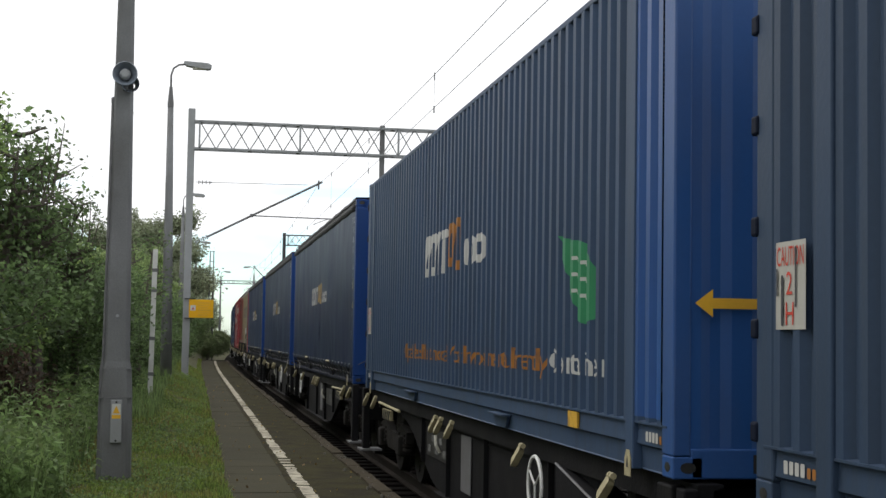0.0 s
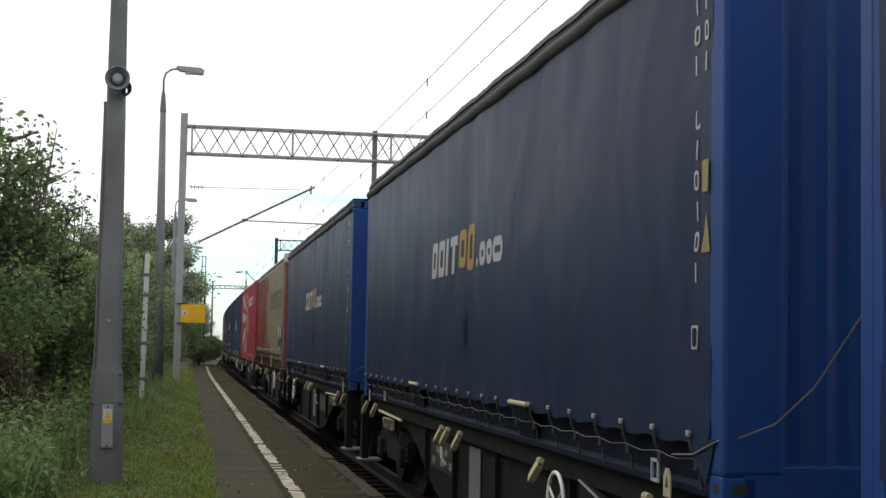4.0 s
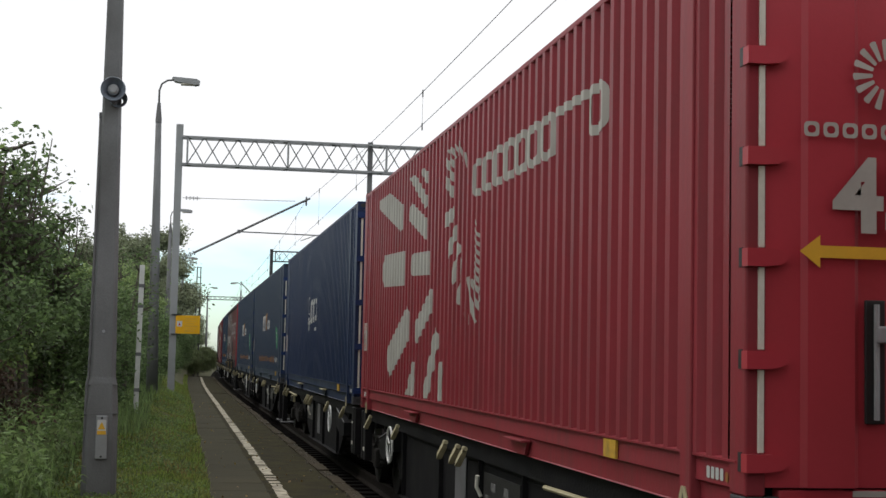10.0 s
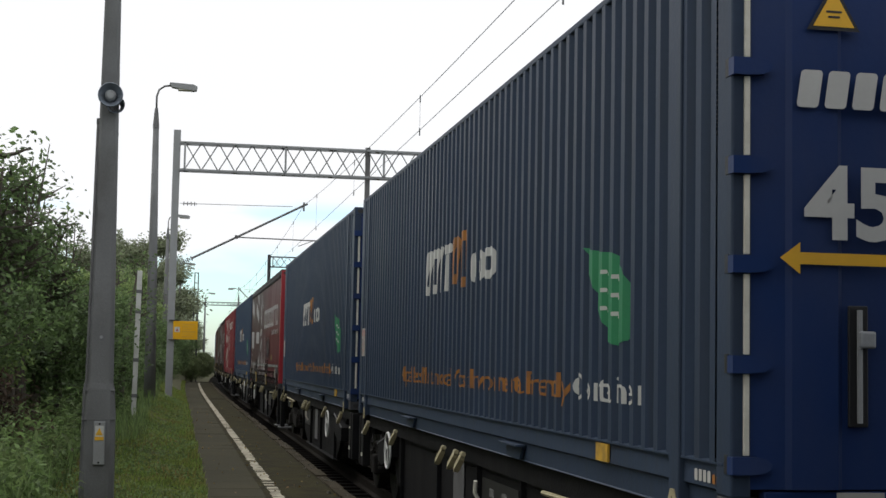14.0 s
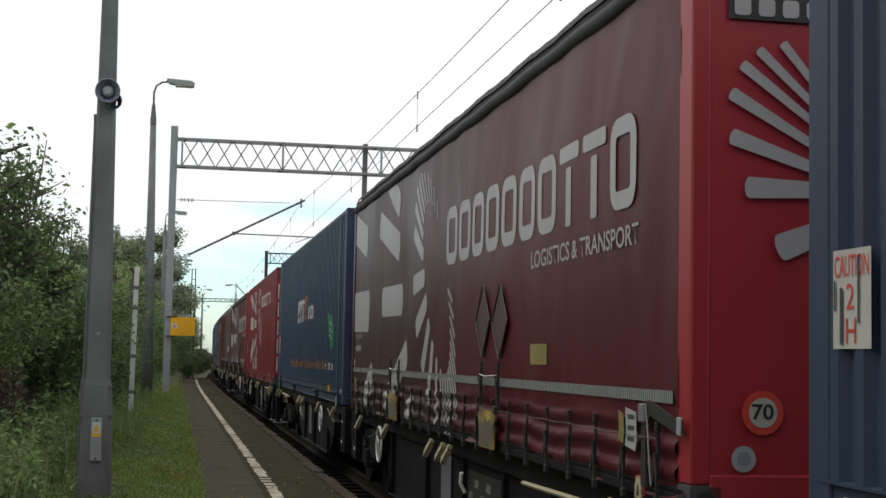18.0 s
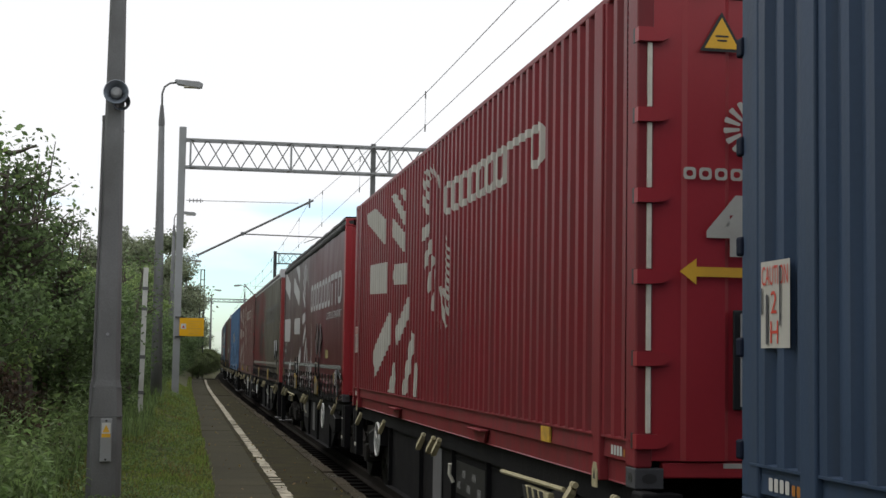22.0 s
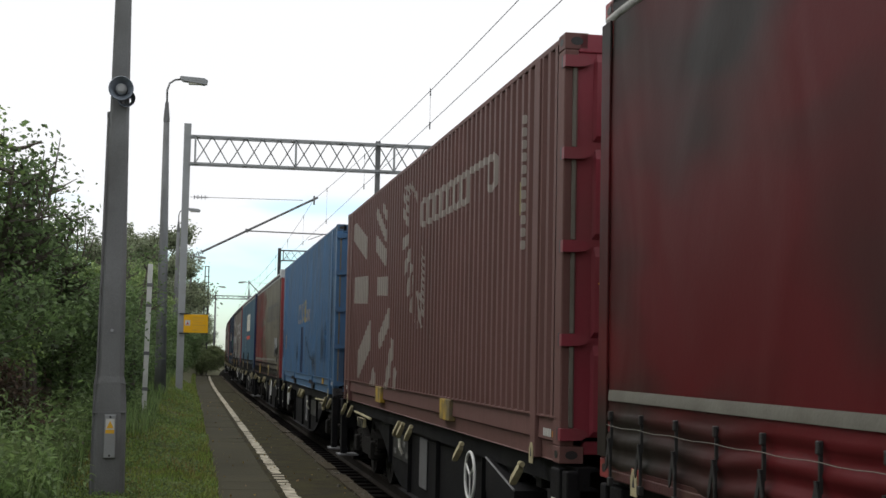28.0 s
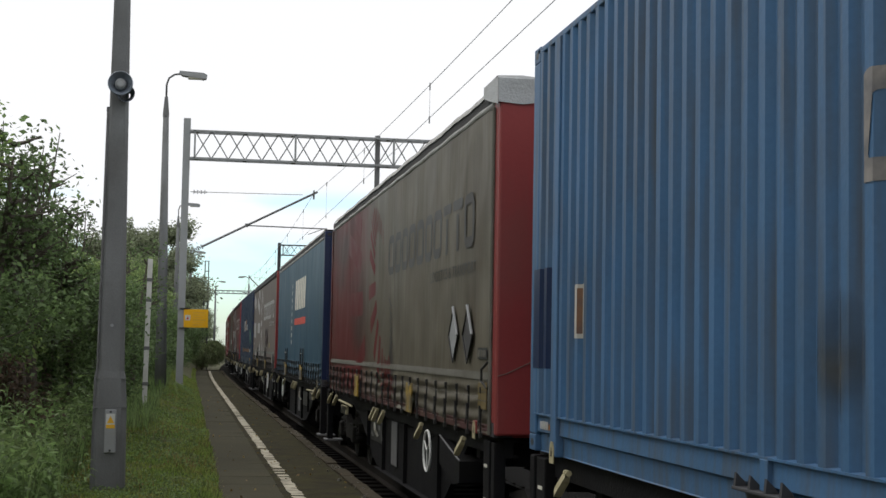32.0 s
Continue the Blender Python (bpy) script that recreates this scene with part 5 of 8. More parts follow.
def diamonds(c, at, face, cuts, fill=("steel", "placard"), flap=True, half=0.265, rod=0.011):
    for (u, v), m in zip(at, fill):
        d = decal("placard_frame", [[(u - half, v), (u, v - 1.09 * half), (u + half, v), (u, v + 1.09 * half)]], M[m], c, flat, lift=0.02, label="metal diamond placard holder")
        for a, b in (((sx * (half + 0.01), 0), (0, sz * (1.09 * half + 0.012))) for sx in (-1, 1) for sz in (-1, 1)):
            part("frame_edge", tubed([(SIDE - 0.024, HALF - u - a[0], v + a[1]), (SIDE - 0.024, HALF - u - b[0], v + b[1])], rod if flap else 0.006, 5), M["black" if flap else "placard"], d, "dark edge")
        if not flap:
            continue
        bm = bmesh.new()
        tube(bm, [(SIDE - 0.03, HALF - u, v + 1.2 * half), (SIDE - 0.03, HALF - u - 1.05 * half, v)], 2 * rod, 6)
        part("placard_flap", bm, M["steel"], d)


TARP_U = [0.16 + (LEN - 0.32) * i / 90 for i in range(91)]
HEM_V = [0.02 + 0.025 * i for i in range(17)]
TARP_V = [0.45, 0.5, 0.6, 0.9, 1.3, 1.7, 2.1, 2.4, 2.6, 2.72, 2.79]
TARP_CUTS = TARP_U


def make_unit_box(paint="slate", end="plain", end_paint="navy", tone="slate blue", bright=False):
    c = box_container(tone + " corrugated container with pale and orange marks on a wagon", M[paint], end, M[end_paint])
    unit_mark(c, 5.33, 1.40, 0.97, ribbed, RIB_U)
    for word, u, w in (("4", 3.88, 0.17), ("pallets", 4.17, 0.98), ("Multimodal", 5.22, 1.62), ("Most", 6.93, 0.72), ("Environmental", 7.72, 1.95), ("Friendly", 9.78, 1.12)):
        decal("slogan_word", words(word, u, 0.5, 0.17, w), M["orange"], c, ribbed, RIB_U, label="worn orange writing")
    decal("slogan_end", words("Container", 11.03, 0.5, 0.17, 1.38), M["lettering"], c, ribbed, RIB_U)
    leaf = [(11.10, 1.56), (11.45, 1.50), (11.75, 1.47), (11.95, 1.34), (12.08, 1.12), (12.10, 0.95), (12.0, 0.84), (11.82, 0.80), (11.66, 0.84), (11.52, 1.0), (11.34, 1.22)]
    leaf = decal("leaf", [[(11.236 + (u - 11.10) * 0.955, 0.83 + (v - 0.80) * 0.83) for u, v in leaf]], M["green"], c, ribbed, RIB_U, label="green leaf painted on the side")
    decal("leaf_writing", [rounded(11.52 + 0.11 * (i % 5), 11.575 + 0.11 * (i % 5), 1.29 - 0.11 * (i // 5) - 0.02 * (i % 5), 1.315 - 0.11 * (i // 5) - 0.02 * (i % 5), 0.01) for i in range(15)], M["lettering"], leaf, ribbed, RIB_U, lift=0.007, split=True)
    if bright:
        decal("repainted_end", [[(12.98, 0.3), (13.52, 0.3), (13.52, 2.78), (12.98, 2.78)]], M["brightblue"], c, ribbed, RIB_U, label="brighter blue repainted end")
        for ob in c.children:
            if ob.name.startswith(("corner_post", "corner_casting")) and ob.data.vertices[0].co.y < 0:
                ob.data.materials[0] = M["brightblue"]
    caution_sign(c)
    maker_plate(c)
    if end == "door":
        end_marks(c)
    else:
        end_marks(c, size="", triangle=False, mark=False, rise=-0.3, aside=0.12)
    return c


def code_bars(c, u, v0, n, face, colour="lettering", hollow=False):
    """An upright row of plain bars where a number stands."""
    polys = []
    for i in range(n):
        v = v0 - 0.155 * i - (0.12 if i > 3 else 0.0)
        polys.append(ring(u, u + 0.07, v - 0.05, v + 0.05, 0.017, 0.025) if hollow and i % 2 == 0 else [rounded(u + 0.024, u + 0.044, v - 0.05, v + 0.05, 0.006)])
    decal("number_bar", polys, M[colour], c, face, TARP_CUTS, lift=0.003, split=True)


def make_unit_curtain(du=0.0, inward=0.0):
    c = curtain_container("dark blue tarpaulin container with pale marks on a wagon", M["tarp_blue"], M["deepblue"], skirt=0.24, rail_paint="dark_navy")
    unit_mark(c, 5.5 + du, 1.40 - 0.3 * du, 1.0, tarp_face, TARP_CUTS, white="tarp_print", gold="gold_print", kv=0.78)
    code_bars(c, 13.30 - inward, 2.62, 10, tarp_face, "tarp_print", hollow=True)
    code_bars(c, 13.44 - inward, 2.62, 4, tarp_face, "tarp_print", hollow=True)
    decal("number_frame", ring(13.29 - inward, 13.38 - inward, 0.72, 0.84, 0.012, 0.012), M["tarp_print"], c, tarp_face, TARP_CUTS, lift=0.003)
    decal("warning_triangle", [[(13.42 - inward, 1.20), (13.54 - inward, 1.20), (13.48 - inward, 1.40)]], M["brass"], c, tarp_face, TARP_CUTS, lift=0.006)
    decal("yellow_sticker", [rounded(13.43 - inward, 13.52 - inward, 1.50, 1.66, 0.01)], M["brass"], c, tarp_face, TARP_CUTS, lift=0.006)
    part("tie_rope", tubed([(SIDE + 0.01, -HALF + 0.75, 0.17), (SIDE - 0.02, -HALF + 0.35, 0.20), (SIDE - 0.012, -HALF + 0.05, 0.285), (-1.16, -HALF - 0.012, 0.31), (-1.05, -HALF - 0.15, 0.38), (-0.98, -HALF - 0.42, 0.56), (-0.93, -HALF - 0.75, 0.86), (-0.9, -HALF - 0.95, 1.08)], 0.005, 5), M["hem_grey"], c, "grey rope tied along the hem and out to the next container")
    part("curtain_tail", prismed([(-HALF + 0.48, 0.27), (-HALF + 0.08, 0.29), (-HALF + 0.20, 0.06)], SIDE - 0.012, SIDE - 0.006, "x"), M["tarp_blue"], c, "loose corner of the curtain")
    decal("dark_smear", [rounded(7.22, 7.50, 0.60, 1.10, 0.13)], M["smear"], c, tarp_face, TARP_CUTS, lift=0.002, label="dark smear on the tarpaulin")
    return c


def tarp_face(u, v):
    return slack(u, v) - 0.015


def make_beige_curtain(frame_paint="end_brick", tarp="tarp_beige", ink="grey_letter", tone="grimy beige", inward=0.0):
    c = curtain_container(tone + " and red tarpaulin container on a flat wagon", M[tarp], M[frame_paint], roof="pale_tarp", rail_paint="dark_maroon", du=0.2, hung=False)
    far_lap(c, tarp)
    block_mark(c, 7.25, 12.9, 1.66, 2.16, ink, tarp_face, TARP_CUTS)
    for word, u, w in (("LOGISTICS", 10.5, 1.02), ("&", 11.58, 0.13), ("TRANSPORT", 11.77, 1.13)):
        decal("subtitle", words(word, u, 1.42, 0.11, w), M[ink], c, tarp_face, TARP_CUTS)
    sunburst(c, 6.72, 1.44, "faded_red", tarp_face, TARP_CUTS, dark=ink)
    if tarp != "tarp_grimy":
        decal("spoke", [spoke((a[0] + 0.1, a[1]), (b[0] + 0.1, b[1]), w) for a, b, w in TARP_LONG[:4]], M["deep_red"], c, tarp_face, TARP_CUTS, lo=(0.16, 0.03), hi=(13.5, 2.76), split=True)
    diamonds(c, ((12.02 - inward, 0.86), (12.72 - inward, 0.86)), tarp_face, TARP_CUTS, half=0.225, rod=0.007)
    decal("hem_band", [rounded(0.2, 13.5, 0.47, 0.535, 0.01)], M["hem_grey"], c, tarp_face, TARP_CUTS, lift=0.005)
    for x0, x1 in ((-1.25, -0.94), (0.94, 1.25)):
        part("end_post", boxed(x0, x1, -HALF - 0.07, -HALF + 0.02, 0.02, HIGH - 0.03, 0.02), M[frame_paint], c)
    bm = bmesh.new()
    rows = []
    for i in range(13):
        x = -1.275 + 2.55 * i / 12
        d = 0.02 * math.sin(i * 2.1)
        rows.append([(x, -HALF + 0.5 + d, HIGH + 0.075), (x, -HALF - 0.06, HIGH + 0.085 + d * 0.5), (x, -HALF - 0.085, HIGH + 0.06), (x, -HALF - 0.088, HIGH - 0.14 - d)])
    ribbon(bm, rows)
    for s in (-1, 1):
        ribbon(bm, [[(s * 1.276, -HALF + y, HIGH + 0.076), (s * 1.278, -HALF + y, HIGH - 0.12 - 0.2 * max(0, 0.1 - y) + 0.24 * max(0.0, y - 0.1))] for y in (-0.086, 0.0, 0.15, 0.3, 0.5)])
    bmesh.ops.recalc_face_normals(bm, faces=bm.faces)
    part("roof_flap", bm, M["white_tarp"], c, "whitish roof flap folded over the end")
    part("post_flange", boxed(-0.938, -0.855, -HALF - 0.035, -HALF + 0.02, 0.02, HIGH - 0.03, 0.008), M[frame_paint], c)
    part("panel_slot", boxed(-0.853, -0.825, -HALF + 0.006, -HALF + 0.0145, 0.19, HIGH - 0.14), M["black"], c, "dark slot beside the end panel")
    part("floor_gap", boxed(-0.83, 0.83, -HALF - 0.004, -HALF - 0.001, 0.05, 0.165), M["black"], c, "dark gap under the end panel")
    for z in (0.077, 0.211, 0.333):
        decal("bolt_hole", [rounded(-0.908, -0.873, z, z + 0.035, 0.017)], M["black"], c, end=True, lift=0.038)
    part("tie_rope", tubed([(-1.24, -HALF - 0.073, 0.51), (-1.16, -HALF - 0.078, 0.535), (-1.0, -HALF - 0.078, 0.61), (-0.92, -HALF - 0.076, 0.65), (-0.80, -HALF - 0.06, 0.72), (-0.62, -HALF - 0.06, 0.83)], 0.003, 5), M["hem_grey"], c, "loose thin rope across the end")
    plate = decal("code_plate", [rounded(13.06, 13.46, 0.645, 0.745, 0.01)], M["black"], c, tarp_face, TARP_CUTS, lift=0.006)
    decal("code_bar", [rounded(13.09 + 0.09 * i, 13.15 + 0.09 * i, 0.665, 0.725, 0.01) for i in range(4)], M["hem_grey"], plate, tarp_face, TARP_CUTS, lift=0.009, split=True)
    board = part("ochre_board", boxed(SIDE - 0.030, SIDE - 0.022, HALF - 13.53, HALF - 13.18, 0.22, 0.45, 0.006), M["gold_board"], c, "dull ochre slatted board on the hem")
    for k in range(2):
        part("slat_gap", boxed(SIDE - 0.0315, SIDE - 0.0302, HALF - 13.52, HALF - 13.19, 0.29 + 0.075 * k, 0.298 + 0.075 * k), M["placard"], board)
    part("curtain_pole", tubed([(SIDE - 0.012, HALF - 13.60, 0.02), (SIDE - 0.010, HALF - 13.60, 2.78)], 0.018, 8), M["hem_grey"], c, "pale curtain pole along the edge")
    part("pole_catch", tubed([(SIDE - 0.02, HALF - 13.52, 0.62), (SIDE - 0.05, HALF - 13.42, 0.56), (SIDE - 0.05, HALF - 13.42, 0.46), (SIDE - 0.02, HALF - 13.52, 0.40)], 0.012, 6), M["buckle"], c)
    return c


BOX_LONG = (((4.85, 2.79), (5.28, 2.60), 0.12), ((4.15, 2.80), (5.26, 2.34), 0.15), ((4.17, 2.36), (5.34, 2.045), 0.225), ((4.36, 1.74), (5.54, 1.69), 0.25), ((4.72, 0.96), (5.72, 1.32), 0.25), ((5.36, 0.24), (6.05, 0.97), 0.26), ((6.24, 0.2), (6.32, 0.67), 0.23),
              ((1.68, 2.79), (3.64, 2.32), 0.325), ((2.1, 1.79), (3.88, 1.73), 0.40), ((2.7, 0.62), (4.26, 1.12), 0.41), ((4.15, 0.12), (4.72, 0.58), 0.31))
TARP_LONG = (((3.0, 3.0), (4.18, 2.46), 0.30), ((2.56, 2.40), (4.24, 1.98), 0.34), ((2.86, 1.40), (4.52, 1.38), 0.36), ((3.3, 0.12), (4.92, 0.80), 0.33), ((4.75, -0.1), (5.35, 0.32), 0.22),
             ((-0.4, 2.67), (1.4, 2.25), 0.42), ((-0.3, 1.36), (1.76, 1.33), 0.55), ((1.2, 0.0), (2.22, 0.53), 0.40))


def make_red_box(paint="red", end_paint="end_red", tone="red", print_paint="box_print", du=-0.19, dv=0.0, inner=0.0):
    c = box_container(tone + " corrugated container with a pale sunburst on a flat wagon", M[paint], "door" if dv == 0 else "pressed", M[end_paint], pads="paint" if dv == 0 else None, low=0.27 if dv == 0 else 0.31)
    sunburst(c, 7.13, 2.01, print_paint, ribbed, RIB_U, 0.69, [((a[0] + du + inner * (i < 7), a[1] + dv), (b[0] + du + inner * (i < 7), b[1] + dv), w) for i, (a, b, w) in enumerate(BOX_LONG)], lo=(0.9, 0.29), hi=(9.0, 2.74))
    block_mark(c, 7.5, 11.55, 2.13, 2.46, print_paint, ribbed, RIB_U)
    if dv == 0:
        caution_sign(c)
    else:
        for u in (4.35, 9.35):
            part("lifting_pad", boxed(SIDE - 0.020, SIDE + 0.045, HALF - u - 0.27, HALF - u + 0.27, 0.09, 0.298, 0.01), M["worn_yellow"], c, "worn yellow lifting pad on the bottom rail")
    maker_plate(c)
    if dv:
        side_codes(c, 12.14, print_paint)
    end_marks(c, burst=True, lift=0.19, x0=-0.84, aside=-0.02, tint=print_paint)
    return c


def stretched(c, k):
    """The longer kind of curtain container: everything on it drawn out from the far end."""
    done = set()
    for ob in c.children_recursive:
        if ob.parent != c and abs(ob.parent.location.y) > 1e-6:
            continue
        if abs(ob.location.y) > 1e-6:
            ob.location.y = HALF - (HALF - ob.location.y) * k
        elif ob.data.name not in done:
            done.add(ob.data.name)
            for v in ob.data.vertices:
                v.co.y = HALF - (HALF - v.co.y) * k
    return c


def make_navy_box():
    c = box_container("navy corrugated container with a pale mark on a wagon", M["navy"], "panelled", M["navy_end"], pads="pale")
    polys = []
    for i in range(3):
        a = 6.45 + i * 0.44
        polys += ring(a, a + 0.36, 1.32 + 0.02 * i, 1.78, 0.1, 0.1)
    decal("mark", polys, M["lettering"], c, ribbed, RIB_U)
    decal("emblem", ring(6.02, 6.16, 1.5, 1.85, 0.035, 0.06) + [petal(6.1, 1.45, a, 0.02, 0.27, 0.05, 0.07) for a in (-0.5, -1.57, -2.64)], M["lettering"], c, ribbed, RIB_U)
    decal("small_mark", [rounded(7.3 + 0.13 * i, 7.4 + 0.13 * i, 1.17, 1.23, 0.01) for i in range(3)], M["lettering"], c, ribbed, RIB_U)
    caution_sign(c)
    maker_plate(c)
    end_marks(c, mark=False, low=1.03, rise=-0.36, x0=-1.07, aside=0.10)
    line = ((((-0.86, 1.86), (-0.86, 1.74), (-0.80, 1.70), (-0.74, 1.74), (-0.74, 1.83), (-0.68, 1.87), (-0.62, 1.83), (-0.62, 1.62), (-0.52, 1.58))), ((-1.02, 1.66), (-0.88, 1.66), (-0.86, 1.72)), ((-0.98, 1.57), (-0.82, 1.61), (-0.80, 1.70)), ((-0.74, 1.72), (-0.74, 1.55)), ((-0.68, 1.82), (-0.68, 1.62), (-0.58, 1.56)))
    decal("emblem_stroke", [spoke((a[0] - 0.09, a[1] + 0.1), (b[0] - 0.09, b[1] + 0.1), 0.029) for q in line for a, b in zip(q, q[1:])], M["lettering"], c, end=True, lift=0.024, split=True)
    return c


def far_lap(c, tarp):
    """The curtain's far edge, lapped over the corner post."""
    bm = boxed(SIDE - 0.018, SIDE - 0.004, HALF - 0.175, HALF + 0.002, 0.13, 2.80, 0.004)
    part("curtain_lap", bm, M[tarp], c)


def make_red_curtain(tarp="tarp_red", frame_paint="end_red", tone="dark red", du=0.0, ex=0.0):
    c = curtain_container(tone + " tarpaulin container with a pale sunburst on a wagon", M[tarp], M[frame_paint], du=du)
    far_lap(c, tarp)
    sunburst(c, 6.62 + du, 1.44, "tarp_print", tarp_face, TARP_CUTS, 1.0, [((a[0] + du, a[1]), (b[0] + du, b[1]), w) for a, b, w in TARP_LONG])
    block_mark(c, 7.15 + du, 12.95 + du, 1.60, 2.14, "tarp_print", tarp_face, TARP_CUTS)
    decal("brass_plate", [rounded(10.47 + du, 10.94 + du, 0.69, 0.835, 0.01)], M["brass"], c, tarp_face, TARP_CUTS, lift=0.006, label="dull yellow sticker")
    for word, u, w in (("LOGISTICS", 10.45, 1.04), ("&", 11.55, 0.13), ("TRANSPORT", 11.74, 1.16)):
        decal("subtitle", words(word, u + du, 1.38, 0.12, w, 0.012), M["tarp_print"], c, tarp_face, TARP_CUTS)
    decal("hem_band", [rounded(0.2, 13.5, 0.512, 0.577, 0.01)], M["webbing"], c, tarp_face, TARP_CUTS, lift=0.007, label="grey webbing along the hem")
    diamonds(c, ((8.90 + du, 1.04), (9.53 + du, 1.02)), tarp_face, TARP_CUTS, fill=("placard_red", "placard_red"), flap=False)
    plate = decal("code_plate", [rounded(0.36, 0.98, 0.79, 0.90, 0.01)], M["placard"], c, tarp_face, TARP_CUTS, lift=0.006)
    decal("code_bar", [rounded(0.40 + 0.115 * i, 0.485 + 0.115 * i, 0.81, 0.88, 0.01) for i in range(5)], M["tarp_print"], plate, tarp_face, TARP_CUTS, lift=0.009, split=True)
    decal("code_bar", [rounded(0.36 + 0.09 * i, 0.42 + 0.09 * i, 0.98, 1.04, 0.01) for i in range(8)], M["worn_print"], c, tarp_face, TARP_CUTS, lift=0.005, split=True)
    decal("round_sticker", [rounded(0.22, 0.32, 0.60, 0.70, 0.05)], M["tarp_print"], c, tarp_face, TARP_CUTS, lift=0.006)
    for (x, z), turn, w in zip(((-0.77, 2.36), (-0.90, 2.32), (-0.99, 2.24), (-1.05, 2.09), (-1.05, 1.87), (-0.97, 1.61), (-0.80, 1.30)), (-49, -42, -36, -29, -18, 0, 22), (0.05, 0.055, 0.06, 0.07, 0.085, 0.11, 0.14)):
        a = radians(turn)
        decal("end_spoke", [petal(x + ex, z, a, 0.0, 0.62, w, w * 0.6)], M["tarp_print"], c, end=True)
    plate = decal("code_plate", [rounded(-1.06 + ex, -0.38 + ex, 2.47, 2.60, 0.01)], M["black"], c, end=True)
    decal("code_bar", [rounded(-1.03 + ex + 0.13 * i, -0.94 + ex + 0.13 * i, 2.49, 2.58, 0.02) for i in range(5)], M["tarp_print"], plate, end=True, lift=0.008, split=True)
    decal("round_sticker", [rounded(-1.035 + ex, -0.905 + ex, 0.185, 0.315, 0.065)], M["steel"], c, end=True)
    decal("sticker_centre", [rounded(-1.005 + ex, -0.935 + ex, 0.215, 0.285, 0.035)], M["horn"], c, end=True, lift=0.008)
    sign = decal("speed_sign", [rounded(-0.98 + ex, -0.76 + ex, 0.37, 0.59, 0.11, 8)], M["red_letter"], c, end=True, lift=0.005, label="round white sticker with a red rim")
    decal("sign_face", [rounded(-0.945 + ex, -0.795 + ex, 0.405, 0.555, 0.075, 8)], M["box_print"], sign, end=True, lift=0.008)
    decal("sign_number", words("70", -0.93 + ex, 0.448, 0.075, 0.115, 0.02), M["black"], sign, end=True, lift=0.011)
    # tags and the black strap at the near corner of the curtain
    for u0, u1, v0, v1, paint in ((12.70, 12.79, 0.27, 0.45, "brass"), (12.83, 13.01, 0.24, 0.47, "tarp_print")):
        tag = part("paper_tag", prismed([(HALF - u0, v1), (HALF - u1, v1 - 0.02), (HALF - u1 - 0.02, v0 + 0.06), (HALF - u1, v0), (HALF - u0, v0 + 0.02), (HALF - u0 - 0.02, v0 + 0.09)], SIDE - 0.050, SIDE - 0.046, "x"), M[paint], c, "crumpled tag tied to the hem")
        if paint == "tarp_print":
            for k in range(3):
                part("tag_bar", boxed(SIDE - 0.0525, SIDE - 0.0502, HALF - u1 + 0.02, HALF - u0 - 0.05, v0 + 0.05 + 0.06 * k, v0 + 0.075 + 0.06 * k), M["placard"], tag)
    strap = part("corner_strap", prismed([(HALF - 13.08, 0.50), (HALF - 13.20, 0.52), (HALF - 13.62, 0.44), (HALF - 13.70, 0.44), (HALF - 13.70, 0.37), (HALF - 13.60, 0.37), (HALF - 13.22, 0.44), (HALF - 13.15, 0.36), (HALF - 13.16, 0.06), (HALF - 13.08, 0.06)], SIDE - 0.040, SIDE - 0.030, "x"), M["buckle"], c, "black ratchet strap round the corner")
    part("ratchet", boxed(SIDE - 0.058, SIDE - 0.034, HALF - 13.17, HALF - 13.07, 0.40, 0.50, 0.008), M["darksteel"], strap)
    part("strap_end", boxed(SIDE - 0.046, SIDE - 0.030, HALF - 13.70, HALF - 13.64, 0.36, 0.45, 0.005), M["steel"], strap)
    part("tie_cord", tubed([(SIDE - 0.055, HALF - 13.12, 0.49), (SIDE - 0.06, HALF - 13.20, 0.50), (SIDE - 0.055, HALF - 13.22, 0.40), (SIDE - 0.05, HALF - 13.27, 0.08)], 0.004, 5), M["tarp_print"], c, "loose pale cord")
    part("yellow_ribbon", prismed([(HALF - 0.70, 0.44), (HALF - 0.86, 0.43), (HALF - 0.80, 0.20), (HALF - 0.77, 0.20)], SIDE - 0.050, SIDE - 0.046, "x"), M["brass"], c, "dull yellow ribbon on the hem")
    return c


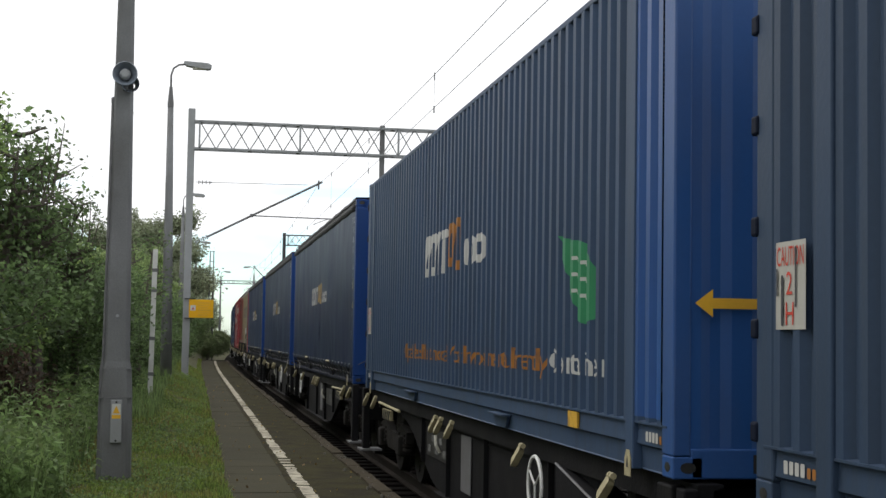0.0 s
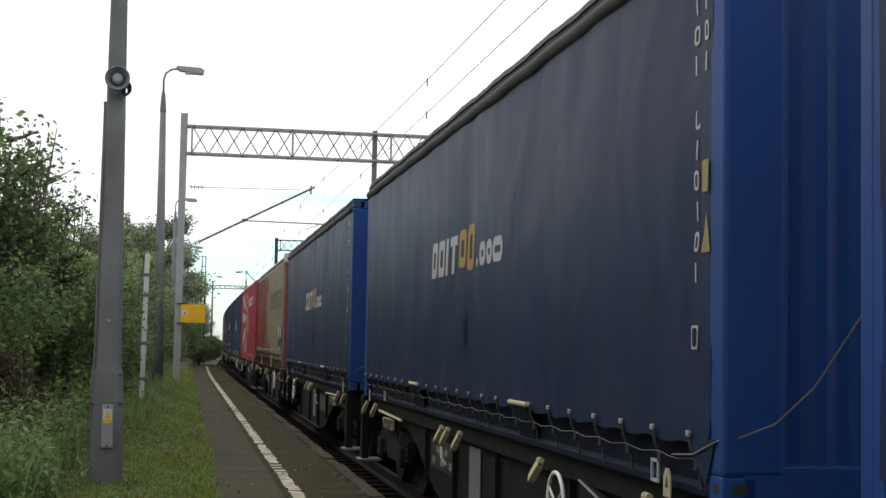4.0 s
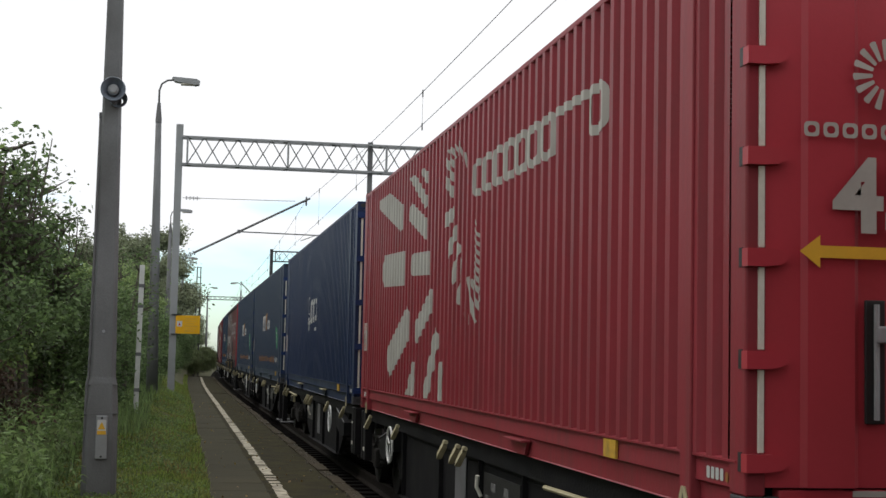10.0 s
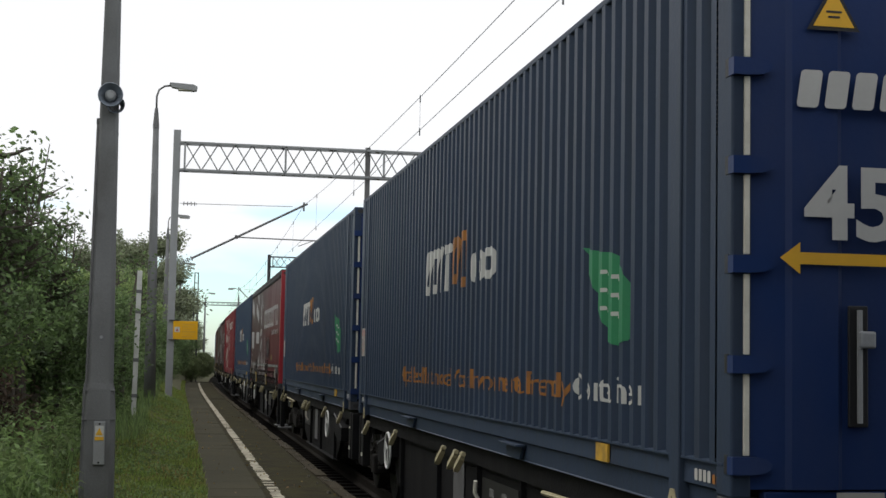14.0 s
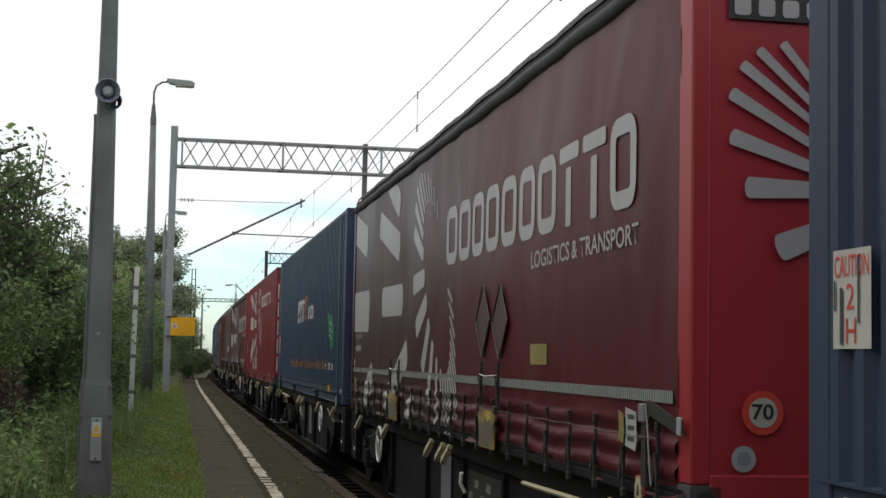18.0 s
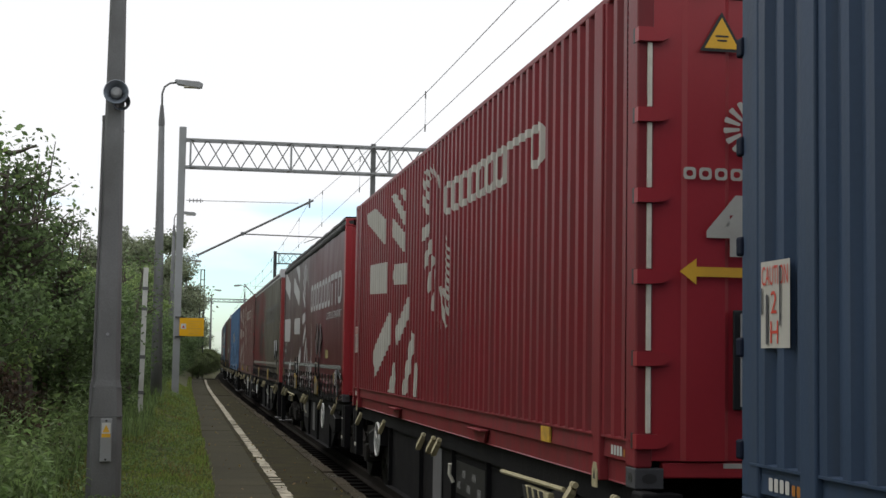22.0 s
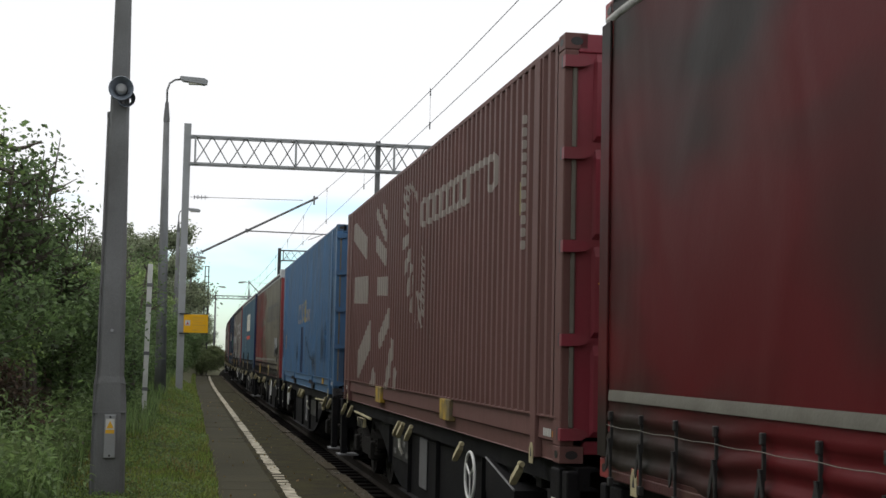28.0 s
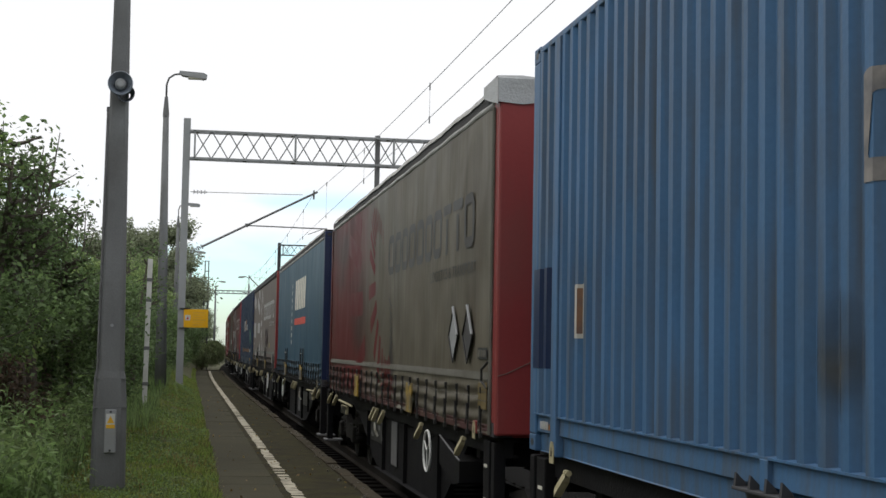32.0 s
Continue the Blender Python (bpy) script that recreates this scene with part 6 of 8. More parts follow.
def make_pale_box():
    c = box_container("faded scratched light blue corrugated container on a flat wagon", M["skyblue"], "pressed", M["skyblue"], pads="forked")
    unit_mark(c, 5.3, 1.38, 0.95, ribbed, RIB_U, white="worn_print", gold="worn_gold")
    decal("patch", [rounded(6.2, 6.72, 0.3, 1.3, 0.01)], M["navy"], c, ribbed, RIB_U, label="darker blue repair patch")
    decal("patch", [rounded(0.1, 0.60, 0.60, 1.32, 0.01)], M["navy"], c, ribbed, RIB_U)
    decal("sticker", [rounded(1.24, 1.46, 0.81, 1.165, 0.01)], M["box_print"], c, ribbed, RIB_U, label="torn pale and orange sticker")
    decal("sticker_bar", [rounded(1.30, 1.34, 0.84, 1.14, 0.01), rounded(1.38, 1.41, 0.82, 1.10, 0.01)], M["faded_orange"], c, ribbed, RIB_U, lift=0.007)
    r = random.Random(8)
    line = [(7.42, 1.10), (7.6, 0.98), (7.82, 0.92), (8.0, 0.84), (8.25, 0.79), (8.5, 0.69), (8.75, 0.66), (9.1, 0.55)]
    decal("scrape", [spoke((a[0] - 0.1, a[1] + r.uniform(-0.03, 0.03)), (b[0] + 0.1, b[1] + r.uniform(-0.03, 0.03)), r.uniform(0.06, 0.10)) for a, b in zip(line, line[1:])], M["scrape"], c, ribbed, RIB_U, lift=0.003, label="long dark scrape", split=True)
    for name, paint, u0, u1, v0, v1, label in (("stain", "rust_stain", 11.0, 11.85, 0.45, 1.30, "grimy brown stain"), ("touch_up", "touch_up", 11.7, 12.25, 0.5, 1.35, "brighter blue touched-up patch"), ("stain", "rust_stain", 4.85, 5.40, 0.45, 1.0, "grimy brown stain"), ("stain", "rust_stain", 12.9, 13.3, 0.3, 2.3, "grimy brown stain"), ("stain", "rust_stain", 9.0, 10.0, 0.3, 0.8, "grimy brown stain")):
        decal(name, [rounded(u0, u1, v0, v1, 0.25)], M[paint], c, ribbed, RIB_U, lift=0.003, label=label)
    maker_plate(c)
    end_marks(c, arrow=False, mark=False, low=1.03, lift=0.03, x0=-0.98, tint="pale_yellow")
    decal("header_stripe", [[(x, 2.90), (x + 0.10, 2.90), (x + 0.19, 2.972), (x + 0.09, 2.972)] for x in (-0.98, -0.78, -0.58, -0.38, -0.18, 0.02, 0.22, 0.42, 0.62)], M["pad"], c, end=True, lift=0.007, label="yellow slanting stripe", split=True)
    decal("header_band", [rounded(-1.0, 1.0, 2.885, 2.978, 0.005)], M["black"], c, end=True, lift=0.004)
    decal("yellow_bar", [rounded(-1.0, 0.2, 0.86, 0.92, 0.01)], M["pad"], c, end=True, lift=0.024)
    decal("repainted_panel", [rounded(-1.08, 1.08, 0.2, 0.82, 0.01)], M["navy"], c, end=True, lift=0.021)
    return c


def make_sea_curtain():
    c = curtain_container("sea blue tarpaulin container with a red stripe on a wagon", M["tarp_sea"], M["navy"], roof="pale_tarp")
    decal("panel", [rounded(6.5 + 0.5 * i, 6.9 + 0.5 * i, 1.6, 2.3, 0.05, slant=0.1) for i in range(6)], M["strip"], c, tarp_face, TARP_CUTS)
    decal("stripe", [rounded(6.4, 9.6, 1.25, 1.4, 0.02)], M["red_letter"], c, tarp_face, TARP_CUTS)
    decal("number_bars", [rounded(5.4, 5.62, 0.8 + 0.17 * i, 0.9 + 0.17 * i, 0.01) for i in range(9)], M["lettering"], c, tarp_face, TARP_CUTS)
    return c


# ---- wagons ----
wheelset_mesh = []


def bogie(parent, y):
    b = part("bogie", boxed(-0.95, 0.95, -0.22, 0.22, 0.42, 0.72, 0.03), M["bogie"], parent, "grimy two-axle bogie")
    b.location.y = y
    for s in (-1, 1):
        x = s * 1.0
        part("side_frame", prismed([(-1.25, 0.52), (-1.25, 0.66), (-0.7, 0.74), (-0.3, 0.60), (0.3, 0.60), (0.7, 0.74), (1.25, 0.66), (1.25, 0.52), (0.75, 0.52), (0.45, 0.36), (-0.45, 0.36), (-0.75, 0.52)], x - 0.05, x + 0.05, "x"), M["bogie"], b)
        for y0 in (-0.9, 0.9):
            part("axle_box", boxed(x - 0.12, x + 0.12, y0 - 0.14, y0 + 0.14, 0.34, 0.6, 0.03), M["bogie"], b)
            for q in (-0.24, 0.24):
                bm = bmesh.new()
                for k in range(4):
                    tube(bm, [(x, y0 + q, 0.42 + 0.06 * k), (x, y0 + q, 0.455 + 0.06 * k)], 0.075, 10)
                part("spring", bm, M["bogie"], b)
    for y0 in (-0.9, 0.9):
        if not wheelset_mesh:
            bm = bmesh.new()
            for s in (-1, 1):
                tube(bm, [(s * 0.68, 0, 0), (s * 0.72, 0, 0)], 0.485, 28)
                tube(bm, [(s * 0.72, 0, 0), (s * 0.815, 0, 0)], 0.46, 28)
                tube(bm, [(s * 0.815, 0, 0), (s * 0.84, 0, 0)], 0.13, 12)
                for i in range(4):
                    a = math.pi / 2 * i
                    tube(bm, [(s * 0.815, 0.28 * math.cos(a), 0.28 * math.sin(a)), (s * 0.822, 0.28 * math.cos(a), 0.28 * math.sin(a))], 0.05, 8)
            tube(bm, [(-0.68, 0, 0), (0.68, 0, 0)], 0.085, 12)
            ob = part("wheelset", bm, M["wheel"], b, "pair of grimy steel wheels on an axle")
            wheelset_mesh.append(ob.data)
        else:
            ob = share("wheelset", wheelset_mesh[0], b)
        ob.matrix_basis = pose(0, y0, 0.46)
    return b


def bmesh_scale(ob, k, o):
    for v in ob.data.vertices:
        v.co = o + (v.co - o) * k


def spigot(parent, y, side=-1):
    """A fold-down container pin on the side sill, hanging outwards and leaning along the wagon."""
    bm = bmesh.new()
    x = side * 1.255
    for q in (-0.032, 0.032):
        tube(bm, [(x, q - 0.02, 1.05), (x, q + 0.02, 1.05)], 0.027, 8)
    o, e = Vector((x, 0.0, 1.03)), Vector((x + side * 0.05, 0.15, 0.86))
    n = (e - o).normalized()
    side_v, out_v = Vector((0, 1, 0)) - n * n.y, Vector((1, 0, 0)) - n * n.x
    side_v.normalize()
    out_v.normalize()
    rings = []
    for f, w, d in ((0, 0.03, 0.025), (0.15, 0.042, 0.032), (0.85, 0.042, 0.034), (1.0, 0.032, 0.026)):
        c = o.lerp(e, f)
        rings.append([c + side_v * (w * i) + out_v * (d * j) for i, j in ((-1, -1), (1, -1), (1, 1), (-1, 1))])
    ribbon(bm, rings, closed=True)
    bm.verts.ensure_lookup_table()
    bm.faces.new(bm.verts[-4:])
    bmesh.ops.recalc_face_normals(bm, faces=bm.faces)
    ob = part("container_pin", bm, M["spigot"], parent, "yellowed fold-down container pin")
    bmesh_scale(ob, 0.8, Vector((x, 0.0, 1.05)))
    ob.location.y = y
    return ob


def wagon(label, odd):
    """One half of a two-part wagon, 14.3 m long; z = 0 at the rail. The nearer half carries the bogie of the joint at its far end; the other is its mirror image."""
    w = base("flat_wagon", label, "wagon", "wagons of the train")
    e = -1 if odd else 1
    def at(y):
        return e * y
    def span(a, b):
        return (min(e * a, e * b), max(e * a, e * b))
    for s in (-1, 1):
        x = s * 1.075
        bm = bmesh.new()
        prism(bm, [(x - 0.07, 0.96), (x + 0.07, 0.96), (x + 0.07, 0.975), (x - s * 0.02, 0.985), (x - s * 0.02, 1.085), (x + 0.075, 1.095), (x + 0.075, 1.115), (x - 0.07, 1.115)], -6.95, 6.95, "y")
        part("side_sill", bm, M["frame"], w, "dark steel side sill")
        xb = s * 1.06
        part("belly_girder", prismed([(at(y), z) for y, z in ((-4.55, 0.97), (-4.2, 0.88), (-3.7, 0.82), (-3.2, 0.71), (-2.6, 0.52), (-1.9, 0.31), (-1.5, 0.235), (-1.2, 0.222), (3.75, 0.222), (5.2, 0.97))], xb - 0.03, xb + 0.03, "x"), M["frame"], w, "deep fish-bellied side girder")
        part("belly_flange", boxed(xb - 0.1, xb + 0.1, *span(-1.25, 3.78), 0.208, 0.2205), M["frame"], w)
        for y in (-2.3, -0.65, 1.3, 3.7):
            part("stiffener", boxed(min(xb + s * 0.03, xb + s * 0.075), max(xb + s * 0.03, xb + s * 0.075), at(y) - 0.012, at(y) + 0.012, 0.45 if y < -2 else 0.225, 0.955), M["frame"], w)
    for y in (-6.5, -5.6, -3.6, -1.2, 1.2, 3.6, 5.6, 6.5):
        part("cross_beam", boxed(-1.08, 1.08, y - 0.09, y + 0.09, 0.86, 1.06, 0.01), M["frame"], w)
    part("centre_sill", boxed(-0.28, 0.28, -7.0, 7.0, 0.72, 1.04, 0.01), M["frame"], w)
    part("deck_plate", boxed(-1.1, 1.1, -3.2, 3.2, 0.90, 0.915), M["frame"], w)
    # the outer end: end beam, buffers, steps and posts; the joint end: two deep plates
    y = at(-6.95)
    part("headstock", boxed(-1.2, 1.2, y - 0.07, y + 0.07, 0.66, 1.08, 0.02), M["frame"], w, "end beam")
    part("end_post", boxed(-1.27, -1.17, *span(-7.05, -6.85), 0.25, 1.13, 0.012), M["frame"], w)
    part("foot_step", boxed(-1.32, -1.0, *span(-7.15, -6.75), 0.22, 0.25, 0.006), M["darksteel"], w)
    for s in (-1, 1):
        bm = bmesh.new()
        tube(bm, [(s * 0.875, y, 0.8), (s * 0.875, y - e * 0.22, 0.8)], 0.085, 10)
        tube(bm, [(s * 0.875, y - e * 0.22, 0.8), (s * 0.875, y - e * 0.26, 0.8)], 0.2, 14)
        part("buffer", bm, M["bogie"], w)
    for q in ((6.5, 6.75), (6.82, 6.95)):
        part("joint_plate", boxed(-1.22, -1.12, *span(*q), 0.42, 1.09, 0.012), M["frame"], w, "deep dark plate at the joint")
    part("joint_label", boxed(-1.226, -1.2215, *span(6.56, 6.68), 0.55, 0.6), M["strip"], w)
    part("joint_label", boxed(-1.226, -1.2215, *span(6.56, 6.68), 0.86, 0.885), M["strip"], w)
    for y in (5.75, 3.35, 0.32, -0.30, -0.62, -5.6, -6.5):
        spigot(w, at(y))
    for y in (-5.55, 5.7):
        spigot(w, at(y), 1)
    # brake gear: hand wheel, hazard-striped arm, valve box, lever, panels
    bm = bmesh.new()
    tube(bm, [(-1.27, 0.21 * math.cos(a), 0.21 * math.sin(a)) for a in [2 * math.pi * i / 24 for i in range(25)]], 0.014, 6)
    wheel = part("brake_wheel", bm, M["white"], w, "white hand brake wheel")
    wheel.location = (0, at(3.85), 0.80)
    for a in (0.5, 2.6, 4.7):
        part("spoke", tubed([(-1.27, 0, 0), (-1.27, 0.2 * math.cos(a), 0.2 * math.sin(a))], 0.009, 5), M["white"], wheel)
    arm = part("striped_arm", boxed(-1.25, -1.2, *span(-4.9, -4.2), 0.80, 0.93, 0.01), M["spigot"], w, "yellow and black striped arm")
    for i in range(4):
        part("stripe", prismed([(at(-4.85) + e * 0.17 * i, 0.803), (at(-4.77) + e * 0.17 * i, 0.803), (at(-4.68) + e * 0.17 * i, 0.927), (at(-4.76) + e * 0.17 * i, 0.927)], -1.258, -1.2505, "x"), M["black"], arm)
    part("tie_rod", tubed([(-1.24, at(-5.3), 0.99), (-1.24, at(-3.4), 0.965)], 0.018, 6), M["spigot"], w)
    part("step_chute", prismed([(at(4.15), 0.98), (at(5.25), 0.80), (at(5.25), 0.60), (at(4.9), 0.55), (at(4.15), 0.70)], -1.19, -0.92, "x"), M["frame"], w, "sloping dark step box")
    part("step_edge", tubed([(-1.19, at(4.15), 0.985), (-1.19, at(5.25), 0.805)], 0.010, 5), M["darksteel"], w)
    part("air_tank", tubed([(-0.85, at(2.0), 0.62), (-0.85, at(0.6), 0.62)], 0.17, 16), M["bogie"], w)
    part("data_panel", boxed(-1.102, -1.094, *span(-2.1, -0.75), 0.55, 0.86), M["black"], w, "black panel with worn writing")
    for i in range(5):
        part("writing_bar", boxed(-1.106, -1.1025, at(-1.4) - 0.55 + 0.24 * i, at(-1.4) - 0.38 + 0.24 * i, 0.60 + 0.12 * (i % 2), 0.67 + 0.12 * (i % 2)), M["worn"], w)
    part("grey_plate", boxed(-1.108, -1.098, *span(0.05, 0.55), 0.36, 0.92, 0.004), M["darksteel"], w, "grey cover plate under the pins")
    part("brake_lever", tubed([(-1.16, at(-0.9), 0.66), (-1.2, at(-0.9), 0.74), (-1.2, at(-0.93), 0.84)], 0.018, 6), M["strip"], w)
    bogie(w, at(-5.3))
    if not odd:
        bogie(w, 7.15)
    return w


# far end of each container when the clip starts, counted along the line
ENDS = {-1: -9.11, 0: 6.19, 1: 21.04, 2: 36.41, 3: 51.53, 4: 67.43, 5: 82.36, 6: 97.69, 7: 112.31, 8: 127.53, 9: 142.22, 10: 157.28, 11: 172.10, 12: 187.38, 13: 202.44, 14: 218.03, 15: 232.72, 16: 248.14, 17: 263.31, 18: 278.61, 19: 293.46, 20: 308.76, 21: 323.61, 22: 338.91, 23: 353.76, 24: 369.06, 25: 383.91, 26: 399.21}
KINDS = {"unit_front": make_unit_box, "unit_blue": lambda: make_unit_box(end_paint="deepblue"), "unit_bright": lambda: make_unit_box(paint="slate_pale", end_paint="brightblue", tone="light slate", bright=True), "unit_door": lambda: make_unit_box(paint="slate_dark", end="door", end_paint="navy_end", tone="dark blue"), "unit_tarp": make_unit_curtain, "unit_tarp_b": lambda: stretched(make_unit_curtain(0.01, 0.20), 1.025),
         "beige": lambda: stretched(make_beige_curtain(inward=0.16), 1.015), "beige_grimy": lambda: stretched(make_beige_curtain(tarp="tarp_grimy", tone="dark grimy beige", inward=0.08), 1.014), "beige_worn": lambda: stretched(make_beige_curtain(tarp="tarp_worn", tone="worn grey-beige", inward=0.08), 1.014), "red_box": lambda: stretched(make_red_box("red_lighter", "end_rose", "bright red"), 1.011), "red_box_b": lambda: make_red_box(du=-0.36), "brown_box": lambda: make_red_box("brown", "brown_end", "faded red-brown", "pale_print", -0.93, -0.09, 0.38), "navy_box": make_navy_box,
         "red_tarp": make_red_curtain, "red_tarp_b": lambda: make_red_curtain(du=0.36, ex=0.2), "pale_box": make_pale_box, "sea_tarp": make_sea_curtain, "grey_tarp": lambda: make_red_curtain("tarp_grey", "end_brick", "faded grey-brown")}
# container -1 stays out of view, added for its shadow and reflections
ORDER = {-1: "unit_front", 0: "unit_front", 1: "unit_bright", 2: "unit_tarp", 3: "unit_tarp", 4: "unit_tarp_b", 5: "beige", 6: "red_box", 7: "navy_box", 8: "unit_door", 9: "unit_door",
         10: "red_tarp", 11: "unit_blue", 12: "red_box_b", 13: "red_tarp_b", 14: "beige_grimy", 15: "brown_box", 16: "pale_box", 17: "beige_worn", 18: "sea_tarp", 19: "grey_tarp",
         20: "unit_door", 21: "red_tarp", 22: "beige_grimy", 23: "red_box_b", 24: "brown_box", 25: "unit_front", 26: "red_tarp"}
made, rolling = {}, []
WAGON_LABEL = "dark grimy flat wagon with fold-down container pins on its sill"
for k, kind in ORDER.items():
    if kind in made:
        c = copy_thing(made[kind], Matrix())
    else:
        c = made[kind] = KINDS[kind]()
    rolling.append((c, ENDS[k] - HALF, DECK))
    joint = k % 2 == 1      # the half further on in its pair, joined to the one before it
    key = ("wagon", joint)
    if key in made:
        w = copy_thing(made[key], Matrix())
    else:
        w = made[key] = wagon(WAGON_LABEL, joint)
    mid = ENDS[k] - HALF
    rolling.append((w, mid, RAIL))


TRAVEL = (248.124, 39.960, -186.375, 229.900, -93.912)


SURGE = {3: 0.10, 7: 0.26}      # the train surges a little as the couplings run taut


def travelled(t):
    """Metres that the train has come towards the camera since the start: it slows a little on the way."""
    q = t / 32
    return SURGE.get(t, 0.0) + q * (TRAVEL[0] + q * (TRAVEL[1] + q * (TRAVEL[2] + q * (TRAVEL[3] + q * TRAVEL[4]))))


def on_line(s, z, reach=5.5):
    """The pose of a vehicle whose middle stands at s along the near track."""
    a, b = s - reach, s + reach
    xa, xb = TRACK + bend(a), TRACK + bend(b)
    return pose((xa + xb) / 2, s, z, 0, 0, -math.degrees(math.atan2(xb - xa, b - a)))


def motions():
    for ob, s, z in rolling:
        walk(ob, [(t, on_line(s - travelled(t), z)) for t in range(0, 33)])
        for part_of in ob.children_recursive:
            if part_of.name.startswith("wheelset"):
                y = part_of.location.y
                walk(part_of, [(i / 15, pose(0, y, 0.46, math.degrees(travelled(i / 15) / 0.46) % 360.0)) for i in range(0, 481)])

# ---- posts, lamps and overhead line ----
def pole_with_speaker(x, y):
    g = verge(x, y)
    p = base("concrete_pole", "grey weathered concrete pole with a fuse box on the verge", "pole", m=pose(x, y, g, 0, -0.25, 0))
    bm = bmesh.new()
    secs = [(0.182, 0.16, -0.3), (0.168, 0.155, 0.95), (0.152, 0.15, 1.22), (0.136, 0.14, 1.29), (0.112, 0.12, 3.06), (0.084, 0.1, 5.58), (0.06, 0.08, 8.8)]
    ribbon(bm, [[(sx * a * k1, sy * b * k2, z) for sx, sy, k1, k2 in ((-1, -1, 0.72, 1), (1, -1, 0.72, 1), (1, -1, 1, 0.72), (1, 1, 1, 0.72), (1, 1, 0.72, 1), (-1, 1, 0.72, 1), (-1, 1, 1, 0.72), (-1, -1, 1, 0.72))] for a, b, z in secs], closed=True)
    bmesh.ops.recalc_face_normals(bm, faces=bm.faces)
    part("shaft", bm, M["pole"], p)
    bm = bmesh.new()
    tube(bm, [(-0.165, -0.02, 0.0), (-0.155, -0.02, 1.2), (-0.135, -0.02, 1.32), (-0.104, -0.02, 4.14)], 0.026, 8)
    tube(bm, [(-0.178, -0.12, -0.1), (-0.166, -0.12, 0.95), (-0.14, -0.11, 1.3), (-0.118, -0.1, 3.2), (-0.106, -0.06, 4.1)], 0.011, 6)
    part("cable_duct", bm, M["darksteel"], p, "dark cable duct up the side")
    part("duct_cap", boxed(-0.132, -0.08, -0.05, 0.02, 4.1, 4.17, 0.01), M["darksteel"], p)
    for z in (1.21, 0.9, 4.02):
        w = 0.170 if z < 1 else 0.155 if z < 2 else 0.104
        part("band", boxed(-w, w, -w * 0.93, w * 0.93, z - 0.006, z + 0.006, 0.002), M["pole"], p)
    plate = part("fuse_cover", boxed(-0.045, 0.078, -0.185, -0.15, 0.42, 0.88, 0.008), M["steel"], p, "galvanised cover plate with two bolts")
    part("warning_label", boxed(-0.03, 0.062, -0.188, -0.184, 0.70, 0.835), M["white"], plate)
    part("warning_triangle", prismed([(-0.022, 0.735), (0.054, 0.735), (0.016, 0.815)], -0.191, -0.1878, "y"), M["amber"], plate)
    part("yellow_strip", boxed(-0.03, 0.062, -0.1885, -0.1845, 0.68, 0.72), M["amber"], plate)
    for z in (0.445, 0.855):
        part("bolt", tubed([(0.016, -0.19, z), (0.016, -0.18, z)], 0.012, 8), M["black"], plate)
    part("bolt_head", tubed([(0.0, -0.155, 1.78), (0.0, -0.13, 1.78)], 0.018, 8), M["steel"], p)
    return p


def loudspeaker(x, y, z):
    s = base("loudspeaker", "pale grey round horn loudspeaker clamped to the pole", "loudspeaker", m=pose(x, y, z) @ Matrix.Scale(0.88, 4))
    bm = bmesh.new()
    prof = [(0.145, -0.34), (0.152, -0.325), (0.145, -0.31), (0.11, -0.26), (0.075, -0.2), (0.06, -0.12), (0.06, -0.02)]
    ribbon(bm, [[(r * math.cos(a), yy, r * math.sin(a)) for a in [2 * math.pi * i / 28 for i in range(28)]] for r, yy in prof], closed=True)
    ribbon(bm, [[(r * math.cos(a), yy, r * math.sin(a)) for a in [2 * math.pi * i / 28 for i in range(28)]] for r, yy in [(0.145, -0.34), (0.125, -0.30), (0.085, -0.24), (0.07, -0.21)]], closed=True)
    part("horn", bm, M["horn"], s, smooth=True)
    bm = bmesh.new()
    tube(bm, [(0, -0.21, 0), (0, -0.30, 0), (0, -0.325, 0)], [0.072, 0.066, 0.04], 20)
    part("dust_cap", bm, M["steel"], s, "pale centre cap")
    bm = bmesh.new()
    tube(bm, [(0, -0.02, 0), (0, 0.12, 0)], 0.08, 16)
    part("driver", bm, M["darksteel"], s)
    bm = bmesh.new()
    ribbon(bm, [[(0.06 + r * math.cos(a), yy, -0.09 + r * math.sin(a)) for a in [2 * math.pi * i / 24 for i in range(24)]] for r, yy in [(0.11, -0.16), (0.09, -0.1), (0.05, 0.0), (0.05, 0.08)]], closed=True)
    part("rear_horn", bm, M["horn"], s, smooth=True)
    part("bracket", boxed(-0.03, 0.03, -0.1, 0.02, -0.16, 0.02, 0.006), M["darksteel"], s)
    return s


pole_with_speaker(-0.795, 16.0)
loudspeaker(-0.79, 15.9, 4.395)


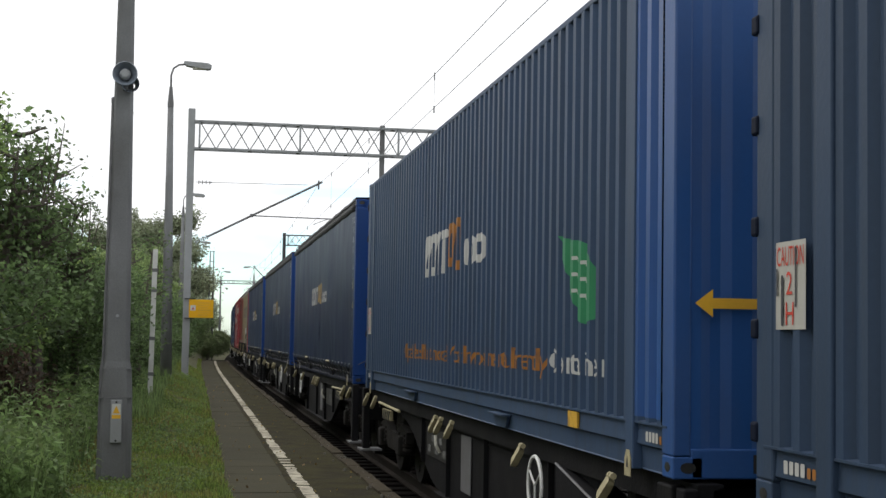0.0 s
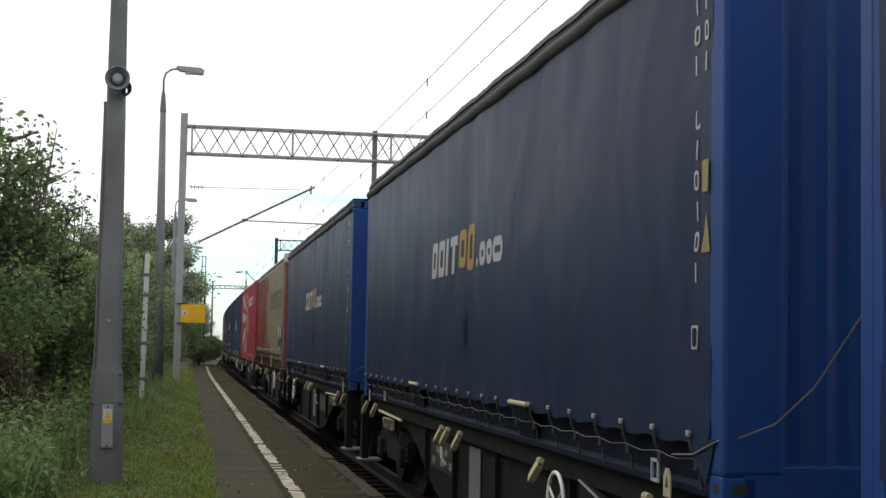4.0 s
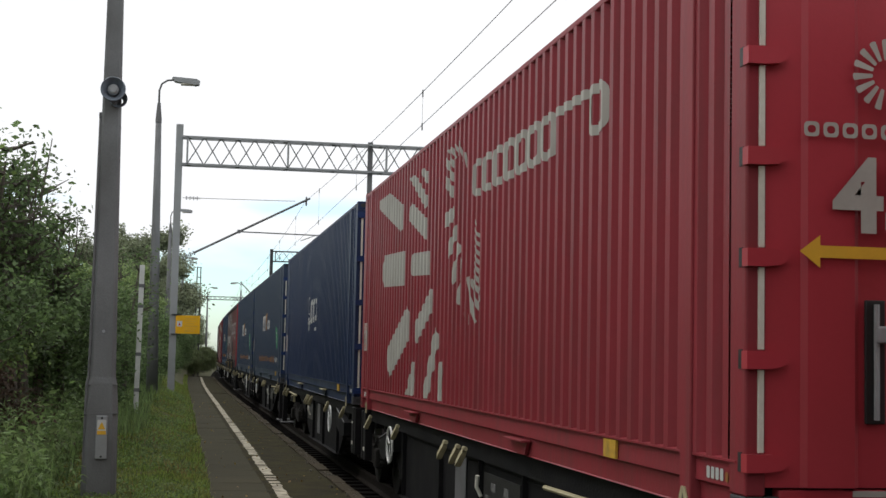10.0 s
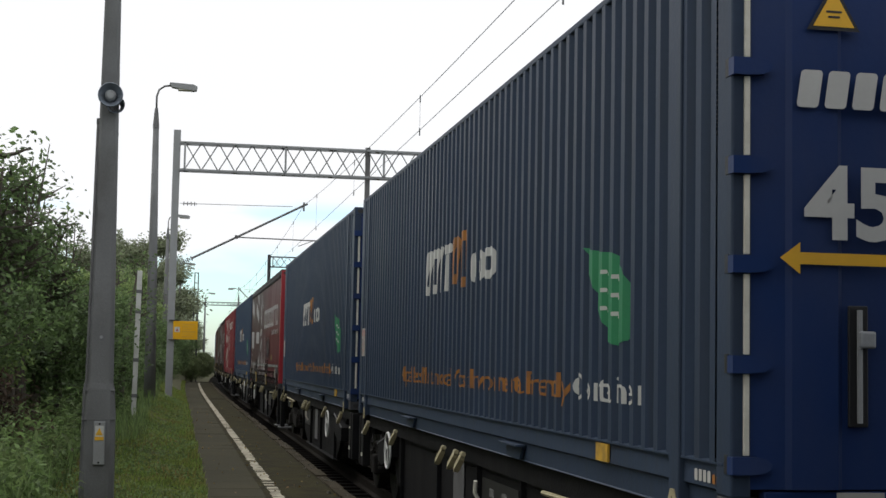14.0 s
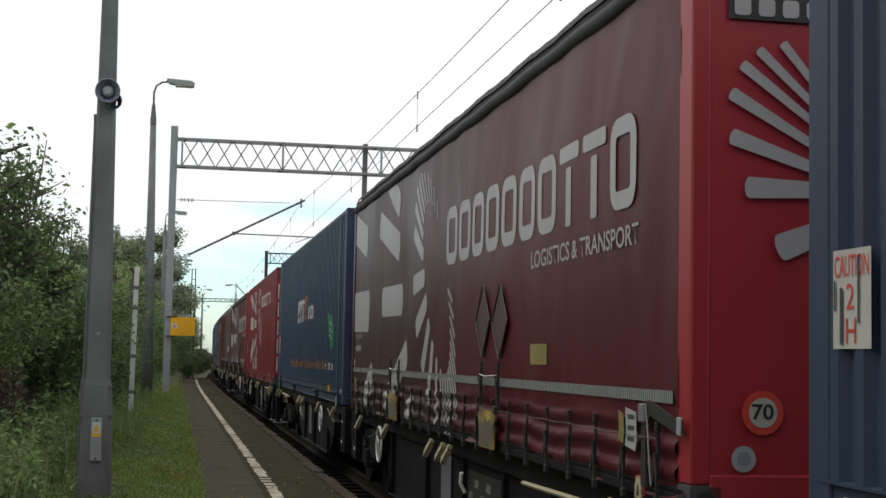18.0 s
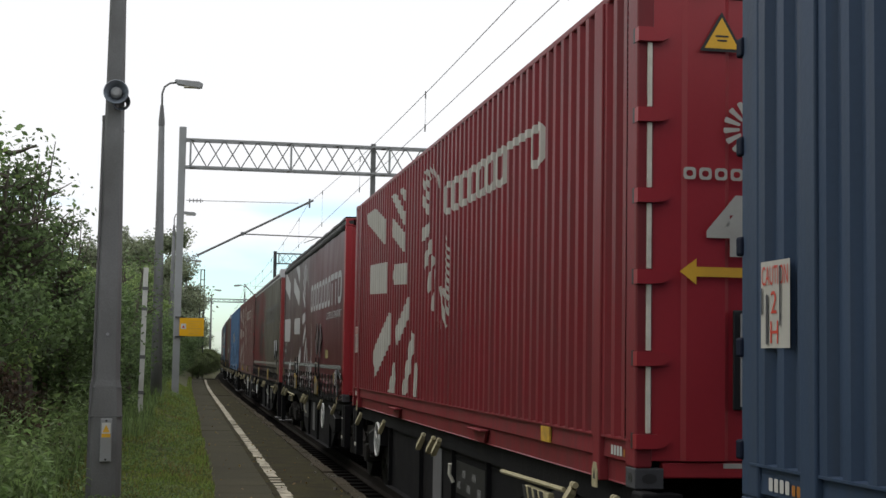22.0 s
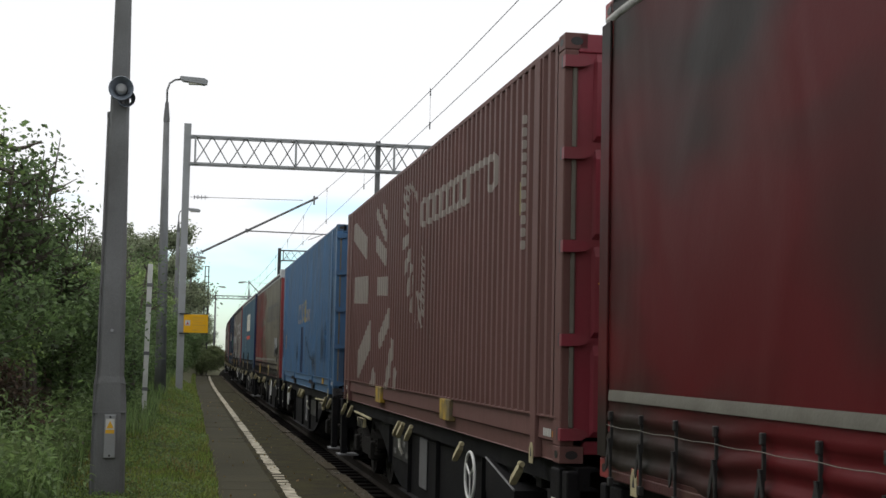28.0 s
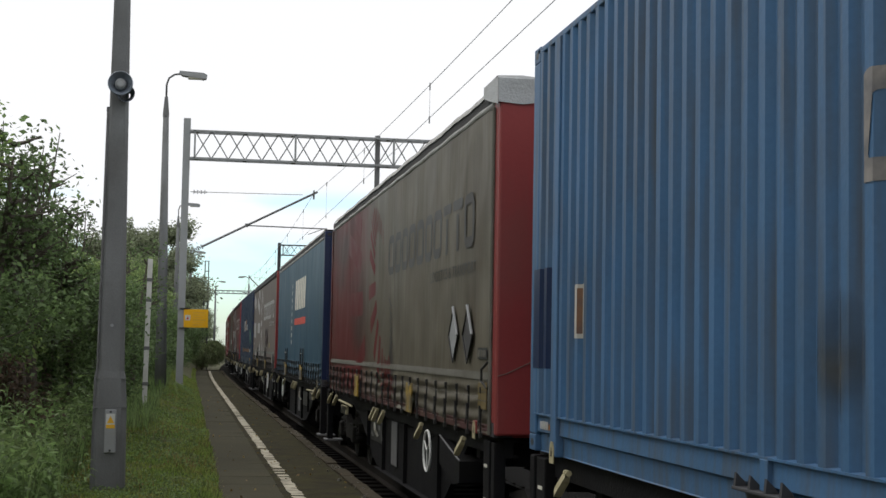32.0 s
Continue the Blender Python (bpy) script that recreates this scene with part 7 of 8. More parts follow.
def street_lamp(x, y, height, reach=1.0, label="grey concrete street lamp with a single arm on the platform verge", lean=0.0):
    g = verge(x, y) if x < 3 else -0.4
    p = base("street_lamp", label, "street lamp", "lamps along the platform", m=pose(x, y, g, 0, lean, 0))
    h = height - g
    bm = bmesh.new()
    tube(bm, [(0, 0, -0.3), (0, 0, h * 0.5), (0, 0, h - 1.1)], [0.155, 0.11, 0.075], 12)
    part("mast", bm, M["pole"], p, smooth=True)
    part("collar", tubed([(0, 0, h - 1.15), (0, 0, h - 1.05), (0, 0, h - 0.62)], [0.085, 0.085, 0.045], 10), M["darksteel"], p)
    s = 1 if reach > 0 else -1
    bm = bmesh.new()
    tube(bm, [(0, 0, h - 0.75), (0, 0, h - 0.3), (s * 0.06, 0, h - 0.12), (s * 0.2, 0, h - 0.02), (s * 0.36, 0, h)], 0.026, 8)
    part("arm", bm, M["darksteel"], p, smooth=True)
    bm = bmesh.new()
    prism(bm, [(s * 0.32, 0.03), (s * 0.34, 0.07), (s * 0.95, 0.035), (s * 1.05, -0.02), (s * 1.03, -0.11), (s * 0.95, -0.13), (s * 0.4, -0.05)], -0.12, 0.12, "y")
    head = part("lamp_head", bm, M["steel"], p, "grey lamp head")
    head.location.z = h
    part("diffuser", boxed(min(s * 0.55, s * 0.93), max(s * 0.55, s * 0.93), -0.1, 0.1, -0.125, -0.085, 0.01), M["strip"], head)
    return p


street_lamp(-0.655, 38.0, 8.72, lean=-0.6)
street_lamp(-0.62, 72.0, 8.6)
street_lamp(0.1, 107.0, 8.5)
street_lamp(2.85, 157.0, 8.6)
street_lamp(5.75, 141.0, 8.4, -1, "far street lamp with its arm to the other side")


def tagged_wire(points, r, label, group="overhead wires"):
    bm = bmesh.new()
    tube(bm, points, r, 5)
    return tagged(part("overhead_wire", bm, M["wire"]), label, "wire", group)


def gantry(y, x0, x1, drops, top=8.25, bottom=7.40, post_top=8.65):
    g = base("catenary_gantry", "grey steel lattice gantry over the tracks", "gantry", "gantries over the line", m=pose(0, y, 0))
    paint = M["steel"] if y < 60 else M["old_steel"]
    part("post", boxed(x0 - 0.11, x0 + 0.11, -0.11, 0.11, verge(x0, y) - 0.4, post_top, 0.012), paint, g, "square grey steel post")
    part("post", boxed(x1 - 0.11, x1 + 0.11, -0.11, 0.11, -0.9, post_top, 0.012), paint, g)
    for yy in (-0.2, 0.2):
        for z in (top, bottom):
            part("chord", boxed(x0 + 0.1, x1 - 0.1, yy - 0.035, yy + 0.035, z - 0.03, z + 0.03), paint, g)
        n = round((x1 - x0 - 0.4) / 0.52)
        w = (x1 - x0 - 0.4) / n
        brace_me = None
        for i in range(n if yy < 0 else 0):
            a = x0 + 0.25 + w * i
            if brace_me is None:
                bm = bmesh.new()
                tube(bm, [(0, 0, bottom), (w * 0.98, 0, top)], 0.018, 5)
                tube(bm, [(0, 0.03, top), (w * 0.98, 0.03, bottom)], 0.018, 5)
                ob = part("brace", bm, M["darksteel"] if y < 60 else M["old_steel"], g)
                brace_me = ob.data
            else:
                ob = share("brace", brace_me, g)
            ob.location = (a, yy, 0)
            if i % 6 == 5 or i == 0:
                xv = a + (0 if i == 0 else w)
                part("upright", boxed(xv - 0.03, xv + 0.03, yy - 0.035, yy + 0.035, bottom, top), paint, g)
    for i in range(int((x1 - x0) / 1.5)):
        xx = x0 + 0.3 + 1.5 * i
        for z in (top, bottom):
            part("tie", boxed(xx - 0.06, xx + 0.06, -0.2, 0.2, z - 0.03, z + 0.03), paint, g)
    for xd in drops:
        part("drop_post", boxed(xd - 0.075, xd + 0.075, -0.075, 0.075, 4.6, top + 0.12, 0.01), M["darksteel"], g, "hanging post")
    return g


def cantilever(y, x, to, base_z=4.46, head_z=6.43, reg_z=5.36):
    """A slanted tube from the post to the carrying wire, with its stay, steady arm and insulators."""
    s = 1 if to > x else -1
    c = base("cantilever", "dark steel cantilever arm with insulators, fixed to the gantry", "cantilever", "cantilever arms", m=pose(0, y - 0.15, 0))
    a, b = Vector((x + s * 0.12, 0, base_z)), Vector((to, 0, head_z))
    part("tube", tubed([a + (b - a) * 0.1, b + (b - a) * 0.03], 0.034, 8), M["darksteel"], c)
    bm = bmesh.new()
    for i in range(7):
        q = a + (b - a) * (0.012 + 0.014 * i)
        tube(bm, [q, q + (b - a).normalized() * 0.035], 0.075 if i % 2 == 0 else 0.04, 10)
    part("insulator", bm, M["darksteel"], c)
    part("stay", tubed([(x + s * 0.1, 0, head_z - 0.08), (to - s * 0.35, 0, head_z - 0.05)], 0.009, 5), M["wire"], c)
    bm = bmesh.new()
    for i in range(8):
        q = x + s * (0.2 + 0.055 * i)
        tube(bm, [(q, 0, head_z - 0.08), (q + 0.03 * s, 0, head_z - 0.08)], 0.06 if i % 2 == 0 else 0.025, 8)
    part("insulator", bm, M["darksteel"], c)
    f = (reg_z - base_z) / (head_z - base_z)
    j = a + (b - a) * f
    part("steady_tube", tubed([j, (to + s * 0.45, 0, reg_z - 0.03)], 0.021, 6), M["darksteel"], c)
    part("joint", boxed(j.x - 0.05, j.x + 0.05, -0.05, 0.05, j.z - 0.05, j.z + 0.06, 0.01), M["darksteel"], c)
    part("steady_arm", tubed([(to + s * 0.35, 0, reg_z - 0.02), (to - s * 0.15, 0, reg_z - 0.22)], 0.012, 5), M["darksteel"], c)
    part("clamp", tubed([(to, 0, head_z - 0.18), (to, 0, head_z + 0.1)], 0.03, 6), M["darksteel"], c)
    return c


gantry(45.0, -0.205, 11.6, (5.77,))
cantilever(45.0, -0.15, TRACK)
gantry(100.0, 6.1, 12.2, (), top=8.7, bottom=8.0, post_top=8.85)
gantry(147.0, 1.9, 13.5, (), top=7.25, bottom=6.95, post_top=7.6)
cantilever(100.0, 6.1, TRACK + 0.3)
# the old lattice mast beyond the platform
mast = base("lattice_mast", "thin dark lattice mast standing beyond the platform", "mast", m=pose(1.4, 119.0, 0))
for sx in (-0.2, 0.2):
    for sy in (-0.2, 0.2):
        part("leg", tubed([(sx, sy, -0.8), (sx * 0.7, sy * 0.7, 8.5)], 0.045, 5), M["old_steel"], mast)
for i in range(11):
    z = 0.2 + 0.83 * i
    part("rung", boxed(-0.2, 0.2, -0.2, -0.16, z, z + 0.06), M["old_steel"], mast)

# carrying wire and contact wire, with droppers, span by span
SPANS = ((-17.0, 45.0), (45.0, 100.0), (100.0, 147.0), (147.0, 195.0))


def carry(y):
    for a, b in SPANS:
        if a <= y <= b:
            q = (y - a) / (b - a)
            return 6.43 - 4 * 0.56 * q * (1 - q)
    return 6.43


CONTACT = 5.37
for cx, off in ((TRACK, 0.0), (TRACK + 4.0, 0.0)):
    pts = [(cx + bend(y), y, carry(y)) for y in [-17 + 2 * i for i in range(106)]]
    tagged_wire(pts, 0.0060, "dark carrying wire hung over the track")
    tagged_wire([(cx + bend(y) + 0.0, y, CONTACT) for y in [-17 + 5 * i for i in range(43)]], 0.0055, "dark contact wire over the track")
    for a, b in SPANS[:3]:
        n = 7
        for i in range(n):
            y = a + (b - a) * (i + 0.5) / n
            ob = part("dropper", tubed([(cx + bend(y), y, CONTACT - 0.03), (cx + bend(y), y, carry(y) + 0.04)], 0.0028, 4), M["wire"])
            for z in (CONTACT, carry(y)):
                part("clamp", tubed([(cx + bend(y), y, z - 0.09), (cx + bend(y), y, z + 0.03)], 0.012, 5), M["wire"], ob)
            tagged(ob, "thin dropper wire between the overhead wires", "dropper", "droppers")

# the yellow board on the gantry post, and the white marker post
sign = base("notice_board", "yellow notice board with faint writing clamped to the post", "sign", m=pose(0.24, 44.85, 2.44))
part("board", boxed(-0.37, 0.37, -0.012, 0.012, -0.28, 0.28, 0.006), M["yellow"], sign)
part("pictogram", boxed(-0.33, -0.17, -0.016, -0.0125, -0.06, 0.1), M["white"], sign)
part("pictogram_mark", prismed([(-0.29, -0.03), (-0.21, -0.03), (-0.25, 0.06)], -0.019, -0.0165, "y"), M["red_letter"], sign)
for i in range(6):
    part("writing_bar", boxed(-0.1, 0.3 - 0.05 * (i % 3), -0.016, -0.0125, 0.16 - 0.075 * i, 0.195 - 0.075 * i), M["amber"], sign)
for z in (-0.3, 0.3):
    part("clamp", boxed(-0.5, -0.2, -0.03, 0.03, z - 0.015, z + 0.015), M["black"], sign)
g = verge(-0.75, 29)
mp = base("marker_post", "white painted concrete marker post with peeling patches, leaning slightly", "post", m=pose(-0.80, 29.0, g, 0, 0.6, 0))
part("shaft", boxed(-0.048, 0.048, -0.048, 0.048, -0.3, 3.3 - g, 0.01), M["white"], mp)
# added dark bands that stand for patches of peeled paint
for z in (0.55, 1.25, 2.2, 2.6):
    part("clamp", boxed(-0.053, 0.058, -0.054, 0.053, z - 0.04, z + 0.03, 0.004), M["darksteel"], mp)

# ---- plants ----
def leaf_mat(name, colour, tone, rough=0.55):
    m = surf(name, colour, rough, var=0.35, scale=0.9, grain=9.0, bump=0.0, tone=tone, spec=0.35)
    n, l = m.node_tree.nodes, m.node_tree.links
    b = next(x for x in n if x.type == "BSDF_PRINCIPLED")
    geo, hsv = n.new("ShaderNodeNewGeometry"), n.new("ShaderNodeHueSaturation")
    src = b.inputs["Base Color"].links[0].from_socket
    ra = n.new("ShaderNodeMapRange")
    ra.inputs["To Min"].default_value, ra.inputs["To Max"].default_value = 0.45, 1.6
    l.new(geo.outputs["Random Per Island"], ra.inputs["Value"])
    l.new(ra.outputs[0], hsv.inputs["Value"])
    l.new(src, hsv.inputs["Color"])
    l.new(hsv.outputs["Color"], b.inputs["Base Color"])
    tr, mx = n.new("ShaderNodeBsdfTranslucent"), n.new("ShaderNodeMixShader")
    l.new(hsv.outputs["Color"], tr.inputs["Color"])
    mx.inputs[0].default_value = 0.5
    out = next(x for x in n if x.type == "OUTPUT_MATERIAL")
    l.new(b.outputs[0], mx.inputs[1])
    l.new(tr.outputs[0], mx.inputs[2])
    l.new(mx.outputs[0], out.inputs[0])
    return m


LEAF = {"green": leaf_mat("green leaves", (0.215, 0.30, 0.086), (0.16, 0.235, 0.086)),
        "deep": leaf_mat("dark green leaves", (0.132, 0.20, 0.076), (0.103, 0.152, 0.067)),
        # far and mid greens are lightened and greyed to paint in distance haze
        "far": leaf_mat("grey green leaves with painted haze", (0.23, 0.265, 0.165), (0.19, 0.215, 0.14)),
        "mid": leaf_mat("dull green leaves with painted haze", (0.28, 0.37, 0.14), (0.22, 0.29, 0.125)),
        "scrub": leaf_mat("yellow green scrub leaves", (0.15, 0.20, 0.085), (0.13, 0.15, 0.075)),
        "dry": leaf_mat("dry brown leaves", (0.105, 0.072, 0.05), (0.08, 0.058, 0.042)),
        "grass": leaf_mat("grass blades", (0.15, 0.225, 0.045), (0.19, 0.20, 0.052)),
        "weed": leaf_mat("weed leaves", (0.16, 0.245, 0.085), (0.15, 0.20, 0.08)),
        "fallen": leaf_mat("fallen leaves", (0.22, 0.17, 0.06), (0.16, 0.10, 0.045))}
BARK = surf("bark", (0.10, 0.085, 0.07), 0.9, var=0.4, scale=6.0, grain=40, bump=0.6)


def leaves_mesh(spots, material, name="crown", size=0.08, seed=1, droop=0.3, long=1.6, parent=None, label=""):
    """Many small pointed leaves, four corners each, at the given spots."""
    rg = np.random.default_rng(seed)
    p = np.asarray(spots, float)
    n = len(p)
    d = rg.normal(size=(n, 3))
    d[:, 2] = d[:, 2] * 0.6 - droop
    d /= np.linalg.norm(d, axis=1)[:, None]
    s = np.cross(d, rg.normal(size=(n, 3)))
    s /= np.linalg.norm(s, axis=1)[:, None] + 1e-9
    k = (size * rg.uniform(0.6, 1.4, n))[:, None]
    v = np.stack([p, p + d * k * long * 0.5 + s * k * 0.42, p + d * k * long, p + d * k * long * 0.5 - s * k * 0.42], 1).reshape(-1, 3)
    me = bpy.data.meshes.new(name)
    me.from_pydata(v.tolist(), [], np.arange(4 * n).reshape(n, 4).tolist())
    me.materials.append(material)
    ob = new(name, me)
    ob.parent = parent
    if label:
        ob["label"] = label
    return ob


def tree(name, label, height, radius, material, seed, n_leaf, size, low=0.08, trunks=1, category="tree", wisps=6):
    """A tapered trunk with limbs and twigs, and a crown of leaves gathered in uneven clumps round the twigs' ends."""
    r = random.Random(seed)
    t = base(name, label, category, "trees and bushes on the verge")
    wood, ends = bmesh.new(), []
    for k in range(trunks):
        bx, by = (r.uniform(-0.4, 0.4) * radius * (trunks > 1) for _ in range(2))
        lean = (r.uniform(-0.12, 0.12), r.uniform(-0.12, 0.12))
        pts = [Vector((bx + lean[0] * z + 0.06 * math.sin(z * 1.3 + k), by + lean[1] * z, z)) for z in [height * q for q in (-0.05, 0.15, 0.35, 0.6, 0.85)]]
        rad = 0.03 + 0.016 * height / trunks ** 0.5
        tube(wood, pts, [rad, rad * 0.85, rad * 0.65, rad * 0.4, rad * 0.15], 8)
        for i in range(max(7, 16 // trunks)):
            q = r.uniform(low + 0.05, 0.9)
            z = height * q
            j = min(3, max(0, sum(p.z < z for p in pts) - 1))
            o = pts[j].lerp(pts[j + 1], (z - pts[j].z) / (pts[j + 1].z - pts[j].z))
            a = r.uniform(0, 2 * math.pi)
            prof = math.sin(math.pi * min(0.95, (q - low) / (1 - low) * 0.8 + 0.2)) ** 0.6
            ln = radius * prof * r.uniform(0.65, 1.1)
            e = o + Vector((math.cos(a) * ln, math.sin(a) * ln, ln * r.uniform(0.1, 0.5)))
            mid = o.lerp(e, 0.5) + Vector((0, 0, -0.05 * ln))
            tube(wood, [o, mid, e], [rad * 0.35, rad * 0.22, rad * 0.08], 5)
            for f in (0.45, 0.7, 0.9, 1.0):
                ends.append((o.lerp(e, f), 0.20 + 0.16 * radius * r.random()))
            for _ in range(3):
                e2 = o.lerp(e, r.uniform(0.4, 0.95)) + Vector((r.uniform(-1, 1), r.uniform(-1, 1), r.uniform(-0.4, 0.9))) * ln * 0.45
                tube(wood, [o.lerp(e, 0.6), e2], [rad * 0.14, rad * 0.05], 4)
                ends.append((e2, 0.16 + 0.14 * radius * r.random()))
        ends.append((pts[-1], 0.3))
    for _ in range(wisps):
        a, ln = r.uniform(0, 6.3), r.uniform(0.2, 0.6) * radius
        o = Vector((math.cos(a) * ln, math.sin(a) * ln, height * r.uniform(0.72, 0.85)))
        e = o + Vector((r.uniform(-0.2, 0.2), r.uniform(-0.2, 0.2), height * r.uniform(0.14, 0.26)))
        tube(wood, [o, e], [rad * 0.15, 0.006], 4)
        for f in (0.3, 0.5, 0.7, 0.85, 1.0):
            ends.append((o.lerp(e, f), 0.10))
    part("trunk", wood, BARK, t, "trunk with bare limbs")
    rg = np.random.default_rng(seed)
    w = np.array([s ** 1.7 for _, s in ends])
    pick = rg.choice(len(ends), n_leaf, p=w / w.sum())
    c, s = np.array([tuple(p) for p, _ in ends]), np.array([s for _, s in ends])
    off = rg.normal(size=(n_leaf, 3)) * s[pick][:, None] * np.array([0.62, 0.62, 0.5])
    p = c[pick] + off
    p[:, 2] = np.maximum(p[:, 2], 0.05)
    crown = leaves_mesh(p, material, "crown", size, seed, parent=t, label="crown of small leaves with gaps")
    crown["kind"] = "stuff"
    return t


def put(kind, x, y, turn=0, size=1.0):
    m = pose(x, y, verge(x, y) - 0.05, 0, 0, turn) @ Matrix.Scale(size, 4)
    if kind in planted:
        return copy_thing(plants[kind], m)
    planted.add(kind)
    plants[kind].matrix_basis = m
    return plants[kind]


planted = set()
plants = {
    "near_a": tree("tree", "leafy green young tree in the thicket beside the platform", 5.3, 1.7, LEAF["green"], 11, 26000, 0.062, trunks=3, wisps=14),
    "near_b": tree("tree", "dense dark green tree in the thicket beside the platform", 4.6, 1.6, LEAF["deep"], 12, 26000, 0.06, trunks=3, wisps=12),
    "near_c": tree("tree", "dense low green tree in the thicket beside the platform", 3.5, 1.5, LEAF["green"], 17, 24000, 0.055, trunks=3, wisps=8),
    "sapling": tree("sapling", "slender sapling with sparse small leaves", 4.0, 0.55, LEAF["deep"], 18, 900, 0.052, low=0.3, category="tree", wisps=4),
    "bush": tree("bush", "low dense green bush on the verge", 2.6, 1.4, LEAF["deep"], 13, 22000, 0.05, low=0.0, trunks=4, category="bush", wisps=5),
    "mid": tree("tree", "rounded green tree further along the line", 6.0, 2.2, LEAF["mid"], 14, 26000, 0.075, trunks=2, wisps=6),
    "far": tree("tree", "far grey green tree beyond the platform", 8.0, 2.8, LEAF["far"], 15, 22000, 0.11, trunks=2, wisps=6),
    "scrub": tree("bush", "yellow green scrub beyond the platform end", 2.4, 1.4, LEAF["scrub"], 19, 14000, 0.07, low=0.0, trunks=4, category="bush", wisps=5),
    "dry": tree("bush", "dry brown bush among the weeds", 1.5, 0.8, LEAF["dry"], 16, 7000, 0.045, low=0.0, trunks=4, category="bush", wisps=4),
}
for k, x, y, a, *f in (("near_a", -4.35, 21.5, 0, 0.97), ("sapling", -2.55, 24.5, 30, 1.12), ("sapling", -2.3, 23.2, 250, 1.06), ("near_b", -4.0, 24.5, 40, 1.04), ("near_a", -5.0, 27.5, 200, 0.9), ("near_c", -3.5, 29.0, 130, 0.92),
                   ("sapling", -2.68, 23.0, 60, 1.0), ("sapling", -3.0, 22.4, 100, 1.12), ("sapling", -2.88, 23.6, 200, 1.1), ("sapling", -2.42, 22.6, 310, 1.0), ("sapling", -2.2, 24.0, 170, 0.9), ("sapling", -1.93, 24.4, 20, 0.86), ("sapling", -1.25, 34.0, 140, 0.85), ("sapling", -1.5, 35.0, 240, 0.8),
                   ("bush", -2.7, 24.5, 90), ("bush", -2.35, 29.5, 200), ("bush", -2.2, 34.5, 300), ("bush", -3.6, 18.5, 150), ("mid", -4.7, 40.0, 0, 0.70), ("bush", -2.1, 40.0, 60),
                   ("mid", -3.8, 48.0, 120, 0.74), ("bush", -1.9, 46.5, 20), ("mid", -3.7, 56.0, 220, 1.0), ("mid", -3.1, 64.0, 310, 1.12), ("bush", -1.7, 55.0, 100), ("bush", -1.6, 63.0, 170),
                   ("mid", -2.9, 74.0, 80, 1.2), ("mid", -5.9, 52.0, 10, 0.72), ("mid", -6.2, 62.0, 140, 0.75), ("far", -3.2, 86.0, 0), ("far", -2.8, 98.0, 70, 0.95), ("far", -2.3, 108.0, 160, 0.9), ("far", -1.9, 120.0, 250, 0.9),
                   ("far", -1.0, 133.0, 330, 0.85), ("far", -0.7, 147.0, 45, 0.8), ("far", -0.4, 162.0, 120, 0.75), ("far", 0.1, 178.0, 200, 0.7), ("far", 0.9, 200.0, 30, 0.65), ("far", 1.5, 225.0, 90, 0.65), ("far", 0.5, 215.0, 150, 0.75), ("far", -5.5, 93.0, 90), ("far", -4.2, 115.0, 180),
                   ("scrub", -0.6, 100.5, 0, 0.9), ("scrub", 0.9, 103.5, 120, 0.55), ("bush", -1.2, 72.0, 40, 0.9), ("bush", -1.0, 82.0, 140, 0.95), ("bush", -0.5, 91.0, 250, 0.9), ("scrub", 0.4, 108.0, 220, 0.8), ("scrub", 1.3, 115.0, 60, 0.75), ("scrub", 1.9, 124.0, 10, 0.85), ("scrub", 2.2, 134.0, 70, 0.9), ("scrub", 2.8, 146.0, 200, 0.9), ("dry", -2.55, 18.6, 0, 0.9),
                   ("near_a", -5.2, 16.5, 90), ("near_b", -4.9, 12.0, 10), ("near_a", -5.0, 7.0, 150), ("mid", -5.6, 1.0, 0), ("mid", -5.2, -6.0, 90), ("near_a", -4.8, -12.0, 200), ("mid", -5.6, -18.0, 30)):
    put(k, x, y, a, *f)


def blades(name, label, spots, lengths, width, material, seed, lean=0.35):
    """Grass: narrow blades of three triangles' worth, bent over."""
    rg = np.random.default_rng(seed)
    p = np.asarray(spots, float)
    n = len(p)
    a = rg.uniform(0, 2 * np.pi, n)
    d = np.stack([np.cos(a), np.sin(a), np.zeros(n)], 1)
    s = np.stack([-np.sin(a), np.cos(a), np.zeros(n)], 1)
    h = np.asarray(lengths, float)[:, None]
    b = rg.uniform(0.1, 1.0, n)[:, None] * lean * h
    up = np.array([[0, 0, 1.0]])
    w = width * rg.uniform(0.6, 1.3, n)[:, None]
    v = np.stack([p - s * w, p + s * w, p + up * h * 0.6 + d * b * 0.4 + s * w * 0.7, p + up * h * 0.6 + d * b * 0.4 - s * w * 0.7, p + up * h * 0.92 + d * b], 1).reshape(-1, 3)
    i = np.arange(n)[:, None] * 5
    faces = np.concatenate([i + [0, 1, 2, 3], ], 1).tolist() + np.concatenate([i + [3, 2, 4]], 1).tolist()
    me = bpy.data.meshes.new(name)
    me.from_pydata(v.tolist(), [], faces)
    me.materials.append(material)
    return tagged(new(name, me), label, "grass", kind="stuff")


rg = np.random.default_rng(3)


def scatter(n, x0, x1, y0, y1, power=1.0, ragged=0.0):
    """Spots on the verge, closer together near the eye."""
    y = y0 + (y1 - y0) * rg.uniform(0, 1, n) ** power
    x = rg.uniform(x0, x1, n)
    if ragged:
        x = x + ragged * np.array([noise.noise((0, q * 0.9, 4.0)) for q in y])
    x = x + np.array([bend(q) for q in y])
    return np.stack([x, y, [verge(a, b) for a, b in zip(x, y)]], 1)


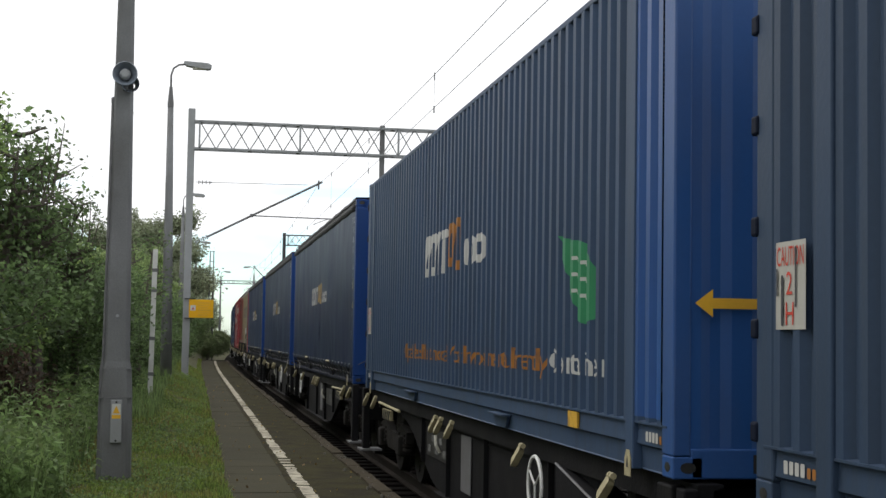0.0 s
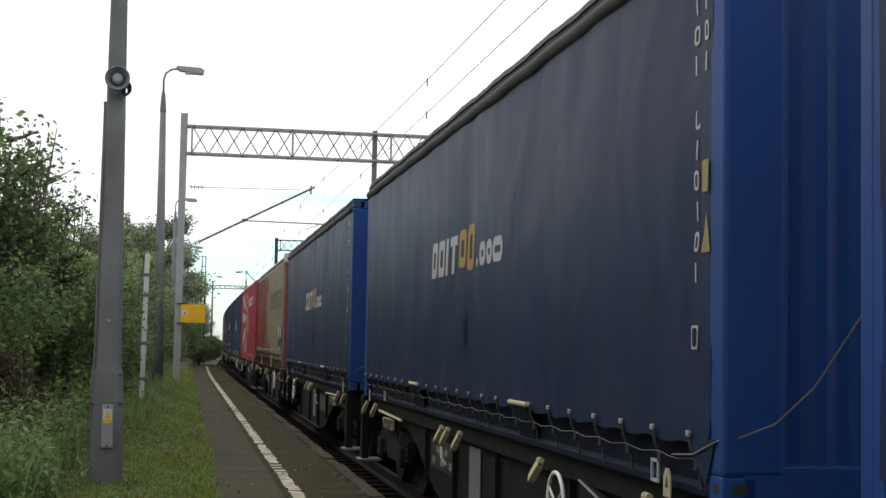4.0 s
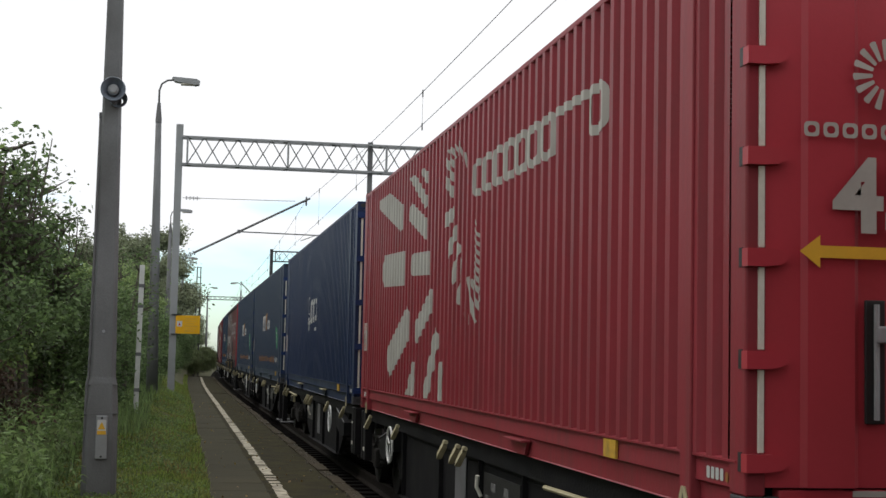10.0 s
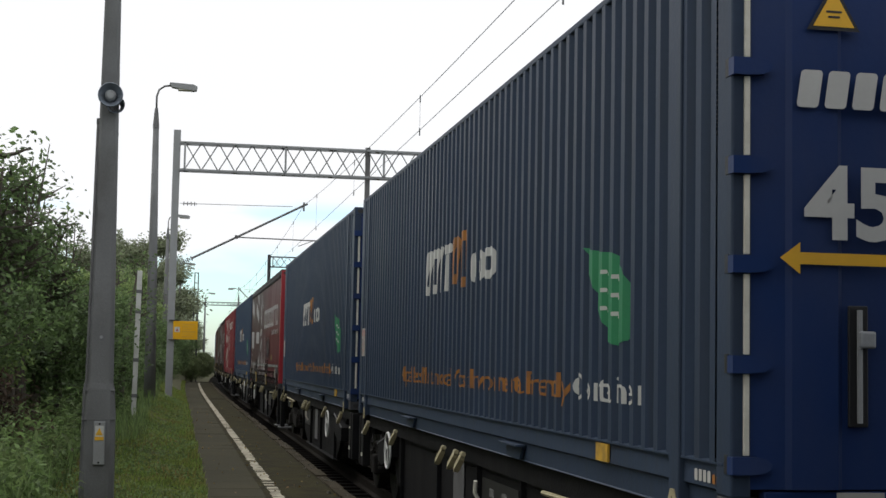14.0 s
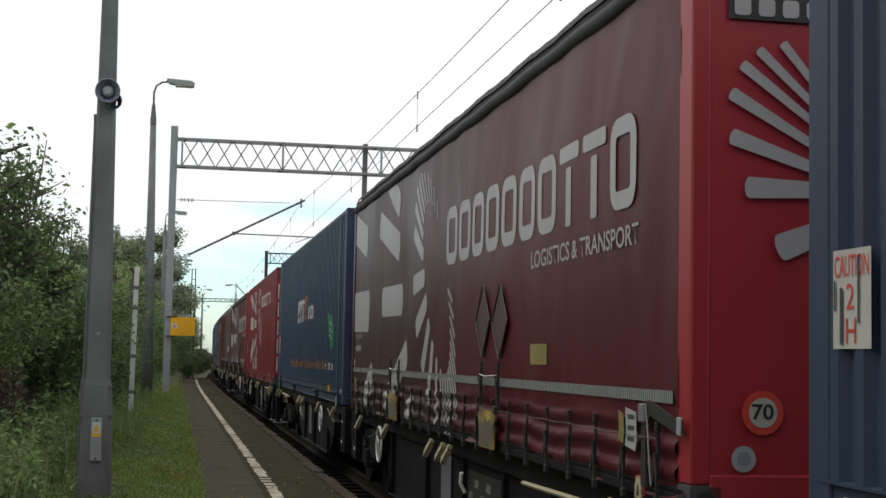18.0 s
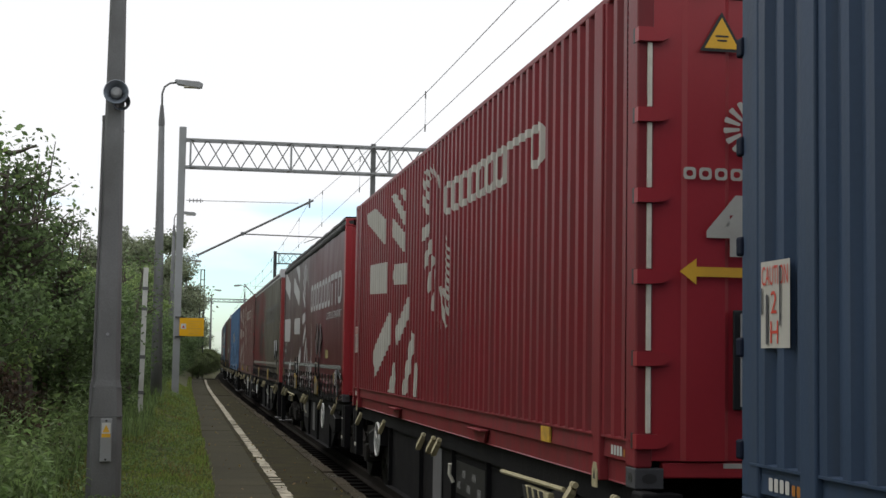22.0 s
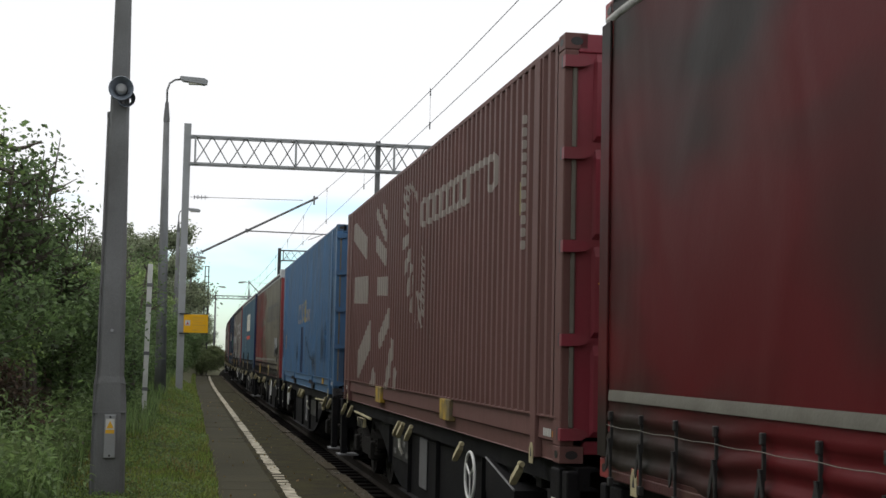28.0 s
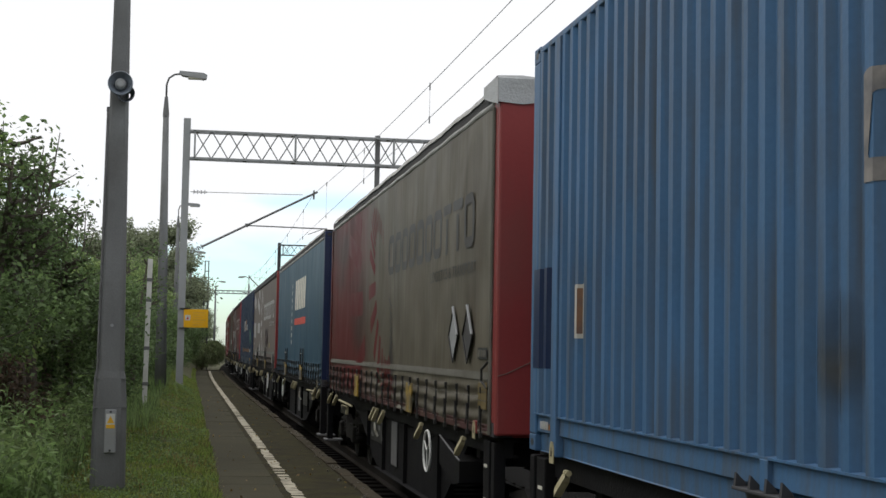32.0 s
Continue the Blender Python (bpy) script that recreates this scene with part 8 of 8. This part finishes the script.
spots = scatter(80000, -1.7, 0.31, 12.5, 60, 1.7, 0.0)
blades("lawn_grass", "short mown grass with bare patches along the platform", spots, rg.uniform(0.02, 0.13, len(spots)) * np.array([0.6 + 0.5 * noise.noise((x * 2.2, y * 0.9, 1.0)) for x, y, _ in spots]), 0.006, LEAF["grass"], 5, 0.9)
spots = scatter(26000, -1.7, 0.36, 12.5, 45, 1.7)
keep = np.array([noise.noise((x * 1.3, y * 0.6, 2.0)) > -0.15 for x, y, _ in spots])
spots = spots[keep]
spots[:, 2] += rg.uniform(0.02, 0.09, len(spots))
ob = leaves_mesh(spots, LEAF["weed"], "clover", 0.024, 21, droop=0.0, long=1.3)
tagged(ob, "clover and small broad weeds in the grass", "weeds", kind="stuff")
spots = scatter(5000, -1.6, 0.36, 12.5, 40, 1.6)
keep = np.array([noise.noise((x * 1.1, y * 0.5, 8.0)) > 0.12 for x, y, _ in spots])
spots = spots[keep]
blades("dry_grass", "dry straw-coloured grass in patches", spots, rg.uniform(0.05, 0.14, len(spots)), 0.006, LEAF["fallen"], 22, 0.9)
spots = scatter(6000, 0.22, 0.40, 11, 90, 1.5, 0.05)
blades("edge_grass", "ragged grass growing over the slabs", spots, rg.uniform(0.04, 0.13, len(spots)), 0.006, LEAF["grass"], 6, 0.8)
spots = scatter(8000, -3.4, -1.25, 12.5, 60, 1.6, 0.25)
blades("tall_grass", "tall rough grass and weeds at the foot of the thicket", spots, rg.uniform(0.2, 0.75, len(spots)), 0.009, LEAF["weed"], 7, 0.6)
spots = scatter(5000, -1.4, -0.55, 24, 70, 1.2, 0.2)
blades("tall_grass", "rough grass round the posts", spots, rg.uniform(0.1, 0.4, len(spots)), 0.009, LEAF["weed"], 8, 0.6)
spots = scatter(60000, -3.6, -1.3, 12.5, 55, 1.7, 0.2)
spots[:, 2] += np.abs(rg.normal(0, 0.32, len(spots))) + 0.05
ob = leaves_mesh(spots, LEAF["weed"], "weeds", 0.036, 9, long=2.6)
tagged(ob, "tangled green weeds at the foot of the thicket", "weeds", kind="stuff")
spots = scatter(420, -1.6, 2.0, 12.5, 50, 1.3)
spots[:, 2] = np.where(spots[:, 0] > 0.37, 0.012, spots[:, 2] + 0.05)
ob = leaves_mesh(spots, LEAF["fallen"], "fallen_leaves", 0.03, 10, droop=0.0, long=1.2)
tagged(ob, "scattered yellow brown fallen leaves", "leaves", kind="stuff")


def tall_weed(x, y, height, seed):
    r = random.Random(seed)
    w = base("weed", "tall green weed with narrow drooping leaves", "weed", "tall weeds by the pole", m=pose(x, y, verge(x, y) - 0.02, r.uniform(-5, 5), r.uniform(-5, 5), r.uniform(0, 360)))
    part("stem", tubed([(0, 0, 0), (0.02, 0.01, height * 0.5), (0.0, 0.03, height)], [0.008, 0.006, 0.003], 5), LEAF["weed"], w)
    bm = bmesh.new()
    n = int(height * 26)
    for i in range(n):
        z = height * (0.15 + 0.85 * i / n)
        a = i * 2.4
        l = 0.20 * (1.1 - 0.6 * i / n)
        d = Vector((math.cos(a), math.sin(a), 0))
        s = Vector((-d.y, d.x, 0)) * 0.018
        o = Vector((0.01, 0.01, z))
        m1, t1 = o + d * l * 0.5 + Vector((0, 0, l * 0.35)), o + d * l + Vector((0, 0, l * 0.1))
        vs = [bm.verts.new(q) for q in (o, m1 - s, t1, m1 + s)]
        bm.faces.new((vs[0], vs[1], vs[3]))
        bm.faces.new((vs[1], vs[2], vs[3]))
    f = part("foliage", bm, LEAF["weed"], w)
    f["kind"] = "stuff"


r = random.Random(77)
for i in range(46):
    y = 13.6 + 7.0 * r.random() ** 1.4
    x = r.uniform(-2.7, -1.12) - 0.05 * (y - 13.6)
    tall_weed(x, y, r.uniform(0.45, 0.85) * (1.25 if x < -1.6 else 0.85), 100 + i)
for i, (x, y, h) in enumerate(((-1.95, 15.6, 1.15), (-1.02, 15.6, 0.45), (-1.1, 24.5, 0.8), (-1.25, 26.0, 0.9), (-0.95, 27.5, 0.6), (-0.8, 29.0, 0.5))):
    tall_weed(x, y, h, 200 + i)


motions()
